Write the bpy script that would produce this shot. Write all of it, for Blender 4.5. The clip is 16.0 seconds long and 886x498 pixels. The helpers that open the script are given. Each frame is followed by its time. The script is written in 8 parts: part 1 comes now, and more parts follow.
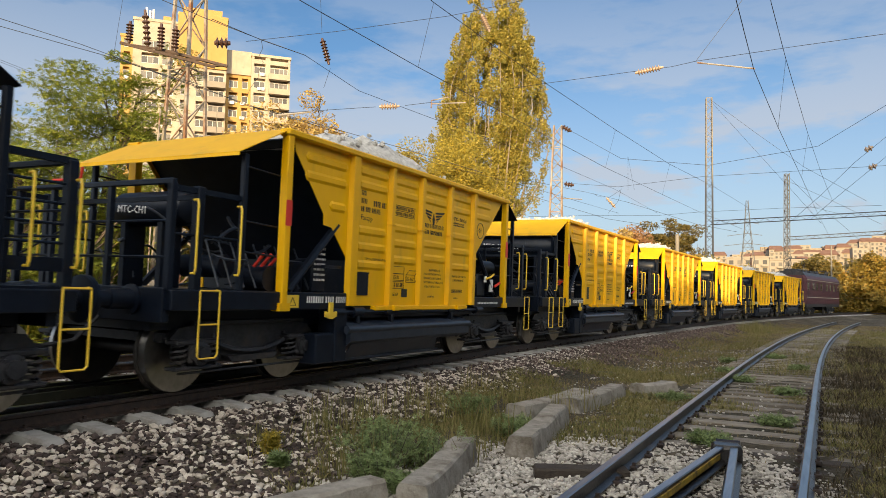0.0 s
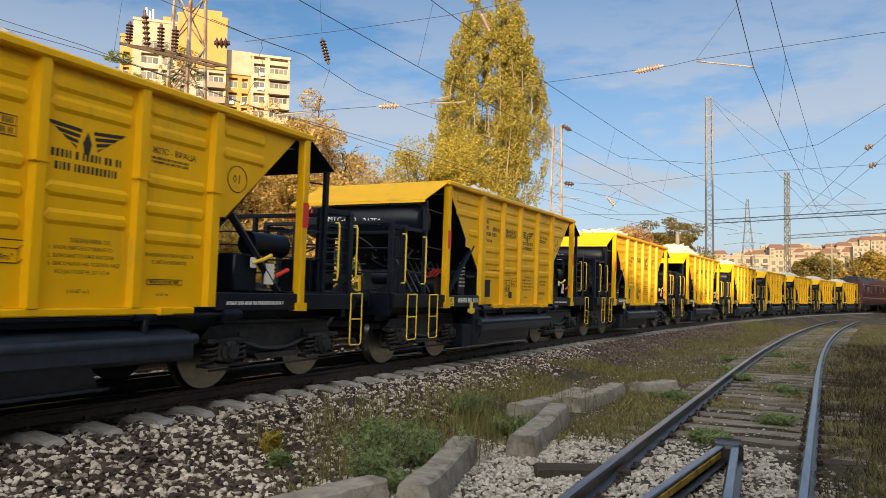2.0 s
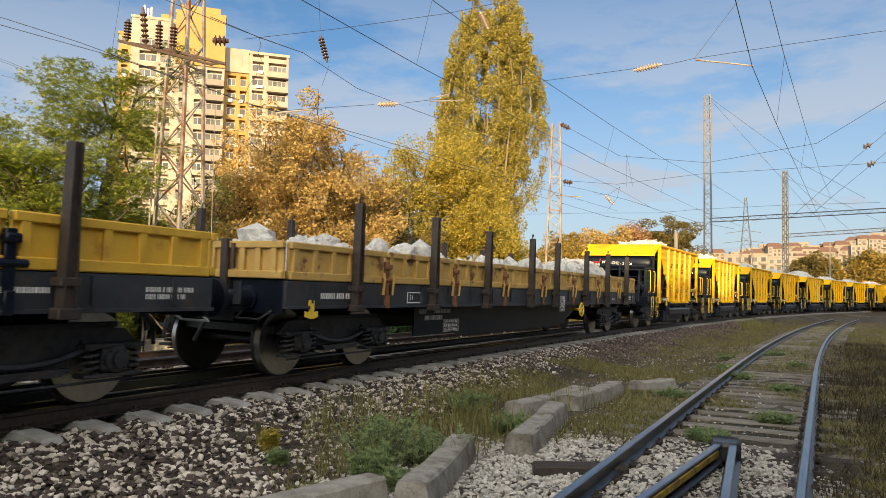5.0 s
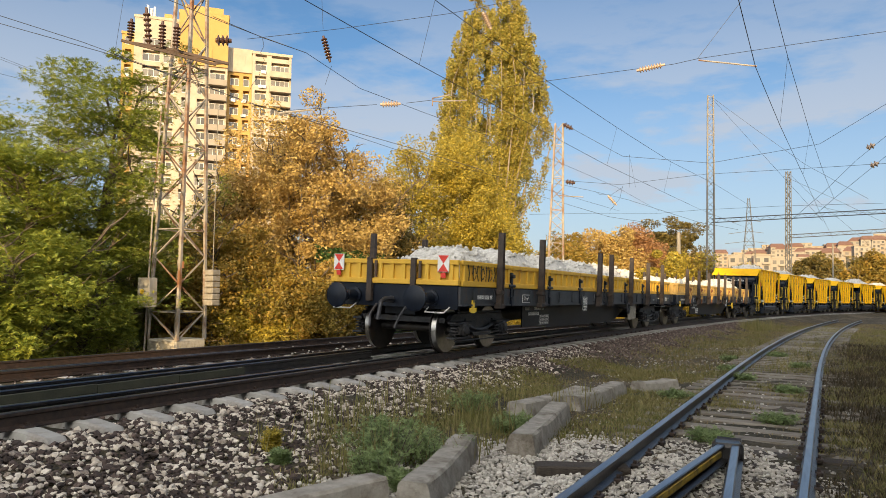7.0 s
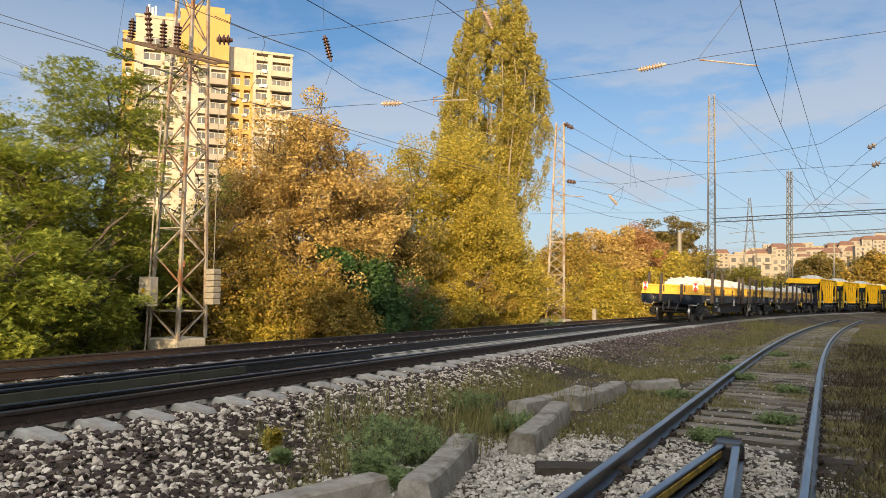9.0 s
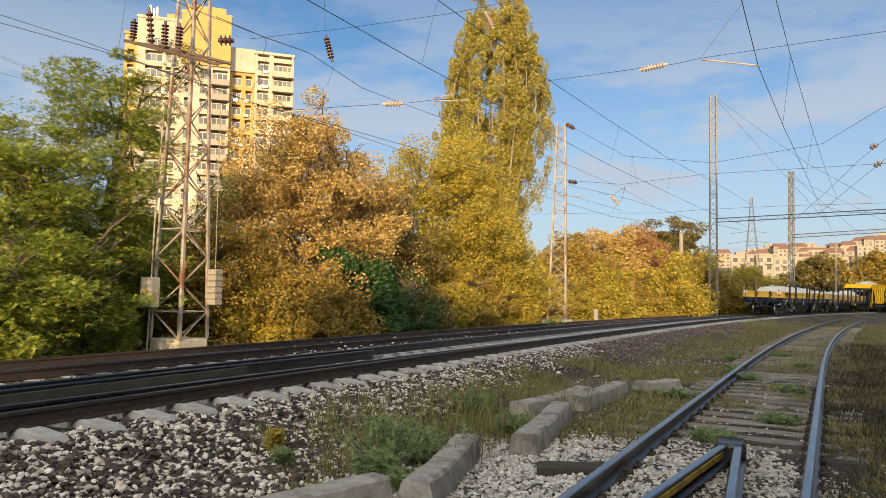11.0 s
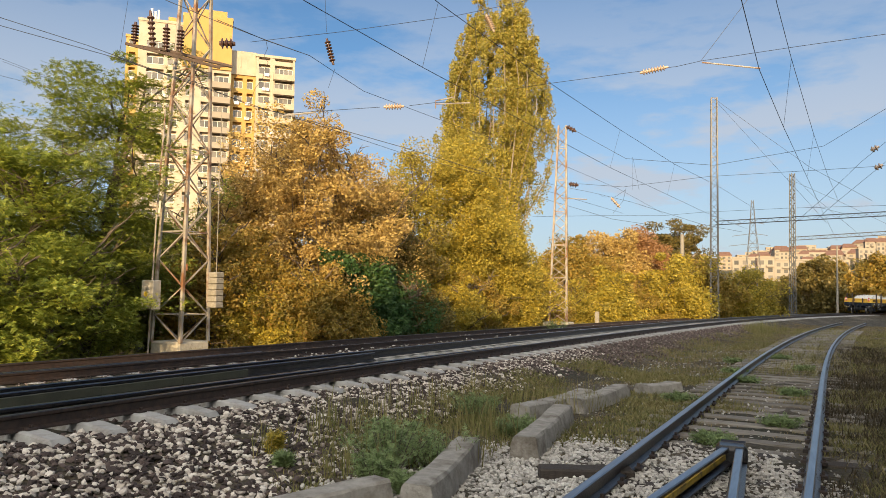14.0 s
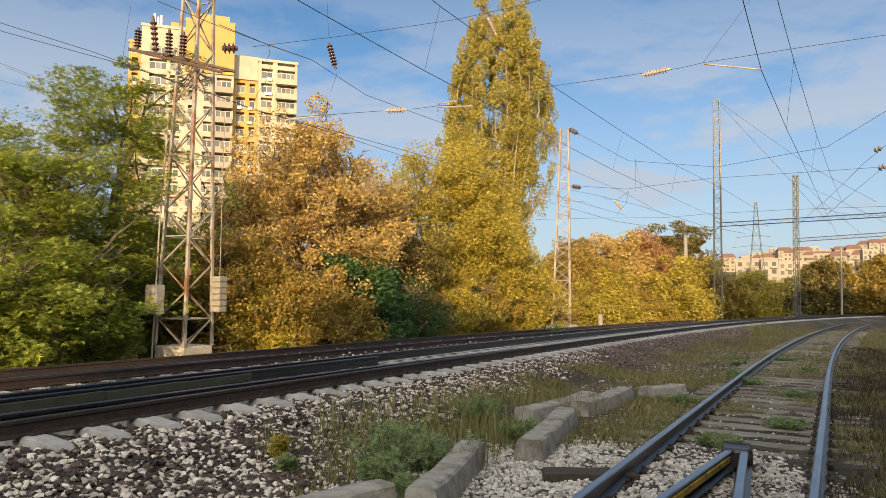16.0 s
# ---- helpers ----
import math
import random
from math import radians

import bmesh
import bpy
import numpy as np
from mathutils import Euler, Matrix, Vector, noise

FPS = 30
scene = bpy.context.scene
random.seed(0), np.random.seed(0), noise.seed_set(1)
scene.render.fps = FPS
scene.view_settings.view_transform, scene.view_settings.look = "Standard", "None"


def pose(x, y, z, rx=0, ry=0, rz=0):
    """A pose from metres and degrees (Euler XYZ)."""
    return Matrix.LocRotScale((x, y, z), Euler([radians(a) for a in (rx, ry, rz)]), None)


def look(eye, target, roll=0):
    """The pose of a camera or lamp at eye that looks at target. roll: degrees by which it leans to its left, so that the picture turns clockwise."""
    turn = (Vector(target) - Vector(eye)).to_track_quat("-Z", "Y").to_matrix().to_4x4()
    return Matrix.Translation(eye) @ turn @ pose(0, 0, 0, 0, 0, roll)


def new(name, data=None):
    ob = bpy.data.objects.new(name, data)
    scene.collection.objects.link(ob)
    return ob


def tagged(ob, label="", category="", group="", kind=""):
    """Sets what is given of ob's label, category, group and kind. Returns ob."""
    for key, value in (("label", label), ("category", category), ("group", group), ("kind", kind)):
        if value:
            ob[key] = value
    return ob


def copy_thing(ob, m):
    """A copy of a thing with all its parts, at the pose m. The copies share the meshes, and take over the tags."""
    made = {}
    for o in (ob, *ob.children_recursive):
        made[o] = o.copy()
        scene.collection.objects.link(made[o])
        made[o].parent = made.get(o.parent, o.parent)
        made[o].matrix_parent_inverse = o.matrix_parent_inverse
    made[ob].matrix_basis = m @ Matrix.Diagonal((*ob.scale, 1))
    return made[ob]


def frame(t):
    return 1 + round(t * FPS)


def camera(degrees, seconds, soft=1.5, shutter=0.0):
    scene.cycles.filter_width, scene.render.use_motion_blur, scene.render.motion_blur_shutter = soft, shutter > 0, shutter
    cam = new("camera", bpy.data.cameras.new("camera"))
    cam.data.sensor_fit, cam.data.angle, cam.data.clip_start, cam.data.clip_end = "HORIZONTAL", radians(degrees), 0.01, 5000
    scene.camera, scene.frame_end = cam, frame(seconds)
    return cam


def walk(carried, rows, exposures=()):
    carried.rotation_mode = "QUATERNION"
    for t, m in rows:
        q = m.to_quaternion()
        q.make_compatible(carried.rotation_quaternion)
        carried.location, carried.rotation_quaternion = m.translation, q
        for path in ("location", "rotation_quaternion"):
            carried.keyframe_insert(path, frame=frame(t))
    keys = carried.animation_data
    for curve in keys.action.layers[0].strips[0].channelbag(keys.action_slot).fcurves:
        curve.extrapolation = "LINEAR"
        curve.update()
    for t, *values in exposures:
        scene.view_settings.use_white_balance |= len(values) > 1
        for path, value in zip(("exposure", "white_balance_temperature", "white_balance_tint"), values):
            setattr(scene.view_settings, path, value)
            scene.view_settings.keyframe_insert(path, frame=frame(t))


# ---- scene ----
EXPOSURE = 0.0
SKY_STRENGTH = 0.12
SKY_TINT = (0.70, 0.92, 1.06, 1)
SUN_STRENGTH = 7.3
SUN_COLOUR = (1.0, 0.72, 0.38)
SKY_FILL = (29.0, 26.0, 20.5, 1)    # fill light added to the unseen sky round the sun
SHADE = (13.5, 34.0, 19.4, 37.0)    # added shade blocks behind the camera: from x, to x, height, height of the next
EYE = (0.0, 0.0, 1.124)
cam = camera(63.74, 16.0, soft=0.75, shutter=0.06)
HEADINGS = [  # seconds, turn to the left of the line, tilt up, lean
    (0, 26.502, 3.490, 0.761),
    (0.5, 26.468, 3.490, 0.715),
    (1, 26.456, 3.470, 0.666),
    (1.5, 26.523, 3.466, 0.603),
    (2, 26.523, 3.450, 0.602),
    (2.5, 26.473, 3.446, 0.593),
    (3, 26.462, 3.459, 0.583),
    (3.5, 26.442, 3.430, 0.639),
    (4, 26.369, 3.360, 0.711),
    (6.5, 26.483, 3.282, 0.629),
    (7, 26.597, 3.309, 0.779),
    (7.5, 26.599, 3.395, 0.897),
    (8, 26.591, 3.393, 0.863),
    (8.5, 26.592, 3.327, 0.860),
    (9, 26.662, 3.262, 0.844),
    (11.5, 26.786, 3.285, 0.804),
    (12, 26.738, 3.233, 0.822),
    (12.5, 26.729, 3.225, 0.796),
    (13, 26.804, 3.272, 0.770),
    (13.5, 26.861, 3.428, 0.780),
    (14, 26.861, 3.498, 0.786),
    (14.5, 26.874, 3.544, 0.737),
    (15, 26.894, 3.584, 0.634),
    (15.5, 26.940, 3.750, 0.581),
    (16, 27.108, 3.751, 0.503),
]


def heading(yaw, pitch, lean):
    a, p = radians(yaw), radians(pitch)
    way = Vector((-math.sin(a) * math.cos(p), math.cos(a) * math.cos(p), math.sin(p)))
    return look(EYE, Vector(EYE) + way, lean)


walk(cam, [(t, heading(y, p, r)) for t, y, p, r in HEADINGS], exposures=[(0.0, EXPOSURE), (16.0, EXPOSURE)])
# ---- sky and sun ----
SUN_FROM = (0.30, -0.954)          # horizontal way towards the sun
SUN_UP = 11.0
world = bpy.data.worlds.new("sky")
scene.world = world
world.use_nodes = True
wt = world.node_tree
wt.nodes.clear()
w_out = wt.nodes.new("ShaderNodeOutputWorld")
w_bg = wt.nodes.new("ShaderNodeBackground")
w_sky = wt.nodes.new("ShaderNodeTexSky")
w_sky.sky_type = "NISHITA"
w_sky.sun_disc = False
w_sky.sun_elevation = radians(SUN_UP + 10)
w_sky.sun_rotation = math.atan2(SUN_FROM[0], SUN_FROM[1])
w_sky.air_density, w_sky.dust_density, w_sky.ozone_density = 1.0, 0.4, 2.0
w_bg.inputs["Strength"].default_value = SKY_STRENGTH
w_co = wt.nodes.new("ShaderNodeTexCoord")
w_map = wt.nodes.new("ShaderNodeMapping")
w_map.inputs["Rotation"].default_value = (0, radians(18), radians(20))
w_map.inputs["Scale"].default_value = (2.4, 2.8, 8.5)
w_n = wt.nodes.new("ShaderNodeTexNoise")
w_n.inputs["Scale"].default_value, w_n.inputs["Detail"].default_value, w_n.inputs["Roughness"].default_value = 1.5, 7.0, 0.58
w_r = wt.nodes.new("ShaderNodeValToRGB")
w_r.color_ramp.elements[0].position, w_r.color_ramp.elements[0].color = 0.42, (0, 0, 0, 1)
w_r.color_ramp.elements[1].position, w_r.color_ramp.elements[1].color = 0.56, (0.88, 0.88, 0.88, 1)
w_sep = wt.nodes.new("ShaderNodeSeparateXYZ")
w_h = wt.nodes.new("ShaderNodeMapRange")          # thin cloud, thicker towards the horizon
w_h.inputs["From Min"].default_value, w_h.inputs["From Max"].default_value = 0.20, 0.40
w_h.inputs["To Min"].default_value, w_h.inputs["To Max"].default_value = 1.0, 0.22
w_m = wt.nodes.new("ShaderNodeMath")
w_m.operation = "MULTIPLY"
w_mix = wt.nodes.new("ShaderNodeMixRGB")
w_mix.inputs["Color2"].default_value = (4.6, 5.0, 5.7, 1)
w_tint = wt.nodes.new("ShaderNodeMixRGB")
w_tint.blend_type = "MULTIPLY"
w_tint.inputs["Fac"].default_value = 1.0
w_tint.inputs["Color2"].default_value = SKY_TINT
wt.links.new(w_co.outputs["Generated"], w_map.inputs["Vector"])
wt.links.new(w_map.outputs["Vector"], w_n.inputs["Vector"])
wt.links.new(w_n.outputs["Fac"], w_r.inputs["Fac"])
wt.links.new(w_co.outputs["Generated"], w_sep.inputs["Vector"])
wt.links.new(w_sep.outputs["Z"], w_h.inputs["Value"])
wt.links.new(w_r.outputs["Color"], w_m.inputs[0])
wt.links.new(w_h.outputs["Result"], w_m.inputs[1])
wt.links.new(w_sky.outputs["Color"], w_tint.inputs["Color1"])
# broad warm fill added round the low sun, to brighten what lies in shade
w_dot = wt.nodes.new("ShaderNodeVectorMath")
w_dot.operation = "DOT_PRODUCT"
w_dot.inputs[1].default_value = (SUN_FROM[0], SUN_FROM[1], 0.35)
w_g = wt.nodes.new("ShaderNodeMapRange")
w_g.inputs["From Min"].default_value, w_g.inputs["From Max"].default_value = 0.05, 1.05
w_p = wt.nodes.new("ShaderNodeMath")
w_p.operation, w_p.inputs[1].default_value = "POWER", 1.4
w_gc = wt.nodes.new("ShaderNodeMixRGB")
w_gc.inputs["Color1"].default_value, w_gc.inputs["Color2"].default_value = (0, 0, 0, 1), SKY_FILL
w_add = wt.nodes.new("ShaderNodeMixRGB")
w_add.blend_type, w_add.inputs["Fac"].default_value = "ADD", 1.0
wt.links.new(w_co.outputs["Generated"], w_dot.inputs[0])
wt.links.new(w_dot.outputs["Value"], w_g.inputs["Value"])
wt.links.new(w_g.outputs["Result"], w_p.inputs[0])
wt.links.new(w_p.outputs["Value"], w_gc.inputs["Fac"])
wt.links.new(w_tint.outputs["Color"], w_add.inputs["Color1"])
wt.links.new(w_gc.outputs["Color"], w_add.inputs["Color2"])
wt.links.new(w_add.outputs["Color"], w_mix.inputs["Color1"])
w_hz = wt.nodes.new("ShaderNodeMapRange")         # grey haze along the horizon
w_hz.inputs["From Min"].default_value, w_hz.inputs["From Max"].default_value = 0.0, 0.32
w_hz.inputs["To Min"].default_value, w_hz.inputs["To Max"].default_value = 0.88, 0.0
w_max = wt.nodes.new("ShaderNodeMath")
w_max.operation = "MAXIMUM"
wt.links.new(w_sep.outputs["Z"], w_hz.inputs["Value"])
wt.links.new(w_m.outputs["Value"], w_max.inputs[0])
wt.links.new(w_hz.outputs["Result"], w_max.inputs[1])
wt.links.new(w_max.outputs["Value"], w_mix.inputs["Fac"])
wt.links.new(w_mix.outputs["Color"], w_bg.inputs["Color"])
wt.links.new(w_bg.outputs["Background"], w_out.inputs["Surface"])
sun = new("sun", bpy.data.lights.new("sun", "SUN"))
sun.data.energy, sun.data.angle, sun.data.color = SUN_STRENGTH, radians(0.6), SUN_COLOUR
sun.matrix_world = look((SUN_FROM[0] * 60, SUN_FROM[1] * 60, 60 * math.tan(radians(SUN_UP))), (0, 0, 0))


# ---- materials ----
def ramp_of(nt, stops):
    r = nt.nodes.new("ShaderNodeValToRGB")
    e = r.color_ramp.elements
    while len(e) < len(stops):
        e.new(0.5)
    for el, (p, c) in zip(e, stops):
        el.position, el.color = p, (*c, 1)
    return r


def material(name, stops, rough=0.7, metal=0.0, scale=6.0, detail=6.0, bump=0.0, bump_scale=40.0, vary="", thin=0.0, dirt=None, dirt_scale=1.3, dirt_range=(0.5, 0.7), stretch=None, coat=0.0, spread=0.3, spec=0.5):
    """stops: base colours along a noise (or along each piece's own random number, mixed with it). dirt: a second colour in patches of its own."""
    m = bpy.data.materials.new(name)
    m.use_nodes = True
    nt = m.node_tree
    b = nt.nodes["Principled BSDF"]
    b.inputs["Roughness"].default_value, b.inputs["Metallic"].default_value = rough, metal
    b.inputs["Coat Weight"].default_value = coat
    b.inputs["Specular IOR Level"].default_value = spec
    co = nt.nodes.new("ShaderNodeTexCoord")
    src = co.outputs["Object"]
    if stretch:
        mp = nt.nodes.new("ShaderNodeMapping")
        mp.inputs["Scale"].default_value = stretch
        nt.links.new(src, mp.inputs["Vector"])
        src = mp.outputs["Vector"]
    n = nt.nodes.new("ShaderNodeTexNoise")
    n.inputs["Scale"].default_value, n.inputs["Detail"].default_value, n.inputs["Roughness"].default_value = scale, detail, 0.6
    nt.links.new(src, n.inputs["Vector"])
    val = n.outputs["Fac"]
    if vary:
        if vary == "island":
            rnd = nt.nodes.new("ShaderNodeNewGeometry").outputs["Random Per Island"]
        else:
            rnd = nt.nodes.new("ShaderNodeObjectInfo").outputs["Random"]
        mx = nt.nodes.new("ShaderNodeMix")
        mx.inputs[0].default_value = spread
        nt.links.new(rnd, mx.inputs[2])
        nt.links.new(val, mx.inputs[3])
        val = mx.outputs[0]
    r = ramp_of(nt, stops)
    nt.links.new(val, r.inputs["Fac"])
    col = r.outputs["Color"]
    if dirt:
        dn = nt.nodes.new("ShaderNodeTexNoise")
        dn.inputs["Scale"].default_value, dn.inputs["Detail"].default_value, dn.inputs["Roughness"].default_value = dirt_scale, 8.0, 0.65
        nt.links.new(src, dn.inputs["Vector"])
        dr = ramp_of(nt, [(dirt_range[0], (0, 0, 0)), (dirt_range[1], (1, 1, 1))])
        nt.links.new(dn.outputs["Fac"], dr.inputs["Fac"])
        mix = nt.nodes.new("ShaderNodeMixRGB")
        mix.inputs["Color2"].default_value = (*dirt, 1)
        nt.links.new(dr.outputs["Color"], mix.inputs["Fac"])
        nt.links.new(col, mix.inputs["Color1"])
        col = mix.outputs["Color"]
    nt.links.new(col, b.inputs["Base Color"])
    if bump:
        bn = nt.nodes.new("ShaderNodeTexNoise")
        bn.inputs["Scale"].default_value, bn.inputs["Detail"].default_value = bump_scale, 5.0
        nt.links.new(src, bn.inputs["Vector"])
        bp = nt.nodes.new("ShaderNodeBump")
        bp.inputs["Strength"].default_value, bp.inputs["Distance"].default_value = bump, 0.02
        nt.links.new(bn.outputs["Fac"], bp.inputs["Height"])
        nt.links.new(bp.outputs["Normal"], b.inputs["Normal"])
    if thin:
        tr = nt.nodes.new("ShaderNodeBsdfTranslucent")
        nt.links.new(col, tr.inputs["Color"])
        ms = nt.nodes.new("ShaderNodeMixShader")
        ms.inputs["Fac"].default_value = thin
        nt.links.new(b.outputs[0], ms.inputs[1])
        nt.links.new(tr.outputs[0], ms.inputs[2])
        nt.links.new(ms.outputs[0], nt.nodes["Material Output"].inputs["Surface"])
    return m


M = {}
M["yellow"] = material("yellow_paint", [(0.3, (0.83, 0.445, 0.001)), (0.7, (0.89, 0.495, 0.002))], 0.42, spec=0.3, scale=3, bump=0.05, bump_scale=8, dirt=(0.52, 0.33, 0.03), dirt_scale=2.2, dirt_range=(0.55, 0.82), stretch=(1, 1, 0.35))
M["black"] = material("black_paint", [(0.3, (0.003, 0.0055, 0.012)), (0.7, (0.007, 0.012, 0.024))], 0.38, spec=0.28, scale=5, bump=0.05, dirt=(0.020, 0.021, 0.024), dirt_scale=3, dirt_range=(0.55, 0.8))
M["grime"] = material("grimy_steel", [(0.3, (0.009, 0.011, 0.016)), (0.7, (0.046, 0.047, 0.054))], 0.46, spec=0.45, scale=9, bump=0.25, bump_scale=60, dirt=(0.062, 0.049, 0.039), dirt_scale=4.0, dirt_range=(0.52, 0.72))
M["grey_steel"] = material("dark_navy_steel", [(0.3, (0.010, 0.015, 0.027)), (0.7, (0.026, 0.036, 0.056))], 0.36, scale=6, bump=0.08, dirt=(0.05, 0.042, 0.036), dirt_scale=4, dirt_range=(0.58, 0.78))
M["wheel"] = material("wheel_steel", [(0.3, (0.015, 0.014, 0.014)), (0.7, (0.036, 0.032, 0.030))], 0.5, 0.2, scale=7, bump=0.1, dirt=(0.06, 0.042, 0.03), dirt_scale=3.0)
M["tread"] = material("worn_tread", [(0.3, (0.42, 0.40, 0.37)), (0.7, (0.55, 0.53, 0.5))], 0.3, 1.0, scale=12)
M["tan"] = material("faded_yellow_paint", [(0.3, (0.47, 0.29, 0.075)), (0.7, (0.58, 0.38, 0.115))], 0.66, scale=4, bump=0.12, bump_scale=25, dirt=(0.17, 0.075, 0.035), dirt_scale=3.2, dirt_range=(0.57, 0.66))
M["brown"] = material("rusty_brown_steel", [(0.3, (0.045, 0.028, 0.02)), (0.7, (0.10, 0.06, 0.04))], 0.7, scale=7, bump=0.2)
M["stake"] = material("dark_rusty_stake", [(0.3, (0.022, 0.018, 0.017)), (0.7, (0.06, 0.04, 0.03))], 0.65, scale=8, bump=0.2)
M["load"] = material("crushed_limestone", [(0.25, (0.36, 0.345, 0.32)), (0.75, (0.74, 0.72, 0.68))], 0.9, scale=14, bump=0.7, bump_scale=30)
M["loco_red"] = material("dull_maroon_paint", [(0.3, (0.060, 0.013, 0.018)), (0.7, (0.09, 0.019, 0.024))], 0.5, scale=3, dirt=(0.08, 0.04, 0.035), dirt_scale=3)
M["white"] = material("white_paint", [(0.3, (0.72, 0.72, 0.70)), (0.7, (0.82, 0.82, 0.80))], 0.55, scale=8)
M["red"] = material("red_paint", [(0.3, (0.62, 0.035, 0.02)), (0.7, (0.72, 0.05, 0.03))], 0.45, scale=8)
M["handrail"] = material("yellow_handrail", [(0.3, (0.80, 0.53, 0.04)), (0.7, (0.86, 0.60, 0.06))], 0.4, scale=9)
M["ink"] = material("black_lettering", [(0.3, (0.02, 0.018, 0.012)), (0.7, (0.035, 0.03, 0.02))], 0.6, scale=30)
M["rail_side"] = material("rusty_rail", [(0.3, (0.014, 0.010, 0.009)), (0.7, (0.052, 0.031, 0.022))], 0.6, scale=14, bump=0.2, dirt=(0.10, 0.05, 0.028), dirt_scale=2.4, dirt_range=(0.58, 0.78))
M["rail_top"] = material("polished_railhead", [(0.3, (0.15, 0.165, 0.19)), (0.7, (0.30, 0.32, 0.35))], 0.30, 1.0, scale=3, stretch=(8, 0.6, 8))
M["rail_black"] = material("greasy_black_rail", [(0.3, (0.008, 0.008, 0.010)), (0.7, (0.028, 0.026, 0.026))], 0.34, spec=0.5, scale=9, bump=0.15, dirt=(0.06, 0.035, 0.022), dirt_scale=2.0, dirt_range=(0.6, 0.75))
M["rail_top_dull"] = material("worn_railhead", [(0.3, (0.08, 0.075, 0.075)), (0.7, (0.18, 0.168, 0.162))], 0.38, 0.9, scale=3)
M["sleeper"] = material("weathered_concrete_sleeper", [(0.2, (0.24, 0.235, 0.22)), (0.8, (0.42, 0.41, 0.395))], 0.9, scale=9, bump=0.3, bump_scale=45, dirt=(0.13, 0.10, 0.075), dirt_scale=2.6, dirt_range=(0.5, 0.75), vary="object", spread=0.6)
M["sleeper_old"] = material("dirty_grey_sleeper", [(0.2, (0.10, 0.088, 0.075)), (0.8, (0.29, 0.262, 0.225))], 0.9, scale=5, stretch=(1, 8, 8), bump=0.4, bump_scale=20, dirt=(0.10, 0.078, 0.05), dirt_scale=3.0, dirt_range=(0.48, 0.68), vary="object", spread=0.55)
M["wood"] = material("old_wooden_sleeper", [(0.2, (0.022, 0.017, 0.014)), (0.8, (0.07, 0.055, 0.043))], 0.85, scale=4, stretch=(1, 14, 14), bump=0.4, bump_scale=8)
M["stone"] = material("ballast_stone", [(0.0, (0.022, 0.016, 0.014)), (0.34, (0.052, 0.036, 0.032)), (0.54, (0.10, 0.072, 0.062)), (0.60, (0.38, 0.33, 0.28)), (0.80, (0.58, 0.52, 0.45)), (1.0, (0.72, 0.67, 0.60))], 0.88, scale=30, bump=0.3, bump_scale=90, vary="island", spread=0.16)
M["stone_far"] = material("purple_brown_ballast", [(0.0, (0.05, 0.035, 0.032)), (0.6, (0.12, 0.085, 0.075)), (0.85, (0.22, 0.17, 0.15)), (1.0, (0.4, 0.36, 0.32))], 0.9, scale=30, bump=0.3, bump_scale=90, vary="island", spread=0.16)
M["gravel"] = material("white_gravel", [(0.0, (0.17, 0.155, 0.135)), (0.35, (0.40, 0.375, 0.34)), (1.0, (0.62, 0.59, 0.54))], 0.9, scale=40, bump=0.3, bump_scale=120, vary="island", spread=0.2)
M["block"] = material("broken_concrete", [(0.2, (0.17, 0.153, 0.132)), (0.8, (0.40, 0.375, 0.335))], 0.93, scale=7, bump=0.6, bump_scale=35, dirt=(0.11, 0.09, 0.068), dirt_scale=3.4, dirt_range=(0.50, 0.70))
M["plinth"] = material("pitted_concrete", [(0.2, (0.32, 0.29, 0.24)), (0.8, (0.52, 0.48, 0.40))], 0.95, scale=12, bump=0.7, bump_scale=30)
M["mast"] = material("galvanised_mast", [(0.2, (0.25, 0.225, 0.19)), (0.8, (0.40, 0.36, 0.31))], 0.65, 0.1, scale=3, bump=0.1, dirt=(0.20, 0.09, 0.04), dirt_scale=1.2, dirt_range=(0.46, 0.62))
M["mast_mid"] = material("weathered_mast", [(0.2, (0.15, 0.135, 0.115)), (0.8, (0.26, 0.235, 0.205))], 0.6, 0.2, scale=3)
M["mast_dark"] = material("dark_mast", [(0.2, (0.05, 0.052, 0.056)), (0.8, (0.12, 0.12, 0.12))], 0.6, 0.2, scale=3)
M["rust"] = material("orange_rust", [(0.2, (0.13, 0.055, 0.03)), (0.8, (0.30, 0.12, 0.045))], 0.8, scale=14, bump=0.3)
M["wire"] = material("dark_wire", [(0.3, (0.025, 0.028, 0.035)), (0.7, (0.05, 0.055, 0.065))], 0.5, 0.4, scale=3)
M["porcelain"] = material("brown_porcelain", [(0.3, (0.05, 0.025, 0.018)), (0.7, (0.10, 0.05, 0.035))], 0.25, scale=9)
M["porcelain_pale"] = material("pale_insulator", [(0.3, (0.36, 0.26, 0.19)), (0.7, (0.5, 0.38, 0.29))], 0.35, scale=9)
M["box_grey"] = material("grey_cabinet_paint", [(0.3, (0.29, 0.275, 0.245)), (0.7, (0.37, 0.35, 0.31))], 0.55, scale=5, dirt=(0.33, 0.27, 0.2), dirt_scale=2)
M["weight"] = material("concrete_weight", [(0.3, (0.20, 0.18, 0.145)), (0.7, (0.31, 0.28, 0.23))], 0.9, scale=12, bump=0.4)
M["bark"] = material("grey_brown_bark", [(0.2, (0.06, 0.045, 0.034)), (0.8, (0.16, 0.125, 0.095))], 0.9, scale=9, bump=0.6, bump_scale=24, stretch=(1, 1, 0.3))
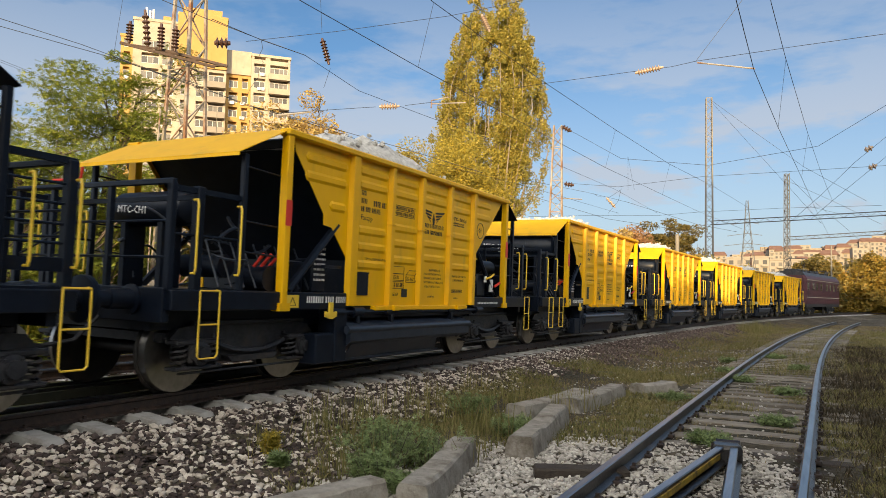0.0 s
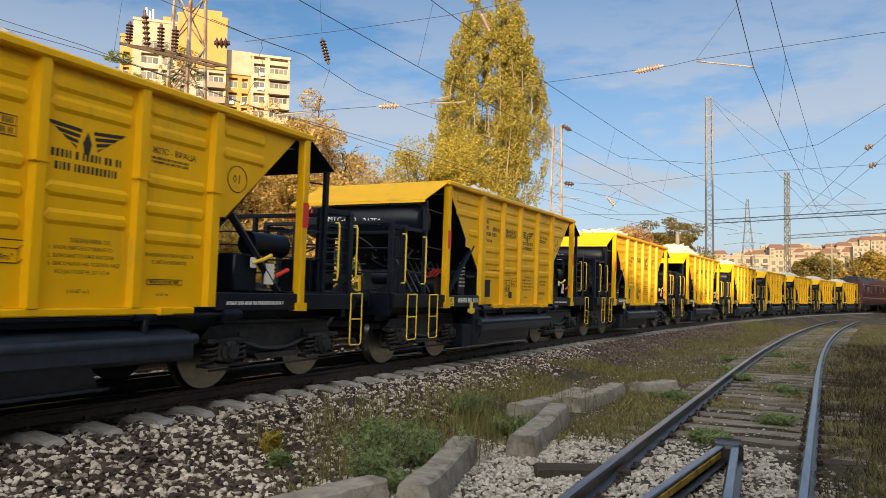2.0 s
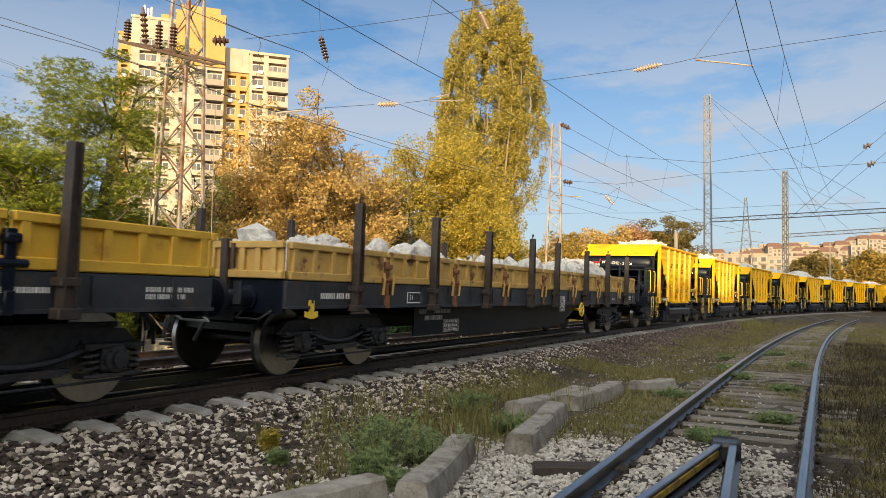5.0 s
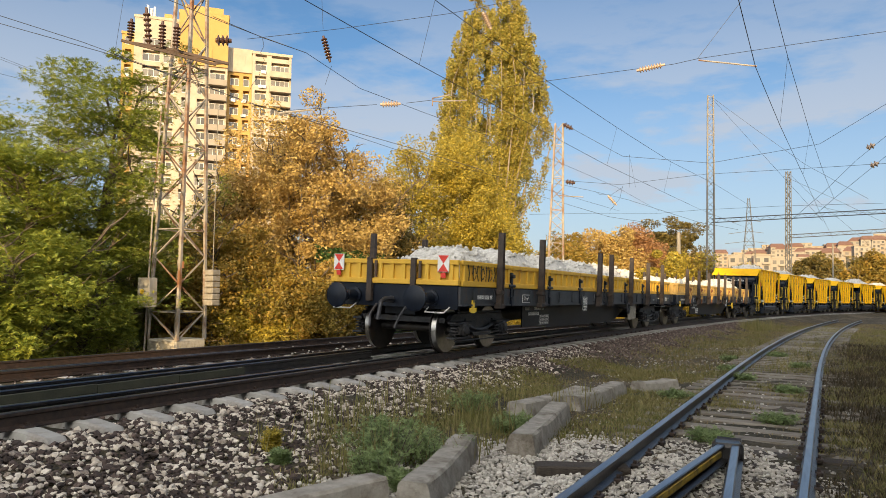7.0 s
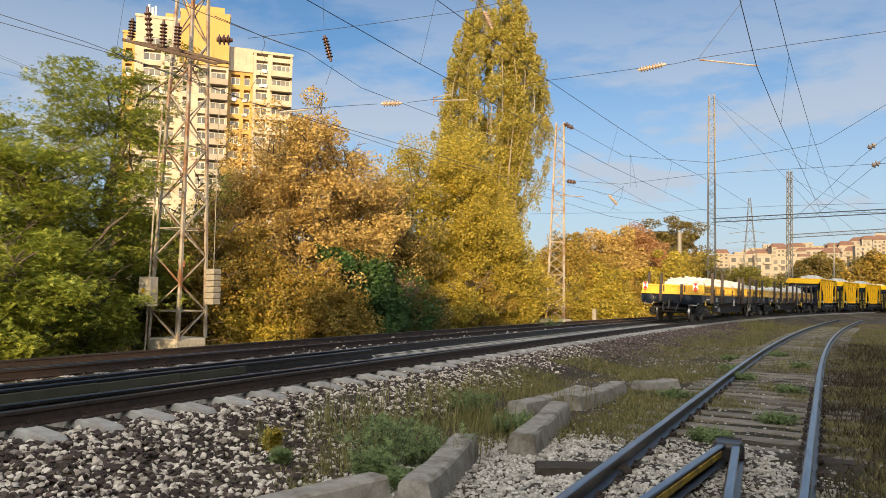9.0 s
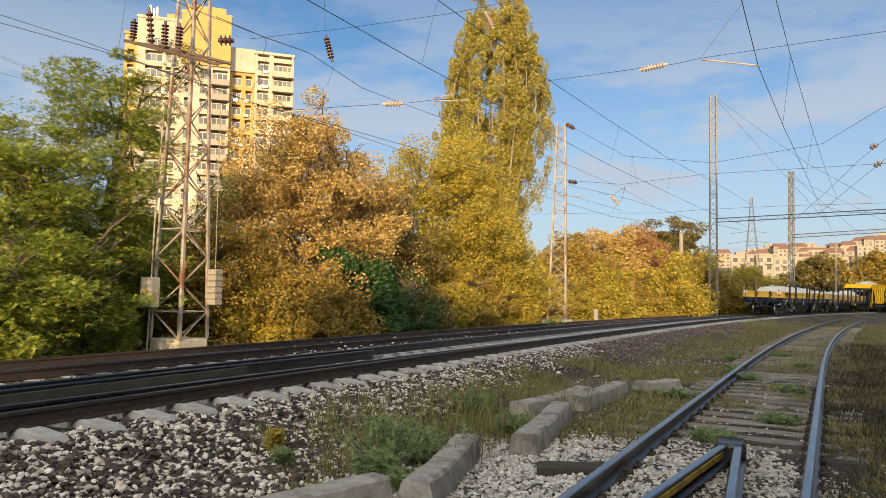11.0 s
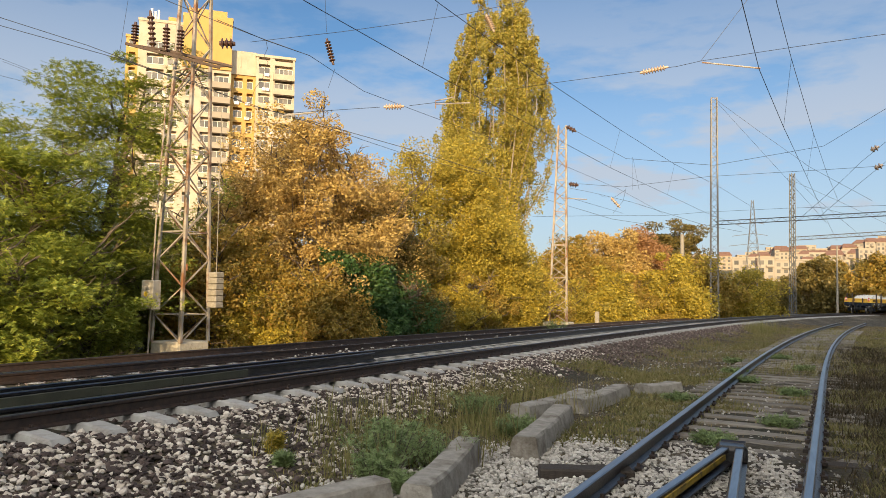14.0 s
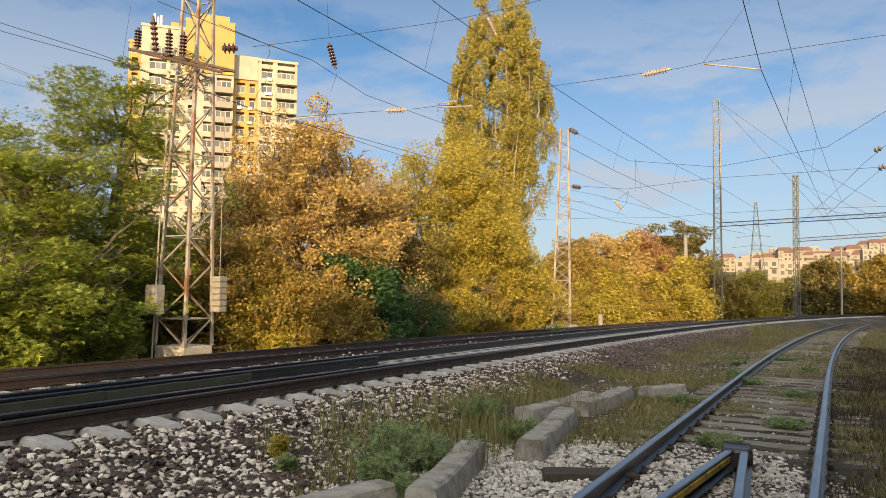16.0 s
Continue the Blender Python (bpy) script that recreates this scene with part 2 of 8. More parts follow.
M["bark_pale"] = material("pale_poplar_bark", [(0.2, (0.20, 0.16, 0.12)), (0.8, (0.38, 0.32, 0.25))], 0.9, scale=6, bump=0.5, stretch=(1, 1, 0.3))
LEAF = dict(
    locust=[(0.0, (0.065, 0.10, 0.018)), (0.45, (0.23, 0.285, 0.042)), (0.85, (0.47, 0.46, 0.066)), (1.0, (0.58, 0.42, 0.06))],
    rust_gold=[(0.0, (0.18, 0.115, 0.045)), (0.4, (0.44, 0.30, 0.10)), (0.8, (0.68, 0.49, 0.155)), (1.0, (0.82, 0.64, 0.25))],
    yellow=[(0.0, (0.10, 0.105, 0.02)), (0.4, (0.33, 0.27, 0.038)), (0.8, (0.60, 0.45, 0.06)), (1.0, (0.76, 0.56, 0.085))],
    poplar=[(0.0, (0.15, 0.155, 0.030)), (0.45, (0.34, 0.30, 0.058)), (0.8, (0.55, 0.42, 0.08)), (1.0, (0.70, 0.52, 0.11))],
    green=[(0.0, (0.025, 0.065, 0.022)), (0.6, (0.06, 0.13, 0.035)), (1.0, (0.13, 0.19, 0.04))],
    mixed=[(0.0, (0.08, 0.085, 0.018)), (0.4, (0.30, 0.22, 0.040)), (0.75, (0.42, 0.27, 0.05)), (1.0, (0.46, 0.17, 0.05))],
    dull=[(0.0, (0.05, 0.058, 0.020)), (0.5, (0.17, 0.135, 0.036)), (1.0, (0.34, 0.23, 0.055))],
    pink=[(0.0, (0.20, 0.10, 0.05)), (0.5, (0.38, 0.20, 0.085)), (1.0, (0.50, 0.31, 0.13))])
for key, stops in LEAF.items():
    M["leaf_" + key] = material("leaves_" + key, stops, 0.55, scale=0.9, detail=2, vary="island", spread=0.42, thin=0.35)
M["weed"] = material("green_weed", [(0.0, (0.09, 0.135, 0.045)), (1.0, (0.31, 0.39, 0.16))], 0.6, scale=2, vary="island", spread=0.4, thin=0.3)
M["straw"] = material("straw_mat", [(0.0, (0.06, 0.055, 0.02)), (0.4, (0.17, 0.13, 0.06)), (0.8, (0.31, 0.235, 0.115)), (1.0, (0.44, 0.34, 0.19))], 0.8, scale=0.5, detail=3, vary="island", spread=0.5, thin=0.2)
M["grass"] = material("dry_grass", [(0.0, (0.075, 0.092, 0.022)), (0.4, (0.165, 0.16, 0.046)), (0.7, (0.27, 0.225, 0.09)), (1.0, (0.42, 0.34, 0.16))], 0.75, scale=0.35, detail=3, vary="island", spread=0.5, thin=0.25)
M["litter"] = material("dead_weed", [(0.0, (0.018, 0.014, 0.008)), (0.5, (0.05, 0.038, 0.018)), (0.85, (0.10, 0.07, 0.03)), (1.0, (0.16, 0.10, 0.04))], 0.85, scale=0.6, vary="island", spread=0.4, thin=0.1)
M["sole_grey"] = material("worn_dark_grey_paint", [(0.3, (0.016, 0.020, 0.027)), (0.7, (0.044, 0.050, 0.060))], 0.5, scale=3, bump=0.1, dirt=(0.07, 0.042, 0.028), dirt_scale=2.5, dirt_range=(0.56, 0.72))
M["cream"] = material("cream_render", [(0.3, (0.41, 0.34, 0.255)), (0.7, (0.50, 0.42, 0.32))], 0.85, scale=0.4, bump=0.1, dirt=(0.36, 0.29, 0.21), dirt_scale=0.15)
M["ochre"] = material("ochre_render", [(0.3, (0.44, 0.265, 0.08)), (0.7, (0.50, 0.31, 0.10))], 0.85, scale=0.4, bump=0.1)
M["pink_render"] = material("salmon_render", [(0.3, (0.28, 0.22, 0.155)), (0.7, (0.36, 0.28, 0.20))], 0.85, scale=0.2)
M["pale_render"] = material("pale_render", [(0.3, (0.28, 0.24, 0.19)), (0.7, (0.35, 0.30, 0.235))], 0.85, scale=0.2)
M["roof"] = material("red_roof", [(0.3, (0.16, 0.085, 0.06)), (0.7, (0.22, 0.12, 0.085))], 0.85, scale=0.5)
M["glass"] = material("window_glass", [(0.3, (0.09, 0.085, 0.075)), (0.7, (0.20, 0.18, 0.15))], 0.10, scale=0.6, vary="object")
M["frame_white"] = material("white_window_frame", [(0.3, (0.66, 0.63, 0.58)), (0.7, (0.76, 0.73, 0.68))], 0.5, scale=4)
M["hill"] = material("far_hillside", [(0.3, (0.055, 0.06, 0.03)), (0.7, (0.14, 0.115, 0.06))], 0.95, scale=0.02)


# ---- building helpers ----
class Shape:
    """Collects boxes, tubes and plates, and makes one mesh of them."""

    def __init__(self):
        self.v, self.f, self.mi, self.g = [], [], [], []

    def add(self, verts, faces, mat=0):
        n = len(self.v)
        self.g.append((n, len(self.f)))
        self.v.extend([tuple(p) for p in verts])
        self.f.extend([tuple(i + n for i in q) for q in faces])
        self.mi.extend([mat] * len(faces))
        return self

    def box(self, x0, x1, y0, y1, z0, z1, mat=0, m=None, cut=0.0):
        """A box; cut: the width of its chamfered upright and long edges."""
        if cut:
            c = cut
            ring = [(x0 + c, y0), (x1 - c, y0), (x1, y0 + c), (x1, y1 - c), (x1 - c, y1), (x0 + c, y1), (x0, y1 - c), (x0, y0 + c)]
            inner = [(x0 + c, y0 + c), (x1 - c, y0 + c), (x1 - c, y0 + c), (x1 - c, y1 - c), (x1 - c, y1 - c), (x0 + c, y1 - c), (x0 + c, y1 - c), (x0 + c, y0 + c)]
            p = [(*a, z0) for a in inner] + [(*a, z0 + c) for a in ring] + [(*a, z1 - c) for a in ring] + [(*a, z1) for a in inner]
            f = [tuple(range(7, -1, -1)), tuple(range(24, 32))]
            for k in range(3):
                for i in range(8):
                    j = (i + 1) % 8
                    f.append((k * 8 + i, k * 8 + j, k * 8 + 8 + j, k * 8 + 8 + i))
        else:
            p = [(x0, y0, z0), (x1, y0, z0), (x1, y1, z0), (x0, y1, z0), (x0, y0, z1), (x1, y0, z1), (x1, y1, z1), (x0, y1, z1)]
            f = [(0, 3, 2, 1), (4, 5, 6, 7), (0, 1, 5, 4), (1, 2, 6, 5), (2, 3, 7, 6), (3, 0, 4, 7)]
        if m is not None:
            p = [m @ Vector(a) for a in p]
        return self.add(p, f, mat)

    def tube(self, pts, r, n=8, mat=0, caps=True):
        """A round bar along pts; r: one radius, or one a point."""
        pts = [Vector(p) for p in pts]
        rs = [r] * len(pts) if isinstance(r, (int, float)) else r
        vs, fs = [], []
        side = None
        for i, p in enumerate(pts):
            d = (pts[min(i + 1, len(pts) - 1)] - pts[max(i - 1, 0)]).normalized()
            if side is None or abs(side.dot(d)) > 0.95:
                side = d.orthogonal().normalized()
            side = (side - d * side.dot(d)).normalized()
            up = d.cross(side)
            for k in range(n):
                a = 2 * math.pi * k / n
                vs.append(p + (side * math.cos(a) + up * math.sin(a)) * rs[i])
        for i in range(len(pts) - 1):
            for k in range(n):
                j = (k + 1) % n
                fs.append((i * n + k, i * n + j, i * n + n + j, i * n + n + k))
        if caps:
            fs.append(tuple(range(n - 1, -1, -1)))
            fs.append(tuple(range((len(pts) - 1) * n, len(pts) * n)))
        return self.add(vs, fs, mat)

    def lathe(self, profile, axis, m=None, n=24, mat=0):
        """profile: (along, radius) turned about 'x', 'y' or 'z'."""
        vs, fs = [], []
        for h, r in profile:
            for k in range(n):
                a = 2 * math.pi * k / n
                c, s = r * math.cos(a), r * math.sin(a)
                p = {"x": (h, c, s), "y": (s, h, c), "z": (c, s, h)}[axis]
                vs.append(m @ Vector(p) if m is not None else p)
        for i in range(len(profile) - 1):
            for k in range(n):
                j = (k + 1) % n
                fs.append((i * n + k, i * n + j, i * n + n + j, i * n + n + k))
        fs.append(tuple(range(n - 1, -1, -1)))
        fs.append(tuple(range((len(profile) - 1) * n, len(profile) * n)))
        return self.add(vs, fs, mat)

    def plate(self, outline, thick, mat=0):
        """A flat outline (a list of 3D points) given thickness along thick, a vector."""
        n = len(outline)
        t = Vector(thick)
        a = [Vector(p) for p in outline]
        fs = [tuple(range(n - 1, -1, -1)), tuple(range(n, 2 * n))] + [(i, (i + 1) % n, n + (i + 1) % n, n + i) for i in range(n)]
        return self.add(a + [p + t for p in a], fs, mat)

    def mesh(self, name, *mats, smooth=False):
        me = bpy.data.meshes.new(name)
        me.from_pydata(self.v, [], self.f)
        for m in mats:
            me.materials.append(m)
        if len(mats) > 1:
            me.polygons.foreach_set("material_index", self.mi)
        b = bmesh.new()
        b.from_mesh(me)
        bmesh.ops.recalc_face_normals(b, faces=b.faces)
        b.to_mesh(me)
        b.free()
        if smooth:
            me.shade_smooth()
            me.set_sharp_from_angle(angle=radians(38))
        return me


def part(name, shape, mat, parent=None, label="", smooth=False, m=None):
    """One mesh object, under a thing or a part."""
    mats = mat if isinstance(mat, (list, tuple)) else (mat,)
    ob = new(name, shape.mesh(name, *mats, smooth=smooth) if isinstance(shape, Shape) else shape)
    if parent is not None:
        ob.parent = parent
    if m is not None:
        ob.matrix_basis = m
    if name in ("lettering", "instruction_text", "number_text", "data_text", "small_text", "scrawl"):
        tagged(ob, label, kind="stuff")
    elif label:
        tagged(ob, label)
    return ob


def part_each(name, shape, mat, parent, label="", smooth=False):
    """Each box, bar or plate of the shape as a part of its own."""
    ends = shape.g[1:] + [(len(shape.v), len(shape.f))]
    for (v0, f0), (v1, f1) in zip(shape.g, ends):
        s = Shape()
        s.add(shape.v[v0:v1], [tuple(i - v0 for i in q) for q in shape.f[f0:f1]])
        part(name, s, mat, parent, label, smooth)


def arrays(name, verts, faces, mat):
    """A large mesh straight from numpy arrays; all faces have the same count of corners."""
    me = bpy.data.meshes.new(name)
    nv, (nf, k) = len(verts), faces.shape
    me.vertices.add(nv)
    me.vertices.foreach_set("co", np.ascontiguousarray(verts, dtype=np.float32).ravel())
    me.loops.add(nf * k)
    me.loops.foreach_set("vertex_index", np.ascontiguousarray(faces, dtype=np.int32).ravel())
    me.polygons.add(nf)
    me.polygons.foreach_set("loop_start", np.arange(0, nf * k, k, dtype=np.int32))
    me.update(calc_edges=True)
    me.shade_flat()
    me.materials.append(mat)
    return me


def empty(name, m=None):
    e = new(name)
    e.empty_display_size = 0.2
    if m is not None:
        e.matrix_basis = m
    return e


# ---- letters ----
def lettering(body, size):
    cu = bpy.data.curves.new("lettering", "FONT")
    cu.body, cu.size, cu.extrude, cu.align_x = body, size, 0.012, "LEFT"
    cu.resolution_u = 1
    ob = bpy.data.objects.new("lettering", cu)
    scene.collection.objects.link(ob)
    me = bpy.data.meshes.new_from_object(ob.evaluated_get(bpy.context.evaluated_depsgraph_get()))
    bpy.data.objects.remove(ob)
    return me


LETTERS = {}


def word_mesh(body, size, mat):
    """Letters of a word; the same word is built once."""
    me = LETTERS[body].copy()
    me.transform(Matrix.Scale(size, 4))
    me.materials.clear()
    me.materials.append(mat)
    return me


for _word in ("Faccpp", "ЖПС - ВРАЦА", "01", "ГАРА НА ДОМУВАНЕ-ВРАЦА", "15.0t", "33.4m³", "KE-GP", "ЗАБРАНЯВА СЕ:", "1. РАЗКОМПЛЕКТОВАНЕТО", "2. ВЛИЗАНЕТО ВЪВ ВАГОНА", "3. ВИСОЧИНА НА ТОВАРА НАД", "КОША ПОВЕЧЕ ОТ 0.5 м", "(-10.87 m-)", "ВНИМАВАЙ ПРИ РАБОТА", "С МЕХАНИЗМИТЕ", "-6.65 m-", "18", "57", "24", "15", "44", "9", "36", "6", "35", "38", "2", "32", "33", "a-a", "b-b", "c-c", "d-d", "e-e", "51 m²", "51", "MTC-CH1", "MTC-CH2 - 21758"):
    LETTERS[_word] = lettering(_word, 1.0)


# ---- the lines: metres along the main line and metres to its right ----
GAUGE = 1.505
_S = np.arange(-60.0, 260.0, 0.25)
_ANG = 0.00241 * _S + np.where(_S > 40.4, 0.00061 * (_S - 40.4), 0)
_ANG = np.where(_S < 0, 0.00241 * _S * 0.4, _ANG)
_X = np.cumsum(np.sin(_ANG)) * 0.25
_Y = np.cumsum(np.cos(_ANG)) * 0.25
_I0 = int(np.argmin(abs(_S)))
_X += -7.168 - _X[_I0]
_Y -= _Y[_I0]
CANT = 0.04


def grade(s):
    return -0.00686 * np.clip(s, -40, 140)


def line(s, off=0.0):
    """x, y and heading at s along the main line, off to its right."""
    a = np.interp(s, _S, _ANG)
    return np.interp(s, _S, _X) + off * np.cos(a), np.interp(s, _S, _Y) - off * np.sin(a), a


def side_line(s, off=0.0):
    """The siding beside the main line."""
    ang = 0.03018 + np.where(_S > 14.73, 0.00228 * (_S - 14.73), 0)
    x = np.cumsum(np.sin(ang)) * 0.25
    y = np.cumsum(np.cos(ang)) * 0.25
    x += -0.927 - x[_I0]
    y -= y[_I0]
    a = np.interp(s, _S, ang)
    return np.interp(s, _S, x) + off * np.cos(a), np.interp(s, _S, y) - off * np.sin(a), a


def side_z(s):
    return -0.290 - 0.00583 * np.asarray(s)


FAR_OFF, FAR_Z = -4.55, -0.17


def far_line(s, off=0.0):
    return line(s, FAR_OFF + 0.014 * (np.asarray(s) - 15) + off)


def bed(off):
    """Height of the ground across the main line, below its railhead."""
    return np.interp(off, [-40, -9.5, -7.6, -6.5, 1.30, 1.75, 2.9, 3.6, 4.8, 5.3, 8.3, 10, 40], [-1.0, -0.85, -0.62, -0.40, -0.225, -0.27, -0.50, -0.54, -0.50, -0.462, -0.462, -0.50, -0.62])


def s_off(x, y):
    s = np.asarray(y, float) * 1.0
    for _ in range(4):
        cx, cy, a = line(s)
        s = s + (x - cx) * np.sin(a) + (y - cy) * np.cos(a)
    cx, cy, a = line(s)
    return s, (x - cx) * np.cos(a) - (y - cy) * np.sin(a)


def ground_z(x, y):
    s, off = s_off(np.asarray(x, float), np.asarray(y, float))
    z = bed(off) + grade(s)
    return z


# ---- ground ----
def ground_material():
    m = bpy.data.materials.new("earth_and_dry_grass")
    m.use_nodes = True
    nt = m.node_tree
    b = nt.nodes["Principled BSDF"]
    b.inputs["Roughness"].default_value = 0.95
    co = nt.nodes.new("ShaderNodeTexCoord")
    n1 = nt.nodes.new("ShaderNodeTexNoise")
    n1.inputs["Scale"].default_value, n1.inputs["Detail"].default_value = 0.55, 8
    n2 = nt.nodes.new("ShaderNodeTexNoise")
    n2.inputs["Scale"].default_value, n2.inputs["Detail"].default_value = 26, 6
    v = nt.nodes.new("ShaderNodeTexVoronoi")
    v.inputs["Scale"].default_value = 17
    for n in (n1, n2, v):
        nt.links.new(co.outputs["Object"], n.inputs["Vector"])
    r1 = ramp_of(nt, [(0.30, (0.030, 0.028, 0.014)), (0.45, (0.056, 0.045, 0.026)), (0.55, (0.084, 0.067, 0.044)), (0.68, (0.14, 0.115, 0.085))])
    r2 = ramp_of(nt, [(0.3, (0.45, 0.45, 0.45)), (0.7, (1.25, 1.25, 1.25))])
    mx = nt.nodes.new("ShaderNodeMixRGB")
    mx.blend_type, mx.inputs["Fac"].default_value = "MULTIPLY", 0.85
    nt.links.new(n1.outputs["Fac"], r1.inputs["Fac"])
    nt.links.new(n2.outputs["Fac"], r2.inputs["Fac"])
    nt.links.new(r1.outputs["Color"], mx.inputs["Color1"])
    nt.links.new(r2.outputs["Color"], mx.inputs["Color2"])
    nt.links.new(mx.outputs["Color"], b.inputs["Base Color"])
    bp = nt.nodes.new("ShaderNodeBump")
    bp.inputs["Strength"].default_value, bp.inputs["Distance"].default_value = 0.8, 0.04
    nt.links.new(v.outputs["Distance"], bp.inputs["Height"])
    nt.links.new(bp.outputs["Normal"], b.inputs["Normal"])
    return m


def build_ground():
    ss = np.concatenate([np.arange(-24, 60, 0.4), np.arange(60, 200, 2.0)])
    oo = np.concatenate([np.arange(-26, -9, 1.0), np.arange(-9, 14, 0.25), np.arange(14, 30, 1.0)])
    gs, go = np.meshgrid(ss, oo, indexing="ij")
    x, y, _ = line(gs, go)
    rng = np.random.RandomState(5)
    z = bed(go) + grade(gs) + 0.018 * rng.randn(*gs.shape) * (abs(go + 2.5) > 4.2) - 0.01
    # the sheet goes on to the horizon
    a, b = gs.shape
    idx = np.arange(a * b).reshape(a, b)
    f = np.stack([idx[:-1, :-1], idx[1:, :-1], idx[1:, 1:], idx[:-1, 1:]], -1).reshape(-1, 4)
    v = np.stack([x, y, z], -1).reshape(-1, 3)
    rim = np.concatenate([idx[0, :], idx[1:, -1], idx[-1, -2::-1], idx[-2:0:-1, 0]])
    c = v[rim].mean(0)
    out = v[rim] - c
    far = c + out / np.linalg.norm(out[:, :2], axis=1)[:, None] * 2500
    far[:, 2] = -3.0
    n0 = len(v)
    v = np.concatenate([v, far])
    k = np.arange(len(rim))
    f = np.concatenate([f, np.stack([rim, np.roll(rim, -1), n0 + np.roll(k, -1), n0 + k], -1)])
    g = new("ground", arrays("ground", v, f, ground_material()))
    tagged(g, "earth with ballast, gravel and dry autumn grass", "ground", kind="structure")


build_ground()


# ---- tracks ----
def rail(name, path, zf, s0, s1, parent, top, step=1.0, height=0.16, label="", web="rail_side"):
    """A flat-bottomed rail along a path; path(s) gives x, y, heading."""
    h = height
    prof = [(-0.065, -h), (0.065, -h), (0.065, -h + 0.012), (0.012, -h + 0.035), (0.009, -0.05), (0.034, -0.036), (0.036, -0.008), (0.028, 0), (-0.028, 0), (-0.036, -0.008), (-0.034, -0.036), (-0.009, -0.05), (-0.012, -h + 0.035), (-0.065, -h + 0.012)]
    n = len(prof)
    sh = Shape()
    st = np.arange(s0, s1 + step * 0.5, step)
    vs = []
    for s in st:
        x, y, a = path(s)
        for u, w in prof:
            vs.append((x + u * math.cos(a), y - u * math.sin(a), float(zf(s)) + w))
    for i in range(len(st) - 1):
        fs = [(i * n + k, i * n + (k + 1) % n, i * n + n + (k + 1) % n, i * n + n + k) for k in range(n)]
        sh.f.extend(fs)
        sh.mi.extend([1 if k in (6, 7, 8) else 0 for k in range(n)])
    sh.v = vs
    sh.f.append(tuple(range(n)))
    sh.f.append(tuple(range(len(vs) - n, len(vs))))
    sh.mi += [0, 0]
    return part(name, sh, (M[web], top), parent, label, smooth=True)


def sleeper_mesh(wood=False):
    sh = Shape()
    if wood:
        sh.box(-1.30, 1.30, -0.12, 0.12, -0.15, 0.0, cut=0.012)
        return sh.mesh("wooden_sleeper", M["wood"])
    sec = [(-1.30, 0.150, 0.10, -0.085), (-1.25, 0.150, 0.105, -0.035), (-0.95, 0.150, 0.11, 0.0), (-0.50, 0.150, 0.11, 0.0), (-0.28, 0.13, 0.09, -0.035),
           (0.28, 0.13, 0.09, -0.035), (0.50, 0.150, 0.11, 0.0), (0.95, 0.150, 0.11, 0.0), (1.25, 0.150, 0.105, -0.035), (1.30, 0.150, 0.10, -0.085)]
    vs, fs = [], []
    for x, b, t, z in sec:
        vs += [(x, -b, -0.2), (x, b, -0.2), (x, t, z - 0.015), (x, t * 0.75, z), (x, -t * 0.75, z), (x, -t, z - 0.015)]
    for i in range(len(sec) - 1):
        for k in range(6):
            fs.append((i * 6 + k, i * 6 + (k + 1) % 6, i * 6 + 6 + (k + 1) % 6, i * 6 + 6 + k))
    fs += [tuple(range(6)), tuple(range(len(vs) - 6, len(vs)))]
    return sh.add(vs, fs).mesh("sleeper", M["sleeper"])


SLEEPER, WOODEN = sleeper_mesh(), sleeper_mesh(True)
OLD = sleeper_mesh(True)
OLD.materials[0] = M["sleeper_old"]


def lay_sleepers(parent, path, zf, s0, s1, pitch, rng, wood=0.0, mesh=None):
    s = s0
    while s < s1:
        x, y, a = path(s)
        w = mesh or (WOODEN if rng.random() < wood else SLEEPER)
        o = new("sleeper", w)
        o.parent = parent
        o.matrix_basis = pose(x, y, float(zf(s)) - 0.168 + rng.uniform(-0.008, 0.004), 0, 0, -math.degrees(a) + rng.uniform(-0.8, 0.8))
        s += pitch


def fastenings(parent, path, zf, s0, s1, pitch, offs):
    """Clips and plates that hold the rail feet, near the camera."""
    sh = Shape()
    s = s0
    while s < s1:
        for o in offs:
            for d in (-0.085, 0.085):
                x, y, a = path(s, o + d)
                sh.box(-0.035, 0.035, -0.055, 0.055, -0.172, -0.128, m=pose(x, y, float(zf(s)), 0, 0, -math.degrees(a)), cut=0.008)
                sh.box(-0.014, 0.014, -0.014, 0.014, -0.135, -0.098, m=pose(x, y, float(zf(s)), 0, 0, -math.degrees(a)))
        s += pitch
    return tagged(part("rail_clips", sh, M["rail_side"], parent), kind="stuff")


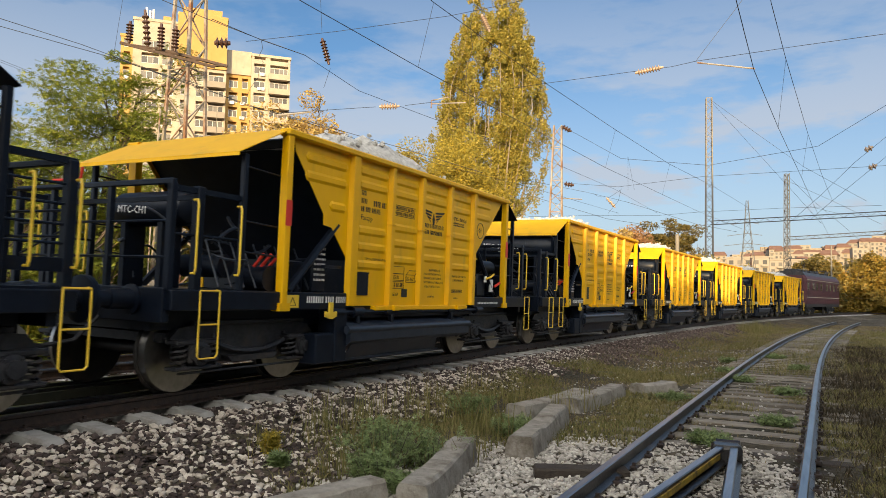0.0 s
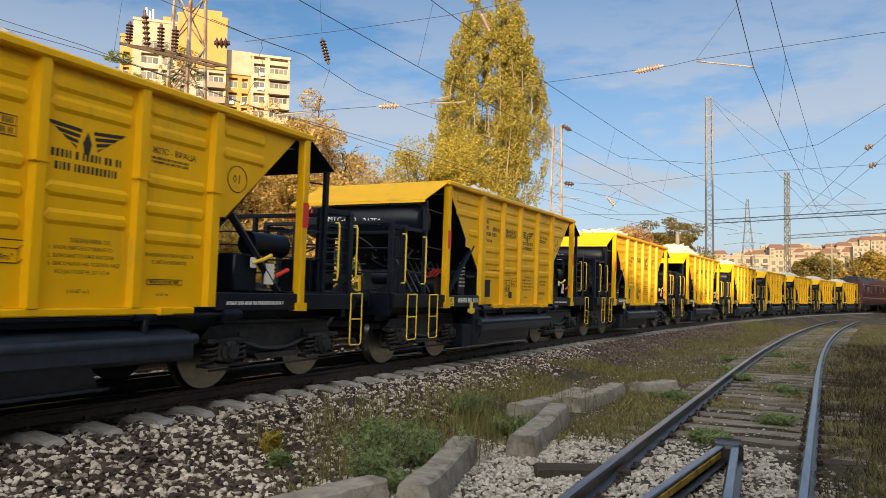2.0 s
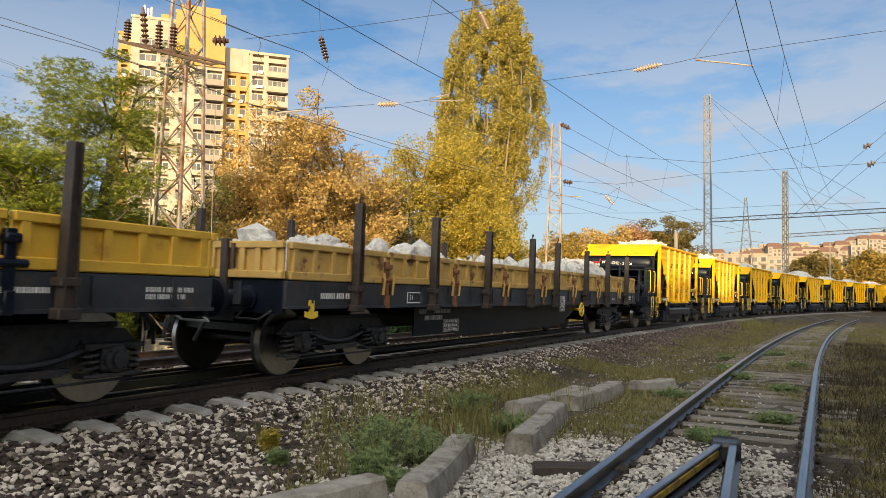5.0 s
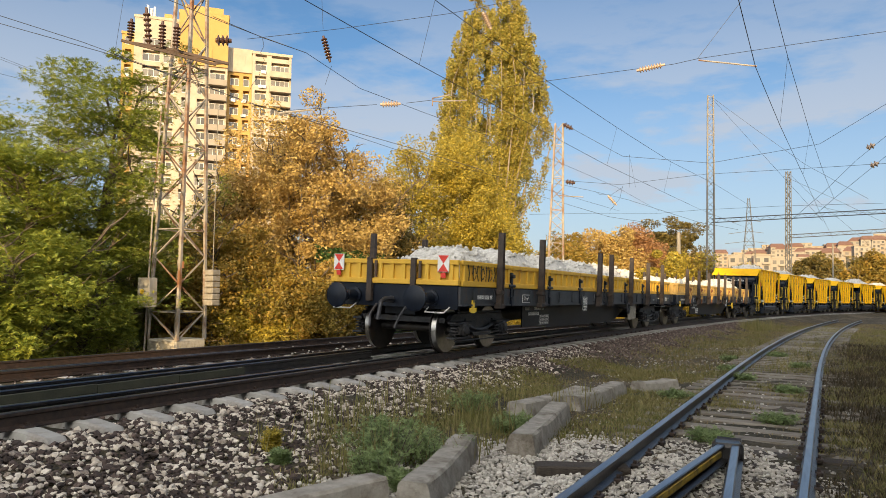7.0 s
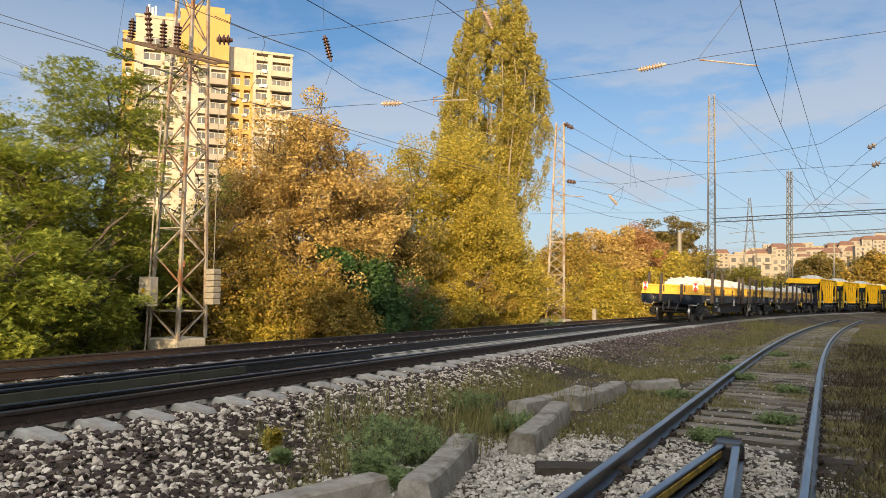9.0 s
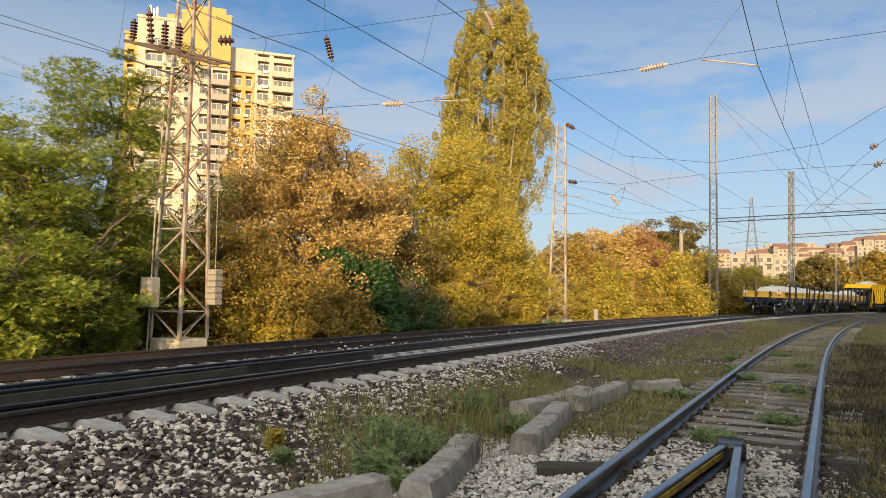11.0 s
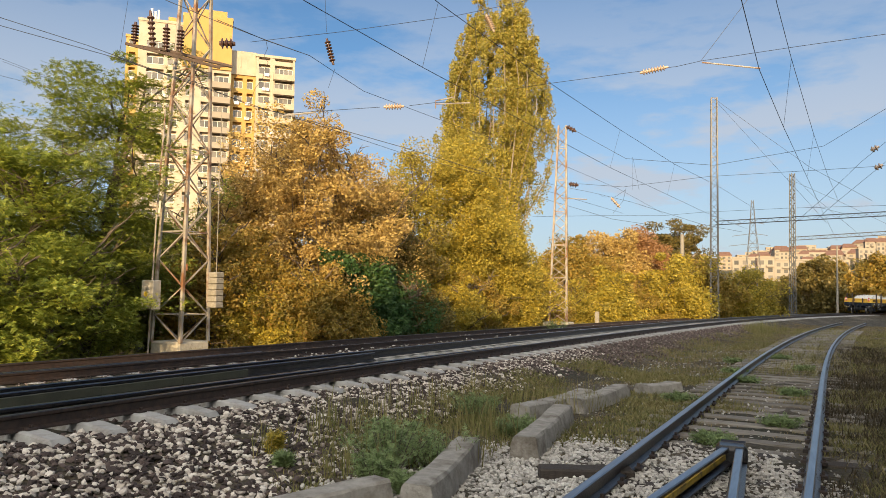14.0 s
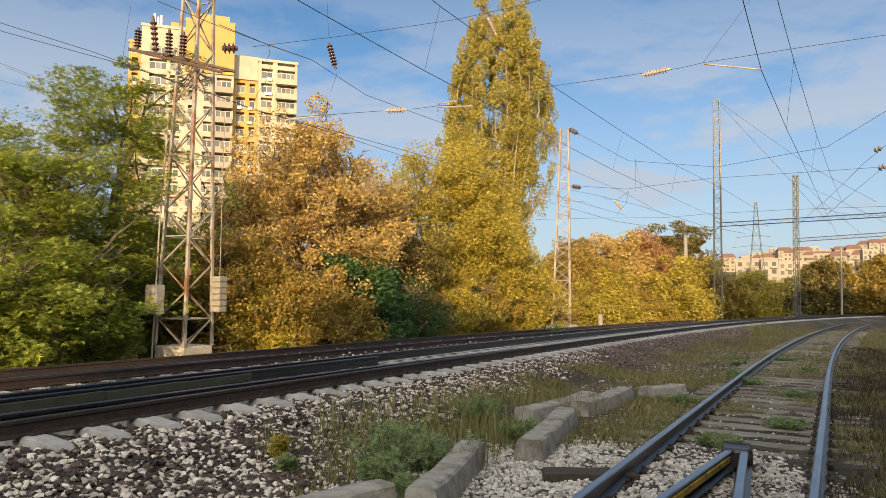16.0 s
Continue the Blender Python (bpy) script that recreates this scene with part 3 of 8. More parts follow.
def build_tracks():
    rng = random.Random(3)
    t = tagged(empty("main_track"), "main line on concrete sleepers with rusty-sided rails", "railway track", kind="structure")
    near_z = lambda s: grade(s)
    far_z = lambda s: grade(s) + CANT
    rail("rail", lambda s: line(s, GAUGE / 2), near_z, -20, 150, t, M["rail_top_dull"])
    rail("rail", lambda s: line(s, -GAUGE / 2), far_z, -20, 150, t, M["rail_top"], web="rail_black")
    # switch blades lying against the running rails
    gap = lambda s: np.interp(s, [-4, 5, 10, 16.6], [0.62, 0.36, 0.22, 0.075])
    rail("switch_blade", lambda s: line(s, GAUGE / 2 - gap(s)), lambda s: grade(s) + 0.004, -12, 16.6, t, M["rail_top"], 0.4, web="rail_black")
    rail("switch_blade", lambda s: line(s, -GAUGE / 2 + 0.16), lambda s: grade(s) + CANT - 0.03, -12, 12, t, M["rail_top"], 0.4, web="rail_black")
    sh = Shape()
    for i in range(12):
        s = -6 + i * 1.25
        x, y, a = line(s, -GAUGE / 2 + 0.30)
        sh.box(-0.02, 0.02, -0.625, 0.625, -0.165, -0.06, m=pose(x, y, grade(s) + CANT, 0, 0, -math.degrees(a)), cut=0.005)
    part("check_plate", sh, OLIVE, t, "olive painted steel plate beside the rail")
    lay_sleepers(t, line, lambda s: grade(s) + CANT / 2 - 0.005, -9, 104, 0.6, rng)
    fastenings(t, line, near_z, -3, 30, 0.6, (GAUGE / 2,))
    t = tagged(empty("far_track"), "second line on sleepers half buried in ballast", "railway track", kind="structure")
    fz = lambda s: grade(s) + FAR_Z
    rail("rail", lambda s: far_line(s, GAUGE / 2), fz, -20, 150, t, M["rail_top_dull"])
    rail("rail", lambda s: far_line(s, -GAUGE / 2), fz, -20, 150, t, M["rail_top_dull"])
    rail("switch_blade", lambda s: far_line(s, GAUGE / 2 - 0.16), fz, -12, 12.5, t, M["rail_top"], 0.5, web="rail_black")
    lay_sleepers(t, far_line, fz, -9, 104, 0.6, rng)
    t = tagged(empty("siding_track"), "overgrown siding with worn rails and old sleepers", "railway track", kind="structure")
    rail("rail", lambda s: side_line(s, -GAUGE / 2), side_z, -6, 60, t, M["rail_top"], 0.5, 0.15, web="rail_black")
    rail("rail", lambda s: side_line(s, GAUGE / 2), side_z, -6, 60, t, M["rail_top"], 0.5, 0.15, web="rail_black")
    lay_sleepers(t, side_line, side_z, 8.4, 48, 0.56, rng, mesh=OLD)
    lay_sleepers(t, side_line, side_z, 2.0, 8.3, 0.62, rng, mesh=WOODEN)
    fastenings(t, side_line, side_z, 2.0, 14, 0.6, (-GAUGE / 2, GAUGE / 2))
    # crossing nose between the siding's rails
    sz = lambda y: float(side_z(y))
    def leg(x0, y0, x1, y1):
        n = math.hypot(x1 - x0, y1 - y0)
        a = math.atan2(x1 - x0, y1 - y0)
        return lambda s: (x0 + (x1 - x0) * s / n, y0 + (y1 - y0) * s / n, a), n
    p, n = leg(-1.26, 3.2, -0.68, 7.30)
    rail("crossing_rail", p, lambda s: -0.29, 0, n, t, M["rail_top"], n / 6, 0.15, web="rail_black")
    p, n = leg(-0.365, 3.2, -0.56, 7.30)
    rail("crossing_rail", p, lambda s: -0.29, 0, n, t, M["rail_top"], n / 6, 0.15, web="rail_black")
    sh = Shape()
    sh.box(-0.15, 0.13, -0.16, 0.10, -0.165, 0.022, m=pose(-0.63, 7.42, -0.30, 0, 0, 6), cut=0.035)
    sh.tube([(-0.74, 7.50, -0.31), (-0.52, 7.50, -0.31)], 0.05, 8)
    part("crossing_nose", sh, M["rail_black"], t, "blackened greasy steel block", smooth=True)
    sh = Shape()
    sh.box(-0.030, 0.030, -1.95, 1.95, -0.075, -0.030, m=pose(-0.965, 5.15, -0.29, 0, 0, -8.05))
    part("yellow_rail_web", sh, YELLOW_WORN, t, "worn yellow stripe on the rail web")


OLIVE = material("olive_steel", [(0.3, (0.028, 0.030, 0.020)), (0.7, (0.055, 0.056, 0.036))], 0.6, scale=4, bump=0.15)
YELLOW_WORN = material("worn_yellow_stripe", [(0.3, (0.22, 0.15, 0.02)), (0.7, (0.42, 0.29, 0.03))], 0.7, scale=9, dirt=(0.05, 0.035, 0.02), dirt_scale=8)
build_tracks()


# ---- trees ----
def leaf_cloud(name, centres, radii, per, size, mat, rng, squash=0.8, droop=0.0, upright=0.0, spray=0):
    """Many small bent leaves scattered through clumps. centres: (n, 3); radii: (n,). spray: leaflets on each feathery leaf."""
    n = len(centres)
    k = np.repeat(np.arange(n), per)
    d = rng.randn(len(k), 3)
    d /= np.linalg.norm(d, axis=1)[:, None]
    rad = radii[k] * rng.uniform(0.25, 1.0, len(k)) ** 0.5
    p = centres[k] + d * rad[:, None] * np.array([1, 1, squash])
    p[:, 2] -= droop * rad
    u = rng.randn(len(k), 3)
    u[:, 2] = u[:, 2] * 0.5 + upright
    u /= np.linalg.norm(u, axis=1)[:, None]
    w = np.cross(u, rng.randn(len(k), 3))
    w /= np.linalg.norm(w, axis=1)[:, None]
    nn = np.cross(u, w)
    s = size * rng.uniform(0.6, 1.45, len(k))[:, None]
    if spray:
        # pinnate leaves: narrow leaflets in pairs along a stalk
        u[:, 2] = u[:, 2] * 0.6 - 0.15 + upright
        u /= np.linalg.norm(u, axis=1)[:, None]
        w = np.cross(u, np.array([0, 0, 1.0]) + rng.randn(len(k), 3) * 0.35)
        w /= np.linalg.norm(w, axis=1)[:, None]
        out = []
        for j in range(spray):
            side = 0.0 if j == spray - 1 else (1.0 if j % 2 else -1.0)
            root = p + u * s * 0.55 * (j // 2)
            tip = root + (w * side + u * (0.45 if side else 1.0)) * s + rng.randn(len(k), 3) * s * 0.12
            out.append(np.stack([root - u * s * 0.22 - w * s * 0.1 * (side == 0), root + u * s * 0.24 + w * s * 0.22 * (side == 0), tip], 1))
        v = np.stack(out, 1).reshape(-1, 3)
        return arrays(name, v, np.arange(len(v)).reshape(-1, 3), mat)
    a = p - u * s * 0.55
    b = p + w * s * 0.42 + u * s * 0.12 + nn * s * 0.08
    c = p + u * s * 0.50 - w * s * 0.36
    v = np.stack([a, b, c], 1).reshape(-1, 3)
    f = np.arange(len(k) * 3).reshape(-1, 3)
    return arrays(name, v, f, mat)


def limb(sh, p, d, length, r, rng, bend=0.25, n=5):
    """A tapered, crooked limb; returns its points."""
    pts, rs = [Vector(p)], [r]
    d = Vector(d).normalized()
    for i in range(n):
        d = (d + Vector((rng.randn() * bend, rng.randn() * bend, rng.randn() * bend * 0.6 + 0.06))).normalized()
        pts.append(pts[-1] + d * length / n)
        rs.append(r * (1 - 0.8 * (i + 1) / n))
    sh.tube(pts, rs, 4, caps=False)
    return pts


def tree(name, label, x, y, height, width, leafmat, seed, base=None, trunk_r=0.16, clumps=70, per=200, leaf=0.13, clump_r=0.65, crown_from=0.25, lean=0.0, bark="bark", stems=1, shape=1.0, squash=0.8, droop=0.0, spread_y=None, fill=0.7, spray=0):
    """A broadleaf tree or bush: stems, limbs, and a crown of clumps of leaves with gaps between."""
    rng = np.random.RandomState(seed)
    z0 = float(ground_z(x, y)) - 0.05 if base is None else base
    t = tagged(empty(name, pose(x, y, z0)), label, "tree")
    sh = Shape()
    ends = []
    for st in range(stems):
        a = rng.uniform(0, 6.28)
        off = Vector((math.cos(a), math.sin(a), 0)) * (0.0 if stems == 1 else width * 0.12 * rng.uniform(0.4, 1))
        tip = height * rng.uniform(0.72, 0.9)
        pts, rs = [], []
        wob = rng.randn(6, 2) * 0.035 * height
        for i in range(6):
            q = i / 5
            pts.append(off * (1 + 2.2 * q) + Vector((wob[i, 0] * q + lean * q, wob[i, 1] * q, tip * q)))
            rs.append(trunk_r * (1.15 - 0.95 * q) * (1.0 if stems == 1 else 0.7))
        sh.tube(pts, rs, 8)
        for b in range(int(16 / stems) + 5):
            q = crown_from + (0.97 - crown_from) * rng.uniform() ** 0.8
            i = min(int(q * 5), 4)
            p = pts[i].lerp(pts[i + 1], q * 5 - i)
            a = rng.uniform(0, 6.28)
            up = 0.25 + 0.7 * q
            ln = width * 0.5 * (1.05 - 0.55 * q ** shape) * rng.uniform(0.6, 1.05)
            lp = limb(sh, p, (math.cos(a), math.sin(a), up), ln, rs[i] * 0.45 + 0.012, rng)
            ends += lp[2:]
            for b2 in range(3):
                a2 = a + rng.uniform(-1.1, 1.1)
                l2 = limb(sh, lp[2 + b2 % 3], (math.cos(a2), math.sin(a2), up * rng.uniform(0.2, 1.2)), ln * 0.5, 0.03, rng, n=3)
                ends += l2[1:]
    part("trunk", sh, M[bark], t, smooth=True)
    ends = np.array([tuple(e) for e in ends])
    clumps = int(clumps * 1.5)
    clump_r *= 1.10
    leaf *= 0.92
    per = int(per * 0.98)
    pick = ends[rng.choice(len(ends), clumps, replace=len(ends) < clumps)] + rng.randn(clumps, 3) * clump_r * 0.35
    # the outer crown: an uneven, lobed body of clumps
    m = int(clumps * fill)
    d = rng.randn(m, 3)
    d /= np.linalg.norm(d, axis=1)[:, None]
    lobe = np.array([0.86 + 0.42 * noise.noise(Vector(tuple(q * 1.9 + seed))) for q in d])
    lo = crown_from * height * 0.6
    body = d * (rng.uniform(0.1, 1, m) ** 0.4 * lobe)[:, None] * np.array([width * 0.5, width * 0.5, (height - lo) * 0.5])
    taper = np.clip(1.12 - 0.35 * np.clip(body[:, 2] / height, -1, 1) * 2 * shape, 0.5, 1.25)
    body[:, :2] *= taper[:, None]
    body[:, 2] += (height + lo) * 0.5 - clump_r * 0.4
    pick[:m] = body
    if spread_y:
        pick[:, 1] *= spread_y
    pick[:, 2] = np.maximum(pick[:, 2], clump_r * 0.35)
    rad = clump_r * rng.uniform(0.45, 1.25, clumps)
    part("crown", leaf_cloud("crown", pick, rad, per, leaf, leafmat, rng, squash, droop, spray=spray), leafmat, t)
    return t


def poplar(x, y, height, width, seed, base):
    """Lombardy poplar: many steep stems, a tall uneven column of leaves."""
    rng = np.random.RandomState(seed)
    t = tagged(empty("poplar_tree", pose(x, y, base)), "tall Lombardy poplar with thinning yellow-green autumn leaves", "tree")
    sh = Shape()
    cl, rad = [], []
    for i in range(34):
        a, q = rng.uniform(0, 6.28), rng.uniform(0.1, 1) ** 0.7
        top = height * (1.0 - 0.13 * q * q) * rng.uniform(0.86, 1.0)
        r1 = width * 0.5 * q
        h0 = height * rng.uniform(0.02, 0.22)
        pts = []
        for k in range(8):
            u = k / 7
            rr = r1 * min(1, 0.12 + 1.5 * u) * (1 - 0.35 * max(0, u - 0.6) / 0.4)
            pts.append(Vector((math.cos(a) * rr + rng.randn() * 0.18, math.sin(a) * rr + rng.randn() * 0.18, h0 + (top - h0) * u)))
        sh.tube(pts, [0.10 * (1 - 0.92 * k / 7) for k in range(8)], 6)
        for k in range(44):
            u = rng.uniform(0.12, 1.0)
            j = min(int(u * 7), 6)
            p = pts[j].lerp(pts[j + 1], u * 7 - j)
            cl.append((p.x + rng.randn() * 0.34, p.y + rng.randn() * 0.34, p.z))
            rad.append(rng.uniform(0.3, 0.85) * (1.05 - 0.4 * u))
    sh.tube([(0, 0, -0.3), (0, 0, height * 0.3), (0.1, 0, height * 0.62)], [0.55, 0.4, 0.14], 10)
    part("trunk", sh, M["bark_pale"], t, smooth=True)
    part("crown", leaf_cloud("crown", np.array(cl), np.array(rad), 125, 0.165, M["leaf_poplar"], rng, 1.7, upright=0.3), M["leaf_poplar"], t)


def at(px_dir, dist):
    """A point dist metres from the camera's foot, by its bearing to the left of the line in degrees."""
    a = radians(px_dir)
    return -math.sin(a) * dist, math.cos(a) * dist


def build_trees():
    L = lambda k: M["leaf_" + k]
    x, y = at(54.0, 22.5)
    tree("locust_tree", "dense green locust tree with feathery foliage", x, y, 9.2, 6.4, L("locust"), 11, clumps=150, per=210, leaf=0.066, clump_r=0.80, crown_from=0.10, squash=0.34, trunk_r=0.2, stems=2, spray=5)
    x, y = at(62.0, 21.0)
    tree("locust_tree", "dense green locust tree with feathery foliage", x, y, 7.2, 6.5, L("locust"), 12, clumps=150, per=210, leaf=0.066, clump_r=0.80, crown_from=0.06, squash=0.34, trunk_r=0.18, stems=2, spray=5)
    x, y = at(58.5, 18.6)
    tree("locust_bush", "low green locust thicket beside the line", x, y, 3.6, 5.2, L("locust"), 13, clumps=95, per=180, leaf=0.064, clump_r=0.62, crown_from=0.05, squash=0.36, trunk_r=0.08, stems=4, spray=5)
    x, y = at(49.5, 27.0)
    tree("locust_bush", "green locust thicket behind the mast", x, y, 5.4, 4.2, L("locust"), 14, clumps=95, per=150, leaf=0.068, clump_r=0.65, crown_from=0.1, squash=0.36, trunk_r=0.1, stems=3, spray=5)
    for b, d, h, wd, n, seed in ((37.6, 29.0, 10.0, 6.2, 160, 21), (41.6, 30.5, 8.6, 4.6, 100, 20), (33.6, 31.0, 9.0, 4.8, 95, 19)):
        x, y = at(b, d)
        tree("maple_tree", "bushy tree in golden rust-brown autumn leaf", x, y, h, wd, L("rust_gold"), seed, clumps=n, per=270, leaf=0.112, clump_r=0.66, crown_from=0.05, trunk_r=0.11, stems=5, fill=0.62)
    x, y = at(43.6, 26.5)
    tree("autumn_bush", "yellow and brown leafy bush by the track", x, y, 4.4, 4.4, L("mixed"), 22, clumps=103, per=290, leaf=0.105, clump_r=0.55, crown_from=0.05, trunk_r=0.07, stems=4)
    x, y = at(38.0, 25.4)
    tree("autumn_bush", "yellow and brown leafy bush by the track", x, y, 3.0, 4.0, L("mixed"), 23, clumps=86, per=290, leaf=0.105, clump_r=0.5, crown_from=0.05, trunk_r=0.06, stems=4)
    x, y = at(33.6, 28.5)
    tree("dark_green_bush", "dark green leafy bush by the track", x, y, 3.6, 3.2, L("green"), 24, clumps=90, per=280, leaf=0.15, clump_r=0.5, crown_from=0.05, trunk_r=0.06, stems=4)
    x, y = at(31.0, 33.0)
    tree("autumn_bush", "tall thicket in dull autumn colours", x, y, 6.6, 4.6, L("dull"), 25, clumps=111, per=290, leaf=0.115, clump_r=0.6, crown_from=0.05, trunk_r=0.09, stems=4)
    x, y = at(25.6, 38.0)
    tree("maple_tree", "slender tree in bright yellow autumn leaf", x, y, 11.6, 6.2, L("yellow"), 26, clumps=197, per=250, leaf=0.125, clump_r=0.75, crown_from=0.06, trunk_r=0.14, stems=3)
    x, y = at(30.4, 35.5)
    tree("maple_tree", "slender tree in thin yellow autumn leaf", x, y, 9.8, 5.2, L("yellow"), 29, clumps=111, per=170, leaf=0.12, clump_r=0.75, crown_from=0.2, trunk_r=0.12, stems=3)
    x, y = at(22.2, 40.0)
    tree("autumn_bush", "yellow leafy bush by the track", x, y, 6.2, 6.0, L("yellow"), 27, clumps=129, per=290, leaf=0.125, clump_r=0.7, crown_from=0.05, trunk_r=0.08, stems=4)
    x, y = at(28.0, 36.0)
    tree("autumn_bush", "yellow leafy bush by the track", x, y, 4.0, 4.6, L("yellow"), 28, clumps=94, per=290, leaf=0.12, clump_r=0.6, crown_from=0.05, trunk_r=0.07, stems=4)
    # undergrowth that closes the foot of the thicket
    for i, (b, d, h, w, k) in enumerate(((66.5, 17.8, 2.2, 3.6, "locust"), (60.5, 17.6, 2.6, 3.4, "locust"), (53.8, 20.5, 2.4, 3.0, "locust"), (47.0, 26.0, 3.4, 3.0, "locust"), (51.8, 25.0, 2.6, 3.0, "locust"), (45.4, 24.5, 3.4, 3.2, "mixed"), (41.0, 24.6, 2.4, 3.2, "yellow"), (36.0, 26.6, 2.4, 3.2, "mixed"), (31.4, 29.2, 2.6, 3.4, "green"), (29.6, 31.0, 2.8, 3.6, "dull"), (26.2, 34.0, 2.8, 3.8, "yellow"), (24.2, 36.5, 3.0, 4.0, "mixed"), (21.4, 40.5, 3.2, 4.4, "yellow"), (19.4, 46.0, 3.4, 5.0, "mixed"), (17.6, 50.0, 3.4, 5.0, "yellow"), (11.8, 57.0, 3.2, 6.0, "mixed"), (47.5, 28.5, 6.5, 5.0, "locust"), (34.5, 34.0, 6.0, 6.0, "mixed"), (57.0, 27.5, 6.5, 6.5, "locust"), (66.0, 24.0, 6.0, 6.0, "locust"))):
        x, y = at(b, d)
        tree("undergrowth_bush", "leafy undergrowth bush along the track", x, y, h, w, L(k), 200 + i, clumps=70, per=100 if k == "locust" else 210, leaf=0.07 if k == "locust" else 0.105, spray=5 if k == "locust" else 0, clump_r=0.5, crown_from=0.02, trunk_r=0.05, stems=4, fill=0.85)
    x, y = at(22.4, 62.0)
    poplar(x, y, 30.0, 11.0, 31, -1.5)
    for b, d, h, w, k, sd, lab in ((17.0, 56, 6.5, 7, "mixed", 41, "orange-brown autumn thicket"), (13.8, 60, 8.0, 7, "rust_gold", 42, "orange autumn tree"), (11.2, 62, 8.6, 6, "pink", 43, "pale pinkish-orange autumn tree"),
                                   (9.6, 60, 5.0, 7, "yellow", 44, "yellow autumn thicket"), (14.8, 55, 3.8, 7, "yellow", 45, "yellow autumn thicket"), (7.4, 66, 5.2, 7, "mixed", 46, "brown autumn thicket"), (4.6, 70, 4.2, 7, "yellow", 47, "yellow autumn thicket")):
        x, y = at(b, d)
        tree("autumn_tree", lab + " beyond the line", x, y, h, w, L(k), sd, base=-1.5, clumps=120, per=270, leaf=0.185, clump_r=0.85, crown_from=0.06, trunk_r=0.12, stems=3)
    x, y = at(9.4, 96)
    tree("broad_tree", "broad-crowned tree with sparse bronze leaves", x, y, 12.4, 10.5, L("dull"), 51, base=-2, clumps=100, per=240, leaf=0.28, clump_r=1.1, crown_from=0.5, trunk_r=0.35, stems=2, squash=0.5)
    rng = random.Random(8)
    for i in range(15):
        x, y = at(5.5 - i * 1.35 + rng.uniform(-0.4, 0.4), 118 + rng.uniform(-10, 24))
        tree("autumn_tree", "far olive and bronze autumn tree", x, y, rng.uniform(5.0, 7.2) + (2.8 if i > 4 else 0), rng.uniform(7, 10), L(rng.choice(["dull", "dull", "green", "mixed"])), 60 + i, base=-2.2, clumps=80, per=150, leaf=0.38, clump_r=1.2, crown_from=0.08, trunk_r=0.15, stems=3)


    # row of trees added out of view beside the siding, to darken its ground
    for i, (x, y) in enumerate(((5.2, -5.0), (5.2, 2.5), (5.9, 9.5), (7.2, 17.0), (8.8, 25.0))):
        tree("roadside_tree", "unseen leafy tree added to darken the siding", x, y, 8.6, 5.6, L("dull"), 300 + i, clumps=90, per=150, leaf=0.22, clump_r=0.8, crown_from=0.1, trunk_r=0.14, stems=2)


build_trees()


# ---- masts, wires and insulators of the overhead line ----
def lattice(sh, base, top, w0, w1, turn, bays, leg=0.05, brace=0.02):
    """A square tapered lattice column of angle legs and zigzag bracing."""
    b, t = Vector(base), Vector(top)
    ring = lambda u: [b.lerp(t, u) + Matrix.Rotation(radians(turn + 90 * k), 3, "Z") @ Vector((0.5, 0.5, 0)) * (w0 + (w1 - w0) * u) for k in range(4)]
    for k in range(4):
        sh.tube([ring(0)[k], ring(0.5)[k], ring(1)[k]], leg, 4)
    for i in range(bays):
        r0, r1 = ring(i / bays), ring((i + 1) / bays)
        for k in range(4):
            j = (k + 1) % 4
            if (i + k) % 2:
                sh.tube([r0[k], r1[j]], brace, 4)
            else:
                sh.tube([r0[j], r1[k]], brace, 4)
            if i % 3 == 0:
                sh.tube([r1[k], r1[j]], brace, 4)


def wire(name, r, *pts):
    """A hung wire through its points; one object."""
    p = [Vector(q) for q in pts]
    o = part(name, Shape().tube(p, r * 0.75, 5), M["wire"] if name != "steady_arm" else M["mast"])
    tagged(o, {"contact_wire": "thin dark contact wire over the track", "messenger_wire": "thin dark carrier wire above the track", "dropper_wire": "fine vertical dropper between overhead wires", "span_wire": "thin dark cross-span wire between masts",
               "steady_arm": "grey steel steady arm on the overhead line", "stay_wire": "thin dark stay wire", "jumper_wire": "curled dark jumper wire", "feeder_wire": "dark feeder cable running to the mast"}[name], "overhead wire" if name != "steady_arm" else "steady arm")


def insulator(a, b, r, sheds, mat, label):
    a, b = Vector(a), Vector(b)
    d = b - a
    L = d.length
    m = Matrix.Translation(a) @ d.to_track_quat("Z", "Y").to_matrix().to_4x4()
    prof = [(0, r * 0.35)]
    for k in range(sheds):
        z = L * (0.1 + 0.8 * k / sheds)
        prof += [(z, r * 0.45), (z + L * 0.25 / sheds, r), (z + L * 0.4 / sheds, r * 0.95), (z + L * 0.55 / sheds, r * 0.45)]
    prof += [(L, r * 0.35)]
    s = Shape().lathe(prof, "z", m=m, n=14)
    tagged(part("insulator", s, M[mat], smooth=True), label, "insulator")


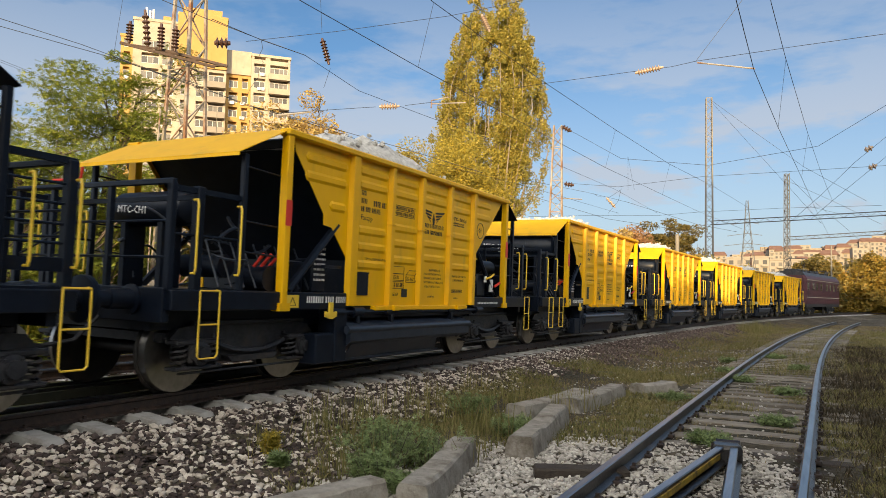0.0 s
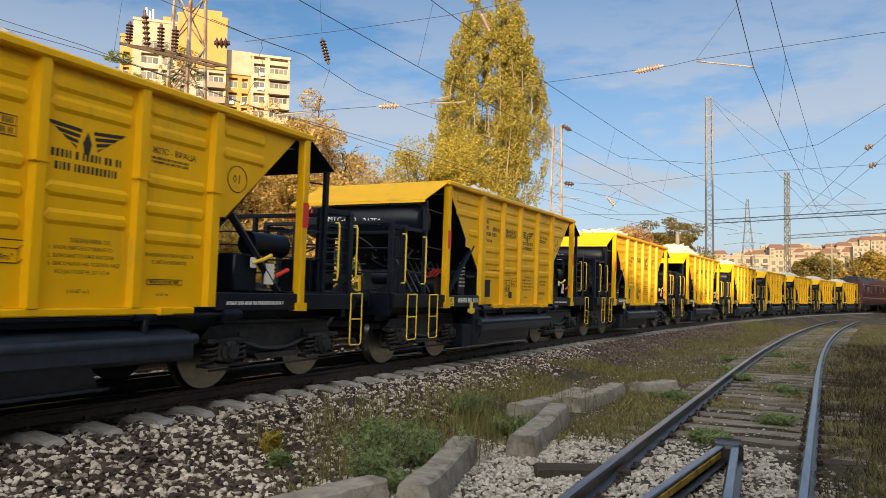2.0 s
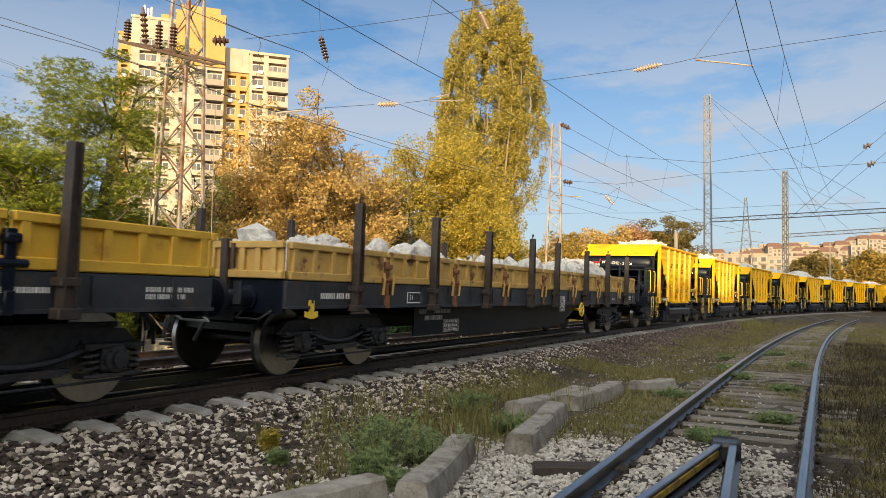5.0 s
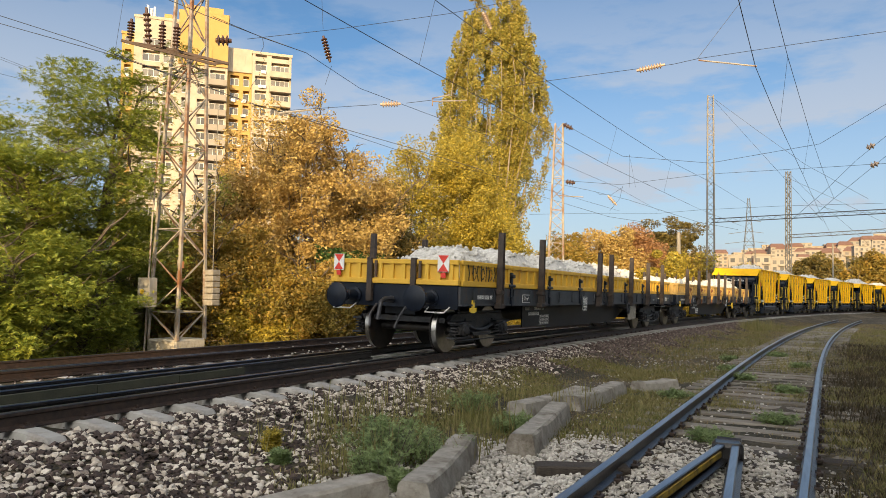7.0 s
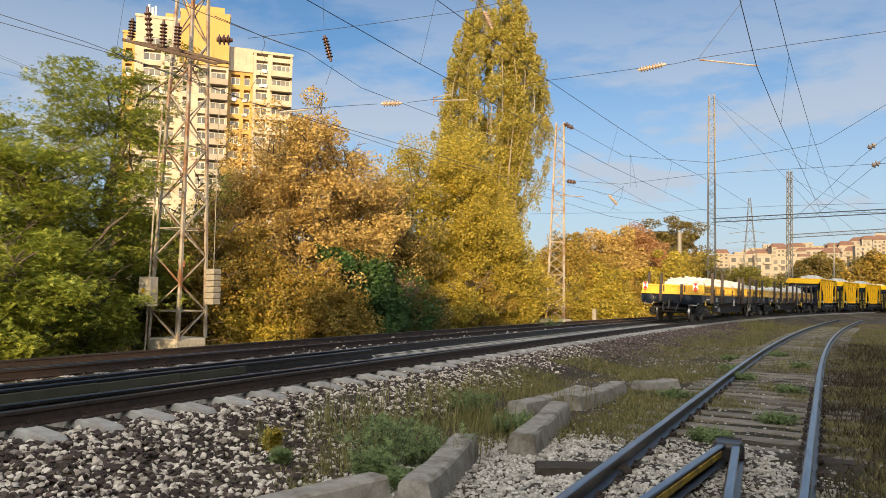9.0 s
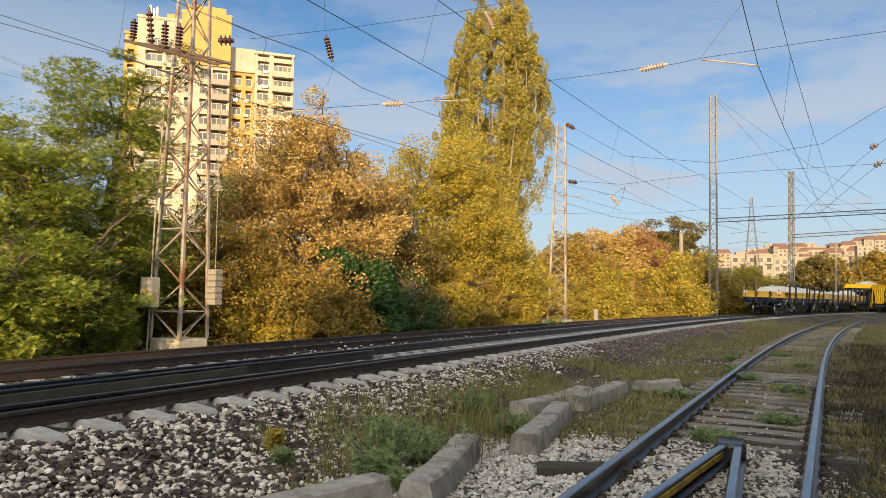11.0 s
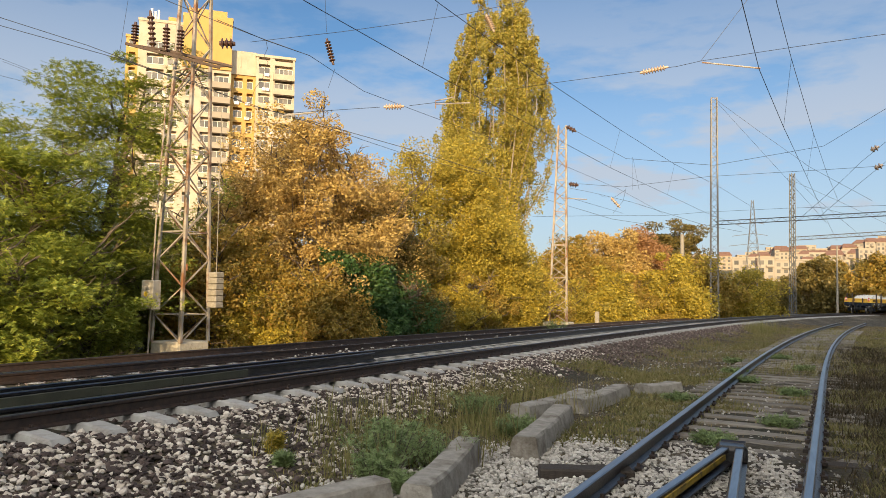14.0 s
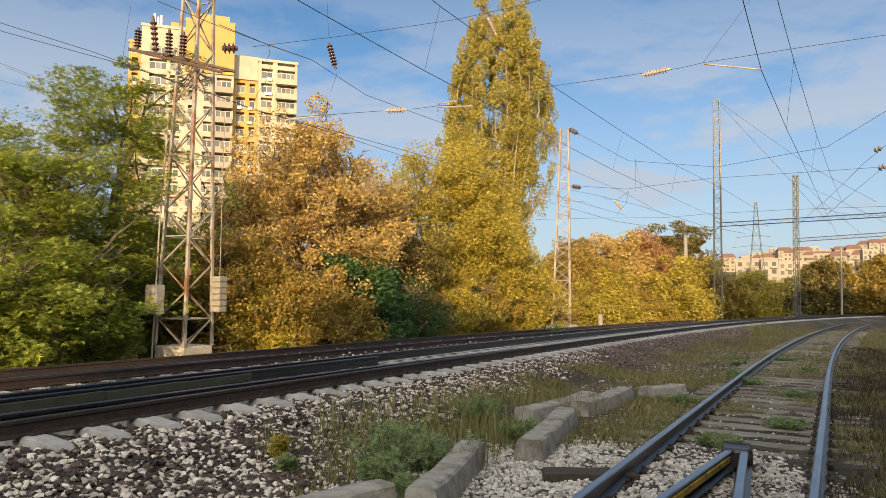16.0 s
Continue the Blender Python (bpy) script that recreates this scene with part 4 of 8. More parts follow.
def build_masts():
    # tall lattice mast with switchgear
    t = tagged(empty("lattice_mast"), "tall rusty grey lattice mast on a concrete base", "mast")
    sh = Shape()
    lattice(sh, (-15.40, 14.40, -0.32), (-15.25, 14.45, 12.5), 1.04, 0.42, 3, 17, 0.054, 0.022)
    part("lattice_column", sh, M["mast"], t)
    sh = Shape()
    sh.box(-15.95, -14.85, 13.85, 14.95, -0.95, -0.30, cut=0.05)
    part("concrete_base", sh, M["plinth"], t)
    sh = Shape()
    for p, q in (((-15.9, 12.65, 7.58), (-14.2, 14.35, 7.20)), ((-15.4, 13.35, 7.58), (-13.95, 14.55, 7.25))):
        sh.tube([p, q], 0.05, 4)
    for u in (0.05, 0.35, 0.65, 0.95):
        sh.tube([(-15.9 + 1.7 * u, 12.65 + 1.7 * u, 7.58 - 0.38 * u), (-15.4 + 1.45 * u, 13.35 + 1.2 * u, 7.58 - 0.33 * u)], 0.035, 4)
    part("cross_arm", sh, M["brown"], t, "rusted steel cross arm")
    sh = Shape()
    sh.tube([(-15.72, 13.6, -0.7), (-15.64, 13.65, 3.0), (-15.5, 13.7, 6.0)], 0.025, 6)
    part("conduit", sh, M["mast"], t)
    sh = Shape()
    sh.box(-15.68, -15.24, 13.28, 13.55, 1.35 - 0.78, 1.35, cut=0.015)
    c = tagged(part("control_cabinet", sh, M["box_grey"]), "grey steel control cabinet fixed to the mast", "cabinet")
    sh = Shape()
    sh.tube([(-15.50, 13.277, 0.98), (-15.50, 13.270, 0.98)], 0.07, 18)
    part("round_sticker", sh, M["handrail"], c, "round yellow sticker")
    sh = Shape()
    for k in range(6):
        sh.box(-14.58, -14.28, 14.55, 14.85, 0.62 + k * 0.165, 0.62 + k * 0.165 + 0.155, cut=0.02, m=None)
    sh.tube([(-14.43, 14.70, 1.6), (-14.43, 14.70, 6.2)], 0.012, 5)
    tagged(part("tension_weight", sh, M["weight"]), "stack of concrete tensioning weights hung beside the mast", "weights")
    sh = Shape()
    sh.box(-14.98, -14.80, 14.0, 14.03, 1.62, 1.80)
    tagged(part("rusty_plate", sh, M["rust"]), "orange rusted plate on the mast leg", "plate")
    for a, b in (((-15.75, 12.81, 7.60), (-15.74, 12.82, 8.19)), ((-15.68, 13.36, 7.60), (-15.75, 13.28, 8.67)), ((-15.17, 13.34, 7.50), (-15.17, 13.34, 8.22)), ((-14.79, 13.47, 7.45), (-14.78, 13.48, 8.14))):
        insulator(a, b, 0.10, 6, "porcelain", "brown ribbed porcelain insulator on the cross arm")
    insulator((-9.83, 13.26, 6.99), (-9.69, 13.36, 6.38), 0.075, 7, "porcelain", "dark ribbed insulator hung in the overhead line")
    insulator((-2.95, 14.70, 5.70), (-2.40, 14.81, 5.79), 0.065, 8, "porcelain_pale", "pale ribbed insulator in the cross-span")
    insulator((-8.71, 14.02, 5.44), (-8.30, 14.26, 5.47), 0.075, 6, "porcelain_pale", "ribbed insulator in the cross-span")
    insulator((-6.40, 14.66, 7.49), (-6.23, 14.74, 7.09), 0.07, 7, "porcelain_pale", "ribbed insulator hung in the overhead line")
    insulator((-13.4, 13.48, 7.48), (-13.1, 13.75, 7.51), 0.14, 3, "porcelain", "dark disc insulator beside the mast")
    insulator((-12.75, 41.6, 11.33), (-12.2, 41.76, 11.0), 0.17, 3, "porcelain", "dark disc insulators on the mast")
    insulator((-12.6, 41.64, 7.80), (-12.05, 41.8, 7.70), 0.17, 3, "porcelain", "dark disc insulators on the mast")
    insulator((3.0, 39.88, 8.30), (3.36, 39.86, 8.46), 0.16, 2, "porcelain_pale", "pale egg insulator in the stay wire")
    insulator((3.15, 39.87, 7.40), (3.50, 39.85, 7.56), 0.16, 2, "porcelain_pale", "pale egg insulator in the stay wire")
    insulator((-10.95, 45.4, 7.35), (-10.4, 45.5, 6.7), 0.12, 5, "porcelain_pale", "pale insulator hung in the overhead line")
    # slimmer masts further on
    t = tagged(empty("lattice_mast"), "grey lattice mast on a concrete base", "mast")
    sh = Shape()
    lattice(sh, (-13.35, 41.9, -0.55), (-13.12, 41.95, 11.45), 1.05, 0.46, 20, 18, 0.06, 0.026)
    sh.tube([(-13.1, 41.9, 7.0), (-11.6, 42.0, 6.85)], 0.03, 5)
    part("lattice_column", sh, M["mast"], t)
    sh = Shape()
    sh.box(-14.1, -12.5, 41.2, 42.5, -1.3, -0.55, cut=0.06)
    part("concrete_base", sh, M["plinth"], t)
    t = tagged(empty("gantry_mast"), "tall slender grey lattice mast beside the line", "mast")
    sh = Shape()
    lattice(sh, (-6.49, 61.66, -1.1), (-6.37, 61.67, 17.45), 0.62, 0.44, 12, 34, 0.055, 0.02)
    part("lattice_column", sh, M["mast_mid"], t)
    t = tagged(empty("gantry_mast"), "dark slender lattice mast beyond the curve", "mast")
    sh = Shape()
    lattice(sh, (-1.36, 104.9, -1.6), (-1.14, 104.9, 17.6), 0.62, 0.46, 30, 30, 0.075, 0.032)
    part("lattice_column", sh, M["mast_dark"], t)
    for a, b, h, m in (((-6.4, 61.67, 6.95), (8.5, 59.4, 7.12), 0.30, "mast_dark"), ((-1.25, 104.9, 8.68), (14.2, 99.0, 8.95), 0.42, "mast_dark")):
        sh = Shape()
        a, b = Vector(a), Vector(b)
        up = Vector((0, 0, h))
        for o in (Vector(), up):
            for e in (Vector(), Vector((0, h, 0))):
                sh.tube([a + o + e, b + o + e], 0.028 if h < 0.4 else 0.045, 4)
        for k in range(36):
            p, q = a.lerp(b, k / 36), a.lerp(b, (k + 1) / 36)
            sh.tube([p, q + up] if k % 2 else [p + up, q], 0.014 if h < 0.4 else 0.022, 4)
        tagged(part("gantry_beam", sh, M[m]), "dark lattice gantry beam spanning the tracks", "gantry beam")
    sh = Shape()
    lattice(sh, (8.5, 59.4, -1.2), (8.5, 59.4, 9.5), 0.6, 0.45, 18, 12, 0.055, 0.02)
    t = tagged(empty("gantry_mast"), "slender lattice mast at the gantry's end", "mast")
    part("lattice_column", sh, M["mast"], t)
    sh = Shape()
    lattice(sh, (14.2, 99.0, -1.6), (14.2, 99.0, 10.5), 0.6, 0.45, 18, 14, 0.055, 0.02)
    t = tagged(empty("gantry_mast"), "slender lattice mast at the far gantry's end", "mast")
    part("lattice_column", sh, M["mast_dark"], t)
    # power pylon far off
    t = tagged(empty("power_pylon"), "grey lattice power pylon in the distance", "pylon")
    sh = Shape()
    lattice(sh, (-9.8, 169.7, -2.5), (-9.8, 169.7, 16.0), 4.6, 1.2, 10, 9, 0.07, 0.04)
    lattice(sh, (-9.8, 169.7, 16.0), (-9.8, 169.7, 22.3), 1.2, 0.4, 10, 5, 0.06, 0.035)
    for z, l in ((12.3, 5.0), (14.5, 4.2), (17.0, 3.4)):
        sh.tube([(-9.8 - l, 169.7, z), (-9.8, 169.7, z + 0.5), (-9.8 + l * 0.7, 169.7, z)], 0.07, 4)
    part("lattice_column", sh, M["mast_dark"], t)
    # concrete pole and lamp post
    sh = Shape()
    sh.tube([(-9.75, 67.3, -1.4), (-9.78, 67.3, 6.7)], [0.24, 0.17], 10)
    tagged(part("concrete_pole", sh, M["weight"], smooth=True), "plain weathered concrete pole in the thicket", "pole")
    sh = Shape()
    sh.tube([(3.45, 94.9, -1.8), (3.55, 94.9, 7.2)], [0.13, 0.08], 8)
    tagged(part("lamp_post", sh, M["weight"], smooth=True), "slim pale lamp post beyond the line", "post")
    sh = Shape()
    sh.tube([(-4.2, 78.0, -1.6), (-4.2, 78.0, 5.0)], [0.13, 0.10], 8)
    tagged(part("lamp_post", sh, M["mast"], smooth=True), "slim grey post beyond the line", "post")
    sh = Shape()
    sh.box(-11.85, -11.60, 44.8, 45.0, -1.2, 0.05, cut=0.02)
    tagged(part("marker_post", sh, M["weight"]), "short concrete marker post beside the track", "post")


build_masts()
wire('contact_wire', 0.009, (-6.47, 5.96, 5.35), (-6.44, 8.26, 5.35), (-6.34, 11.56, 5.35), (-5.69, 23.46, 5.35), (-4.45, 37.3, 5.35), (-3.08, 48.27, 5.35))
wire('messenger_wire', 0.01, (-6.11, 8.52, 6.6), (-6.09, 11.74, 6.6), (-5.83, 17.21, 6.6), (-5.36, 23.49, 6.6), (-4.73, 30.61, 6.6), (-3.7, 37.82, 6.6), (-2.7, 47.5, 6.6))
wire('dropper_wire', 0.005, (-6.12, 11.73, 6.6), (-6.34, 11.56, 5.35))
wire('dropper_wire', 0.005, (-5.83, 17.21, 6.6), (-6.09, 17.64, 5.35))
wire('dropper_wire', 0.005, (-5.36, 23.49, 6.6), (-5.69, 23.46, 5.35))
wire('dropper_wire', 0.005, (-4.73, 30.61, 6.6), (-5.08, 30.89, 5.35))
wire('messenger_wire', 0.01, (-11.53, 11.51, 7.1), (-11.41, 13.04, 7.1), (-11.14, 14.33, 7.1), (-11.65, 17.6, 7.1), (-11.23, 21.13, 7.1), (-10.04, 29.47, 7.1), (-9.22, 40.4, 7.1), (-9.08, 53.26, 7.1))
wire('contact_wire', 0.009, (-12.09, 9.47, 5.7), (-12.15, 10.86, 5.7), (-12.11, 12.16, 5.7), (-12.11, 13.71, 5.7), (-11.91, 15.77, 5.7), (-11.77, 19.83, 5.7), (-11.34, 23.16, 5.7), (-10.3, 28.78, 5.7), (-8.98, 40.06, 5.7))
wire('contact_wire', 0.009, (-0.75, 8.48, 5.3), (-0.72, 10.77, 5.3), (-0.67, 14.09, 5.3), (-0.38, 19.24, 5.3), (0.16, 27.59, 5.3), (0.97, 40.64, 5.3), (2.22, 59.02, 5.3))
wire('messenger_wire', 0.009, (-0.48, 11.14, 6.5), (-0.36, 14.12, 6.5), (-0.17, 17.6, 6.5), (0.37, 26.18, 6.5), (0.96, 34.53, 6.5), (1.78, 44.9, 6.5))
wire('dropper_wire', 0.005, (-0.17, 17.6, 6.5), (-0.38, 19.17, 5.3))
wire('dropper_wire', 0.005, (0.37, 26.18, 6.5), (0.17, 27.34, 5.3))
wire('span_wire', 0.007, (-5.52, 13.95, 5.46), (-4.85, 14.2, 5.56), (-3.06, 14.68, 5.73), (-2.24, 14.83, 5.78), (-1.78, 14.89, 5.85), (0.07, 15.0, 5.93), (2.04, 14.86, 5.91))
wire('steady_arm', 0.022, (-1.76, 14.9, 5.82), (-0.69, 14.98, 5.58))
wire('stay_wire', 0.006, (-1.78, 14.89, 5.85), (-1.0, 14.97, 6.87), (-0.65, 14.99, 7.33))
wire('span_wire', 0.008, (-10.8, 11.8, 6.58), (-9.28, 13.04, 6.99), (-7.08, 14.35, 7.46), (-5.84, 14.9, 7.74), (-4.58, 15.33, 8.03))
wire('span_wire', 0.016, (-12.84, 41.56, 11.36), (-12.1, 41.78, 10.96), (-9.36, 42.48, 9.26), (-4.53, 43.26, 8.65), (1.09, 43.49, 9.36), (4.07, 43.31, 11.12), (6.32, 43.04, 12.41))
wire('span_wire', 0.014, (-12.73, 41.6, 7.86), (-9.52, 42.45, 7.56), (-4.83, 43.23, 8.01), (1.07, 43.49, 8.06), (4.02, 43.31, 8.05), (6.23, 43.05, 8.0))
wire('stay_wire', 0.016, (-6.18, 60.69, 17.08), (-2.79, 60.94, 14.05), (0.55, 61.0, 11.13), (4.6, 60.83, 8.31))
wire('stay_wire', 0.014, (-6.18, 60.69, 16.98), (-2.6, 60.94, 12.32), (0.14, 61.0, 8.75), (1.64, 60.98, 6.74))
wire('span_wire', 0.012, (5.35, 39.64, 10.23), (3.71, 39.83, 8.72), (2.57, 39.92, 7.75), (1.09, 39.99, 6.22), (-0.44, 40.0, 4.8))
wire('span_wire', 0.012, (5.33, 39.64, 9.27), (3.7, 39.83, 7.76), (1.58, 39.97, 5.91), (0.58, 40.0, 4.99))
wire('span_wire', 0.018, (-23.58, 65.91, 8.65), (-17.89, 67.68, 8.74), (-11.76, 69.0, 8.65), (-8.29, 69.51, 8.89), (-1.2, 69.99, 9.03), (6.4, 69.71, 8.92))
wire('contact_wire', 0.016, (-16.85, 47.07, 8.01), (-14.63, 47.81, 7.29), (-11.67, 48.62, 6.32), (-5.58, 49.69, 5.24))
wire('contact_wire', 0.014, (-16.86, 47.07, 9.05), (-12.96, 48.29, 8.17), (-10.39, 48.91, 7.46), (-5.92, 49.65, 5.85), (-3.52, 49.88, 5.32))
wire('jumper_wire', 0.012, (-11.3, 43.56, 7.39), (-11.0, 43.63, 7.18), (-10.34, 43.8, 7.16), (-9.68, 43.95, 7.61))
wire('jumper_wire', 0.012, (-9.68, 43.95, 7.68), (-9.85, 43.91, 6.91), (-10.44, 43.77, 6.15))
wire('dropper_wire', 0.009, (-9.49, 45.01, 9.82), (-9.49, 45.01, 7.74))
wire('dropper_wire', 0.009, (-9.49, 45.01, 9.82), (-9.12, 45.09, 7.73))
wire('contact_wire', 0.018, (-1.42, 84.99, 13.98), (3.36, 84.93, 11.29), (7.74, 84.65, 8.63))
wire('contact_wire', 0.018, (-0.87, 85.0, 14.25), (1.26, 84.99, 11.7), (4.35, 84.89, 8.58), (6.33, 84.76, 6.48))
wire('contact_wire', 0.018, (1.25, 84.99, 10.79), (4.37, 84.89, 9.76), (7.76, 84.65, 9.61))
wire('feeder_wire', 0.011, (-17.1, 9.38, 7.56), (-16.77, 9.96, 7.44), (-15.78, 11.46, 7.13), (-15.27, 12.12, 6.92), (-14.54, 13.0, 6.63), (-13.94, 13.63, 6.48))
wire('feeder_wire', 0.011, (-17.09, 9.38, 7.38), (-16.76, 9.96, 7.25), (-15.39, 11.97, 6.92), (-14.85, 12.64, 6.73), (-13.91, 13.66, 6.41), (-13.13, 14.42, 6.05), (-11.75, 15.56, 5.69), (-9.68, 16.93, 5.07), (-7.73, 17.9, 4.43))
wire('feeder_wire', 0.008, (-26.26, 14.5, 8.98), (-25.75, 15.39, 8.72), (-24.12, 17.84, 8.33), (-21.89, 20.51, 7.75))
wire('feeder_wire', 0.008, (-26.27, 14.48, 9.54), (-25.76, 15.37, 9.34), (-24.52, 17.29, 8.69), (-22.87, 19.41, 8.09))
wire('feeder_wire', 0.008, (-25.76, 15.37, 9.26), (-24.51, 17.29, 8.63))
wire('feeder_wire', 0.013, (-14.47, 12.32, 8.49), (-13.93, 12.92, 8.26), (-13.6, 13.27, 8.11), (-12.57, 14.25, 7.71), (-11.66, 15.0, 7.38))
wire('jumper_wire', 0.006, (-15.24, 12.16, 8.49), (-15.29, 12.1, 7.75), (-15.34, 12.04, 6.98))
wire('jumper_wire', 0.008, (-11.22, 12.77, 7.0), (-11.19, 12.8, 6.8), (-11.24, 12.75, 6.63), (-11.17, 12.81, 6.46), (-11.23, 12.76, 6.28), (-11.25, 12.74, 6.09), (-11.38, 12.63, 5.83), (-11.45, 12.57, 5.53))
wire('jumper_wire', 0.007, (-6.55, 14.6, 7.76), (-6.63, 14.56, 7.23), (-6.58, 14.58, 6.7), (-6.69, 14.53, 6.31), (-6.71, 14.52, 5.91), (-6.52, 14.61, 5.52))
wire('dropper_wire', 0.006, (-9.87, 13.22, 7.95), (-9.83, 13.25, 7.15))
wire('dropper_wire', 0.006, (-9.66, 13.38, 6.29), (-9.77, 13.29, 5.82))
wire('span_wire', 0.008, (-10.54, 12.69, 5.16), (-9.53, 13.47, 5.33), (-8.77, 13.97, 5.43))
wire('span_wire', 0.008, (-8.19, 14.33, 5.49), (-7.63, 14.63, 5.58), (-7.28, 14.81, 5.59))
wire('steady_arm', 0.02, (-7.65, 14.62, 5.54), (-6.92, 14.98, 5.58))
wire('steady_arm', 0.02, (-7.65, 14.62, 5.44), (-7.65, 14.62, 5.62), (-7.28, 14.81, 5.71))
wire('steady_arm', 0.03, (-10.88, 13.06, 5.23), (-10.29, 13.53, 5.36))


# ---- houses ----
def window_set(parent, m, u0, u1, z0, z1, panes, frame=0.07):
    """A window: frame, glass panes and a sill, on a wall whose outside is at w = 0 (w away from the viewer)."""
    s = Shape()
    s.box(u0, u1, -0.02, 0.10, z0, z0 + frame)
    s.box(u0, u1, -0.02, 0.10, z1 - frame, z1)
    n = panes
    for k in range(n + 1):
        u = u0 + (u1 - u0 - frame) * k / n
        s.box(u, u + frame, -0.02, 0.10, z0 + frame, z1 - frame)
    f = part("window", s, M["frame_white"], parent)
    f.matrix_basis = m
    for k in range(n):
        a = u0 + (u1 - u0 - frame) * k / n + frame
        b = u0 + (u1 - u0 - frame) * (k + 1) / n
        g = Shape().box(a, b, 0.03, 0.06, z0 + frame, z1 - frame)
        part("pane", g, M["glass"], f)


def tower_block():
    """High block of flats: stepped cream and ochre volumes with windows, loggias and parapets."""
    base = Vector((-99.5, 98.6, -2.0))
    a = math.atan2(-base.x, base.y)
    t = tagged(empty("apartment_tower", pose(base.x, base.y, base.z, 0, 0, math.degrees(a))), "tall cream and ochre block of flats lit by low sun", "apartment building")
    # from, to, depth, height, colour, and the colour above a height
    vols = [(-15.2, -13.1, 0.6, 49.4, "ochre", None), (-13.1, -5.4, 0.0, 52.6, "cream", None), (-5.4, 3.4, -1.4, 54.0, "cream", ("ochre", 44.4)), (3.4, 8.0, 0.5, 48.5, "ochre", ("cream", 44.4)), (8.0, 15.3, -0.8, 48.0, "cream", None)]
    bays = {0: [(-14.7, -13.6, 1)], 1: [(-11.6, -8.6, 3), (-8.0, -6.0, 2)], 2: [(-4.6, -3.2, 1), (-1.9, -0.3, 2), (0.3, 3.0, 3)], 3: [(4.0, 5.6, 2), (6.4, 7.5, 1)], 4: [(8.5, 10.6, 2), (11.5, 14.9, 4)]}
    for i, (u0, u1, w0, h, mat, upper) in enumerate(vols):
        s = Shape()
        # wall in strips round its windows, so that the openings are real
        cols = bays[i]
        edges = [u0] + [e for b in cols for e in b[:2]] + [u1]
        for k in range(0, len(edges), 2):
            s.box(edges[k], edges[k + 1], w0, w0 + 12, 0, h)
        for b in cols:
            s.box(b[0], b[1], w0 + 0.9, w0 + 12, 0, h)
            for fl in range(17):
                z = 1.0 + fl * 2.85
                s.box(b[0], b[1], w0, w0 + 0.9, z + 2.35 - 2.85 + 0.55, z + 0.90)
            s.box(b[0], b[1], w0, w0 + 0.9, 1.0 + 16 * 2.85 + 2.40, h) if 1.0 + 16 * 2.85 + 2.4 < h else None
        if upper:
            # the plain upper storeys stand a little proud
            top = Shape().box(u0 - 0.004, u1 + 0.004, w0 - 0.35, w0 - 0.003, upper[1], h + 0.5)
            for k in range(2):
                u = u0 + (u1 - u0) * (0.35 + 0.3 * k)
                top.box(u, u + 0.25, w0 - 0.42, w0 - 0.352, upper[1] + 1.4, upper[1] + 3.2)
            part("upper_wall", top, M[upper[0]], t)
        s.box(u0 - 0.15, u1 + 0.15, w0 - 0.15, w0 + 12.1, h, h + 0.5)
        part("wall", s, M[mat], t)
        for fl in range(5, 17):
            z = 1.0 + fl * 2.85
            if z + 2.4 > h:
                continue
            for b in cols:
                window_set(t, pose(0, w0 + 0.12, 0), b[0], b[1], z + 0.95, z + 2.30, b[2])
        if i in (2, 4):
            for fl in range(5, 16 if i == 4 else 15):
                z = 1.0 + fl * 2.85
                b = cols[-1]
                sh = Shape()
                sh.box(b[0] - 0.3, b[1] + 0.3, w0 - 1.1, w0 - 0.002, z - 0.15, z)
                sh.box(b[0] - 0.3, b[1] + 0.3, w0 - 1.1, w0 - 1.0, z, z + 0.95)
                sh.box(b[0] - 0.3, b[0] - 0.2, w0 - 1.0, w0 - 0.002, z, z + 0.95)
                sh.box(b[1] + 0.2, b[1] + 0.3, w0 - 1.0, w0 - 0.002, z, z + 0.95)
                part("balcony", sh, M["cream" if i == 4 else "pale_render"], t)
    rng = random.Random(6)
    for k in range(34):
        i = rng.randrange(5)
        u0, u1, w0, h, _, _ = vols[i]
        u, z = rng.uniform(u0 + 0.5, u1 - 1.3), 1.0 + rng.randrange(6, 16) * 2.85 + 0.5
        s = Shape().box(u, u + 0.85, w0 - 0.40, w0 - 0.01, z, z + 0.6, cut=0.03)
        part("air_conditioner", s, M["white"], t)
    for u, w0, h0, r, hh in ((-11.2, 3, 53.0, 0.22, 3.2), (-10.6, 3.4, 53.0, 0.22, 2.8), (-10.0, 3, 53.0, 0.2, 3.0)):
        s = Shape().tube([(u, w0, h0), (u, w0, h0 + hh)], r, 8)
        part("antenna", s, M["white"], t)
    s = Shape()
    s.box(-4.6, 2.4, 1.0, 8.0, 54.4, 56.6)
    s.box(-8.2, -6.8, 2.0, 4.0, 53.0, 54.6)
    part("roof_house", s, M["ochre"], t)


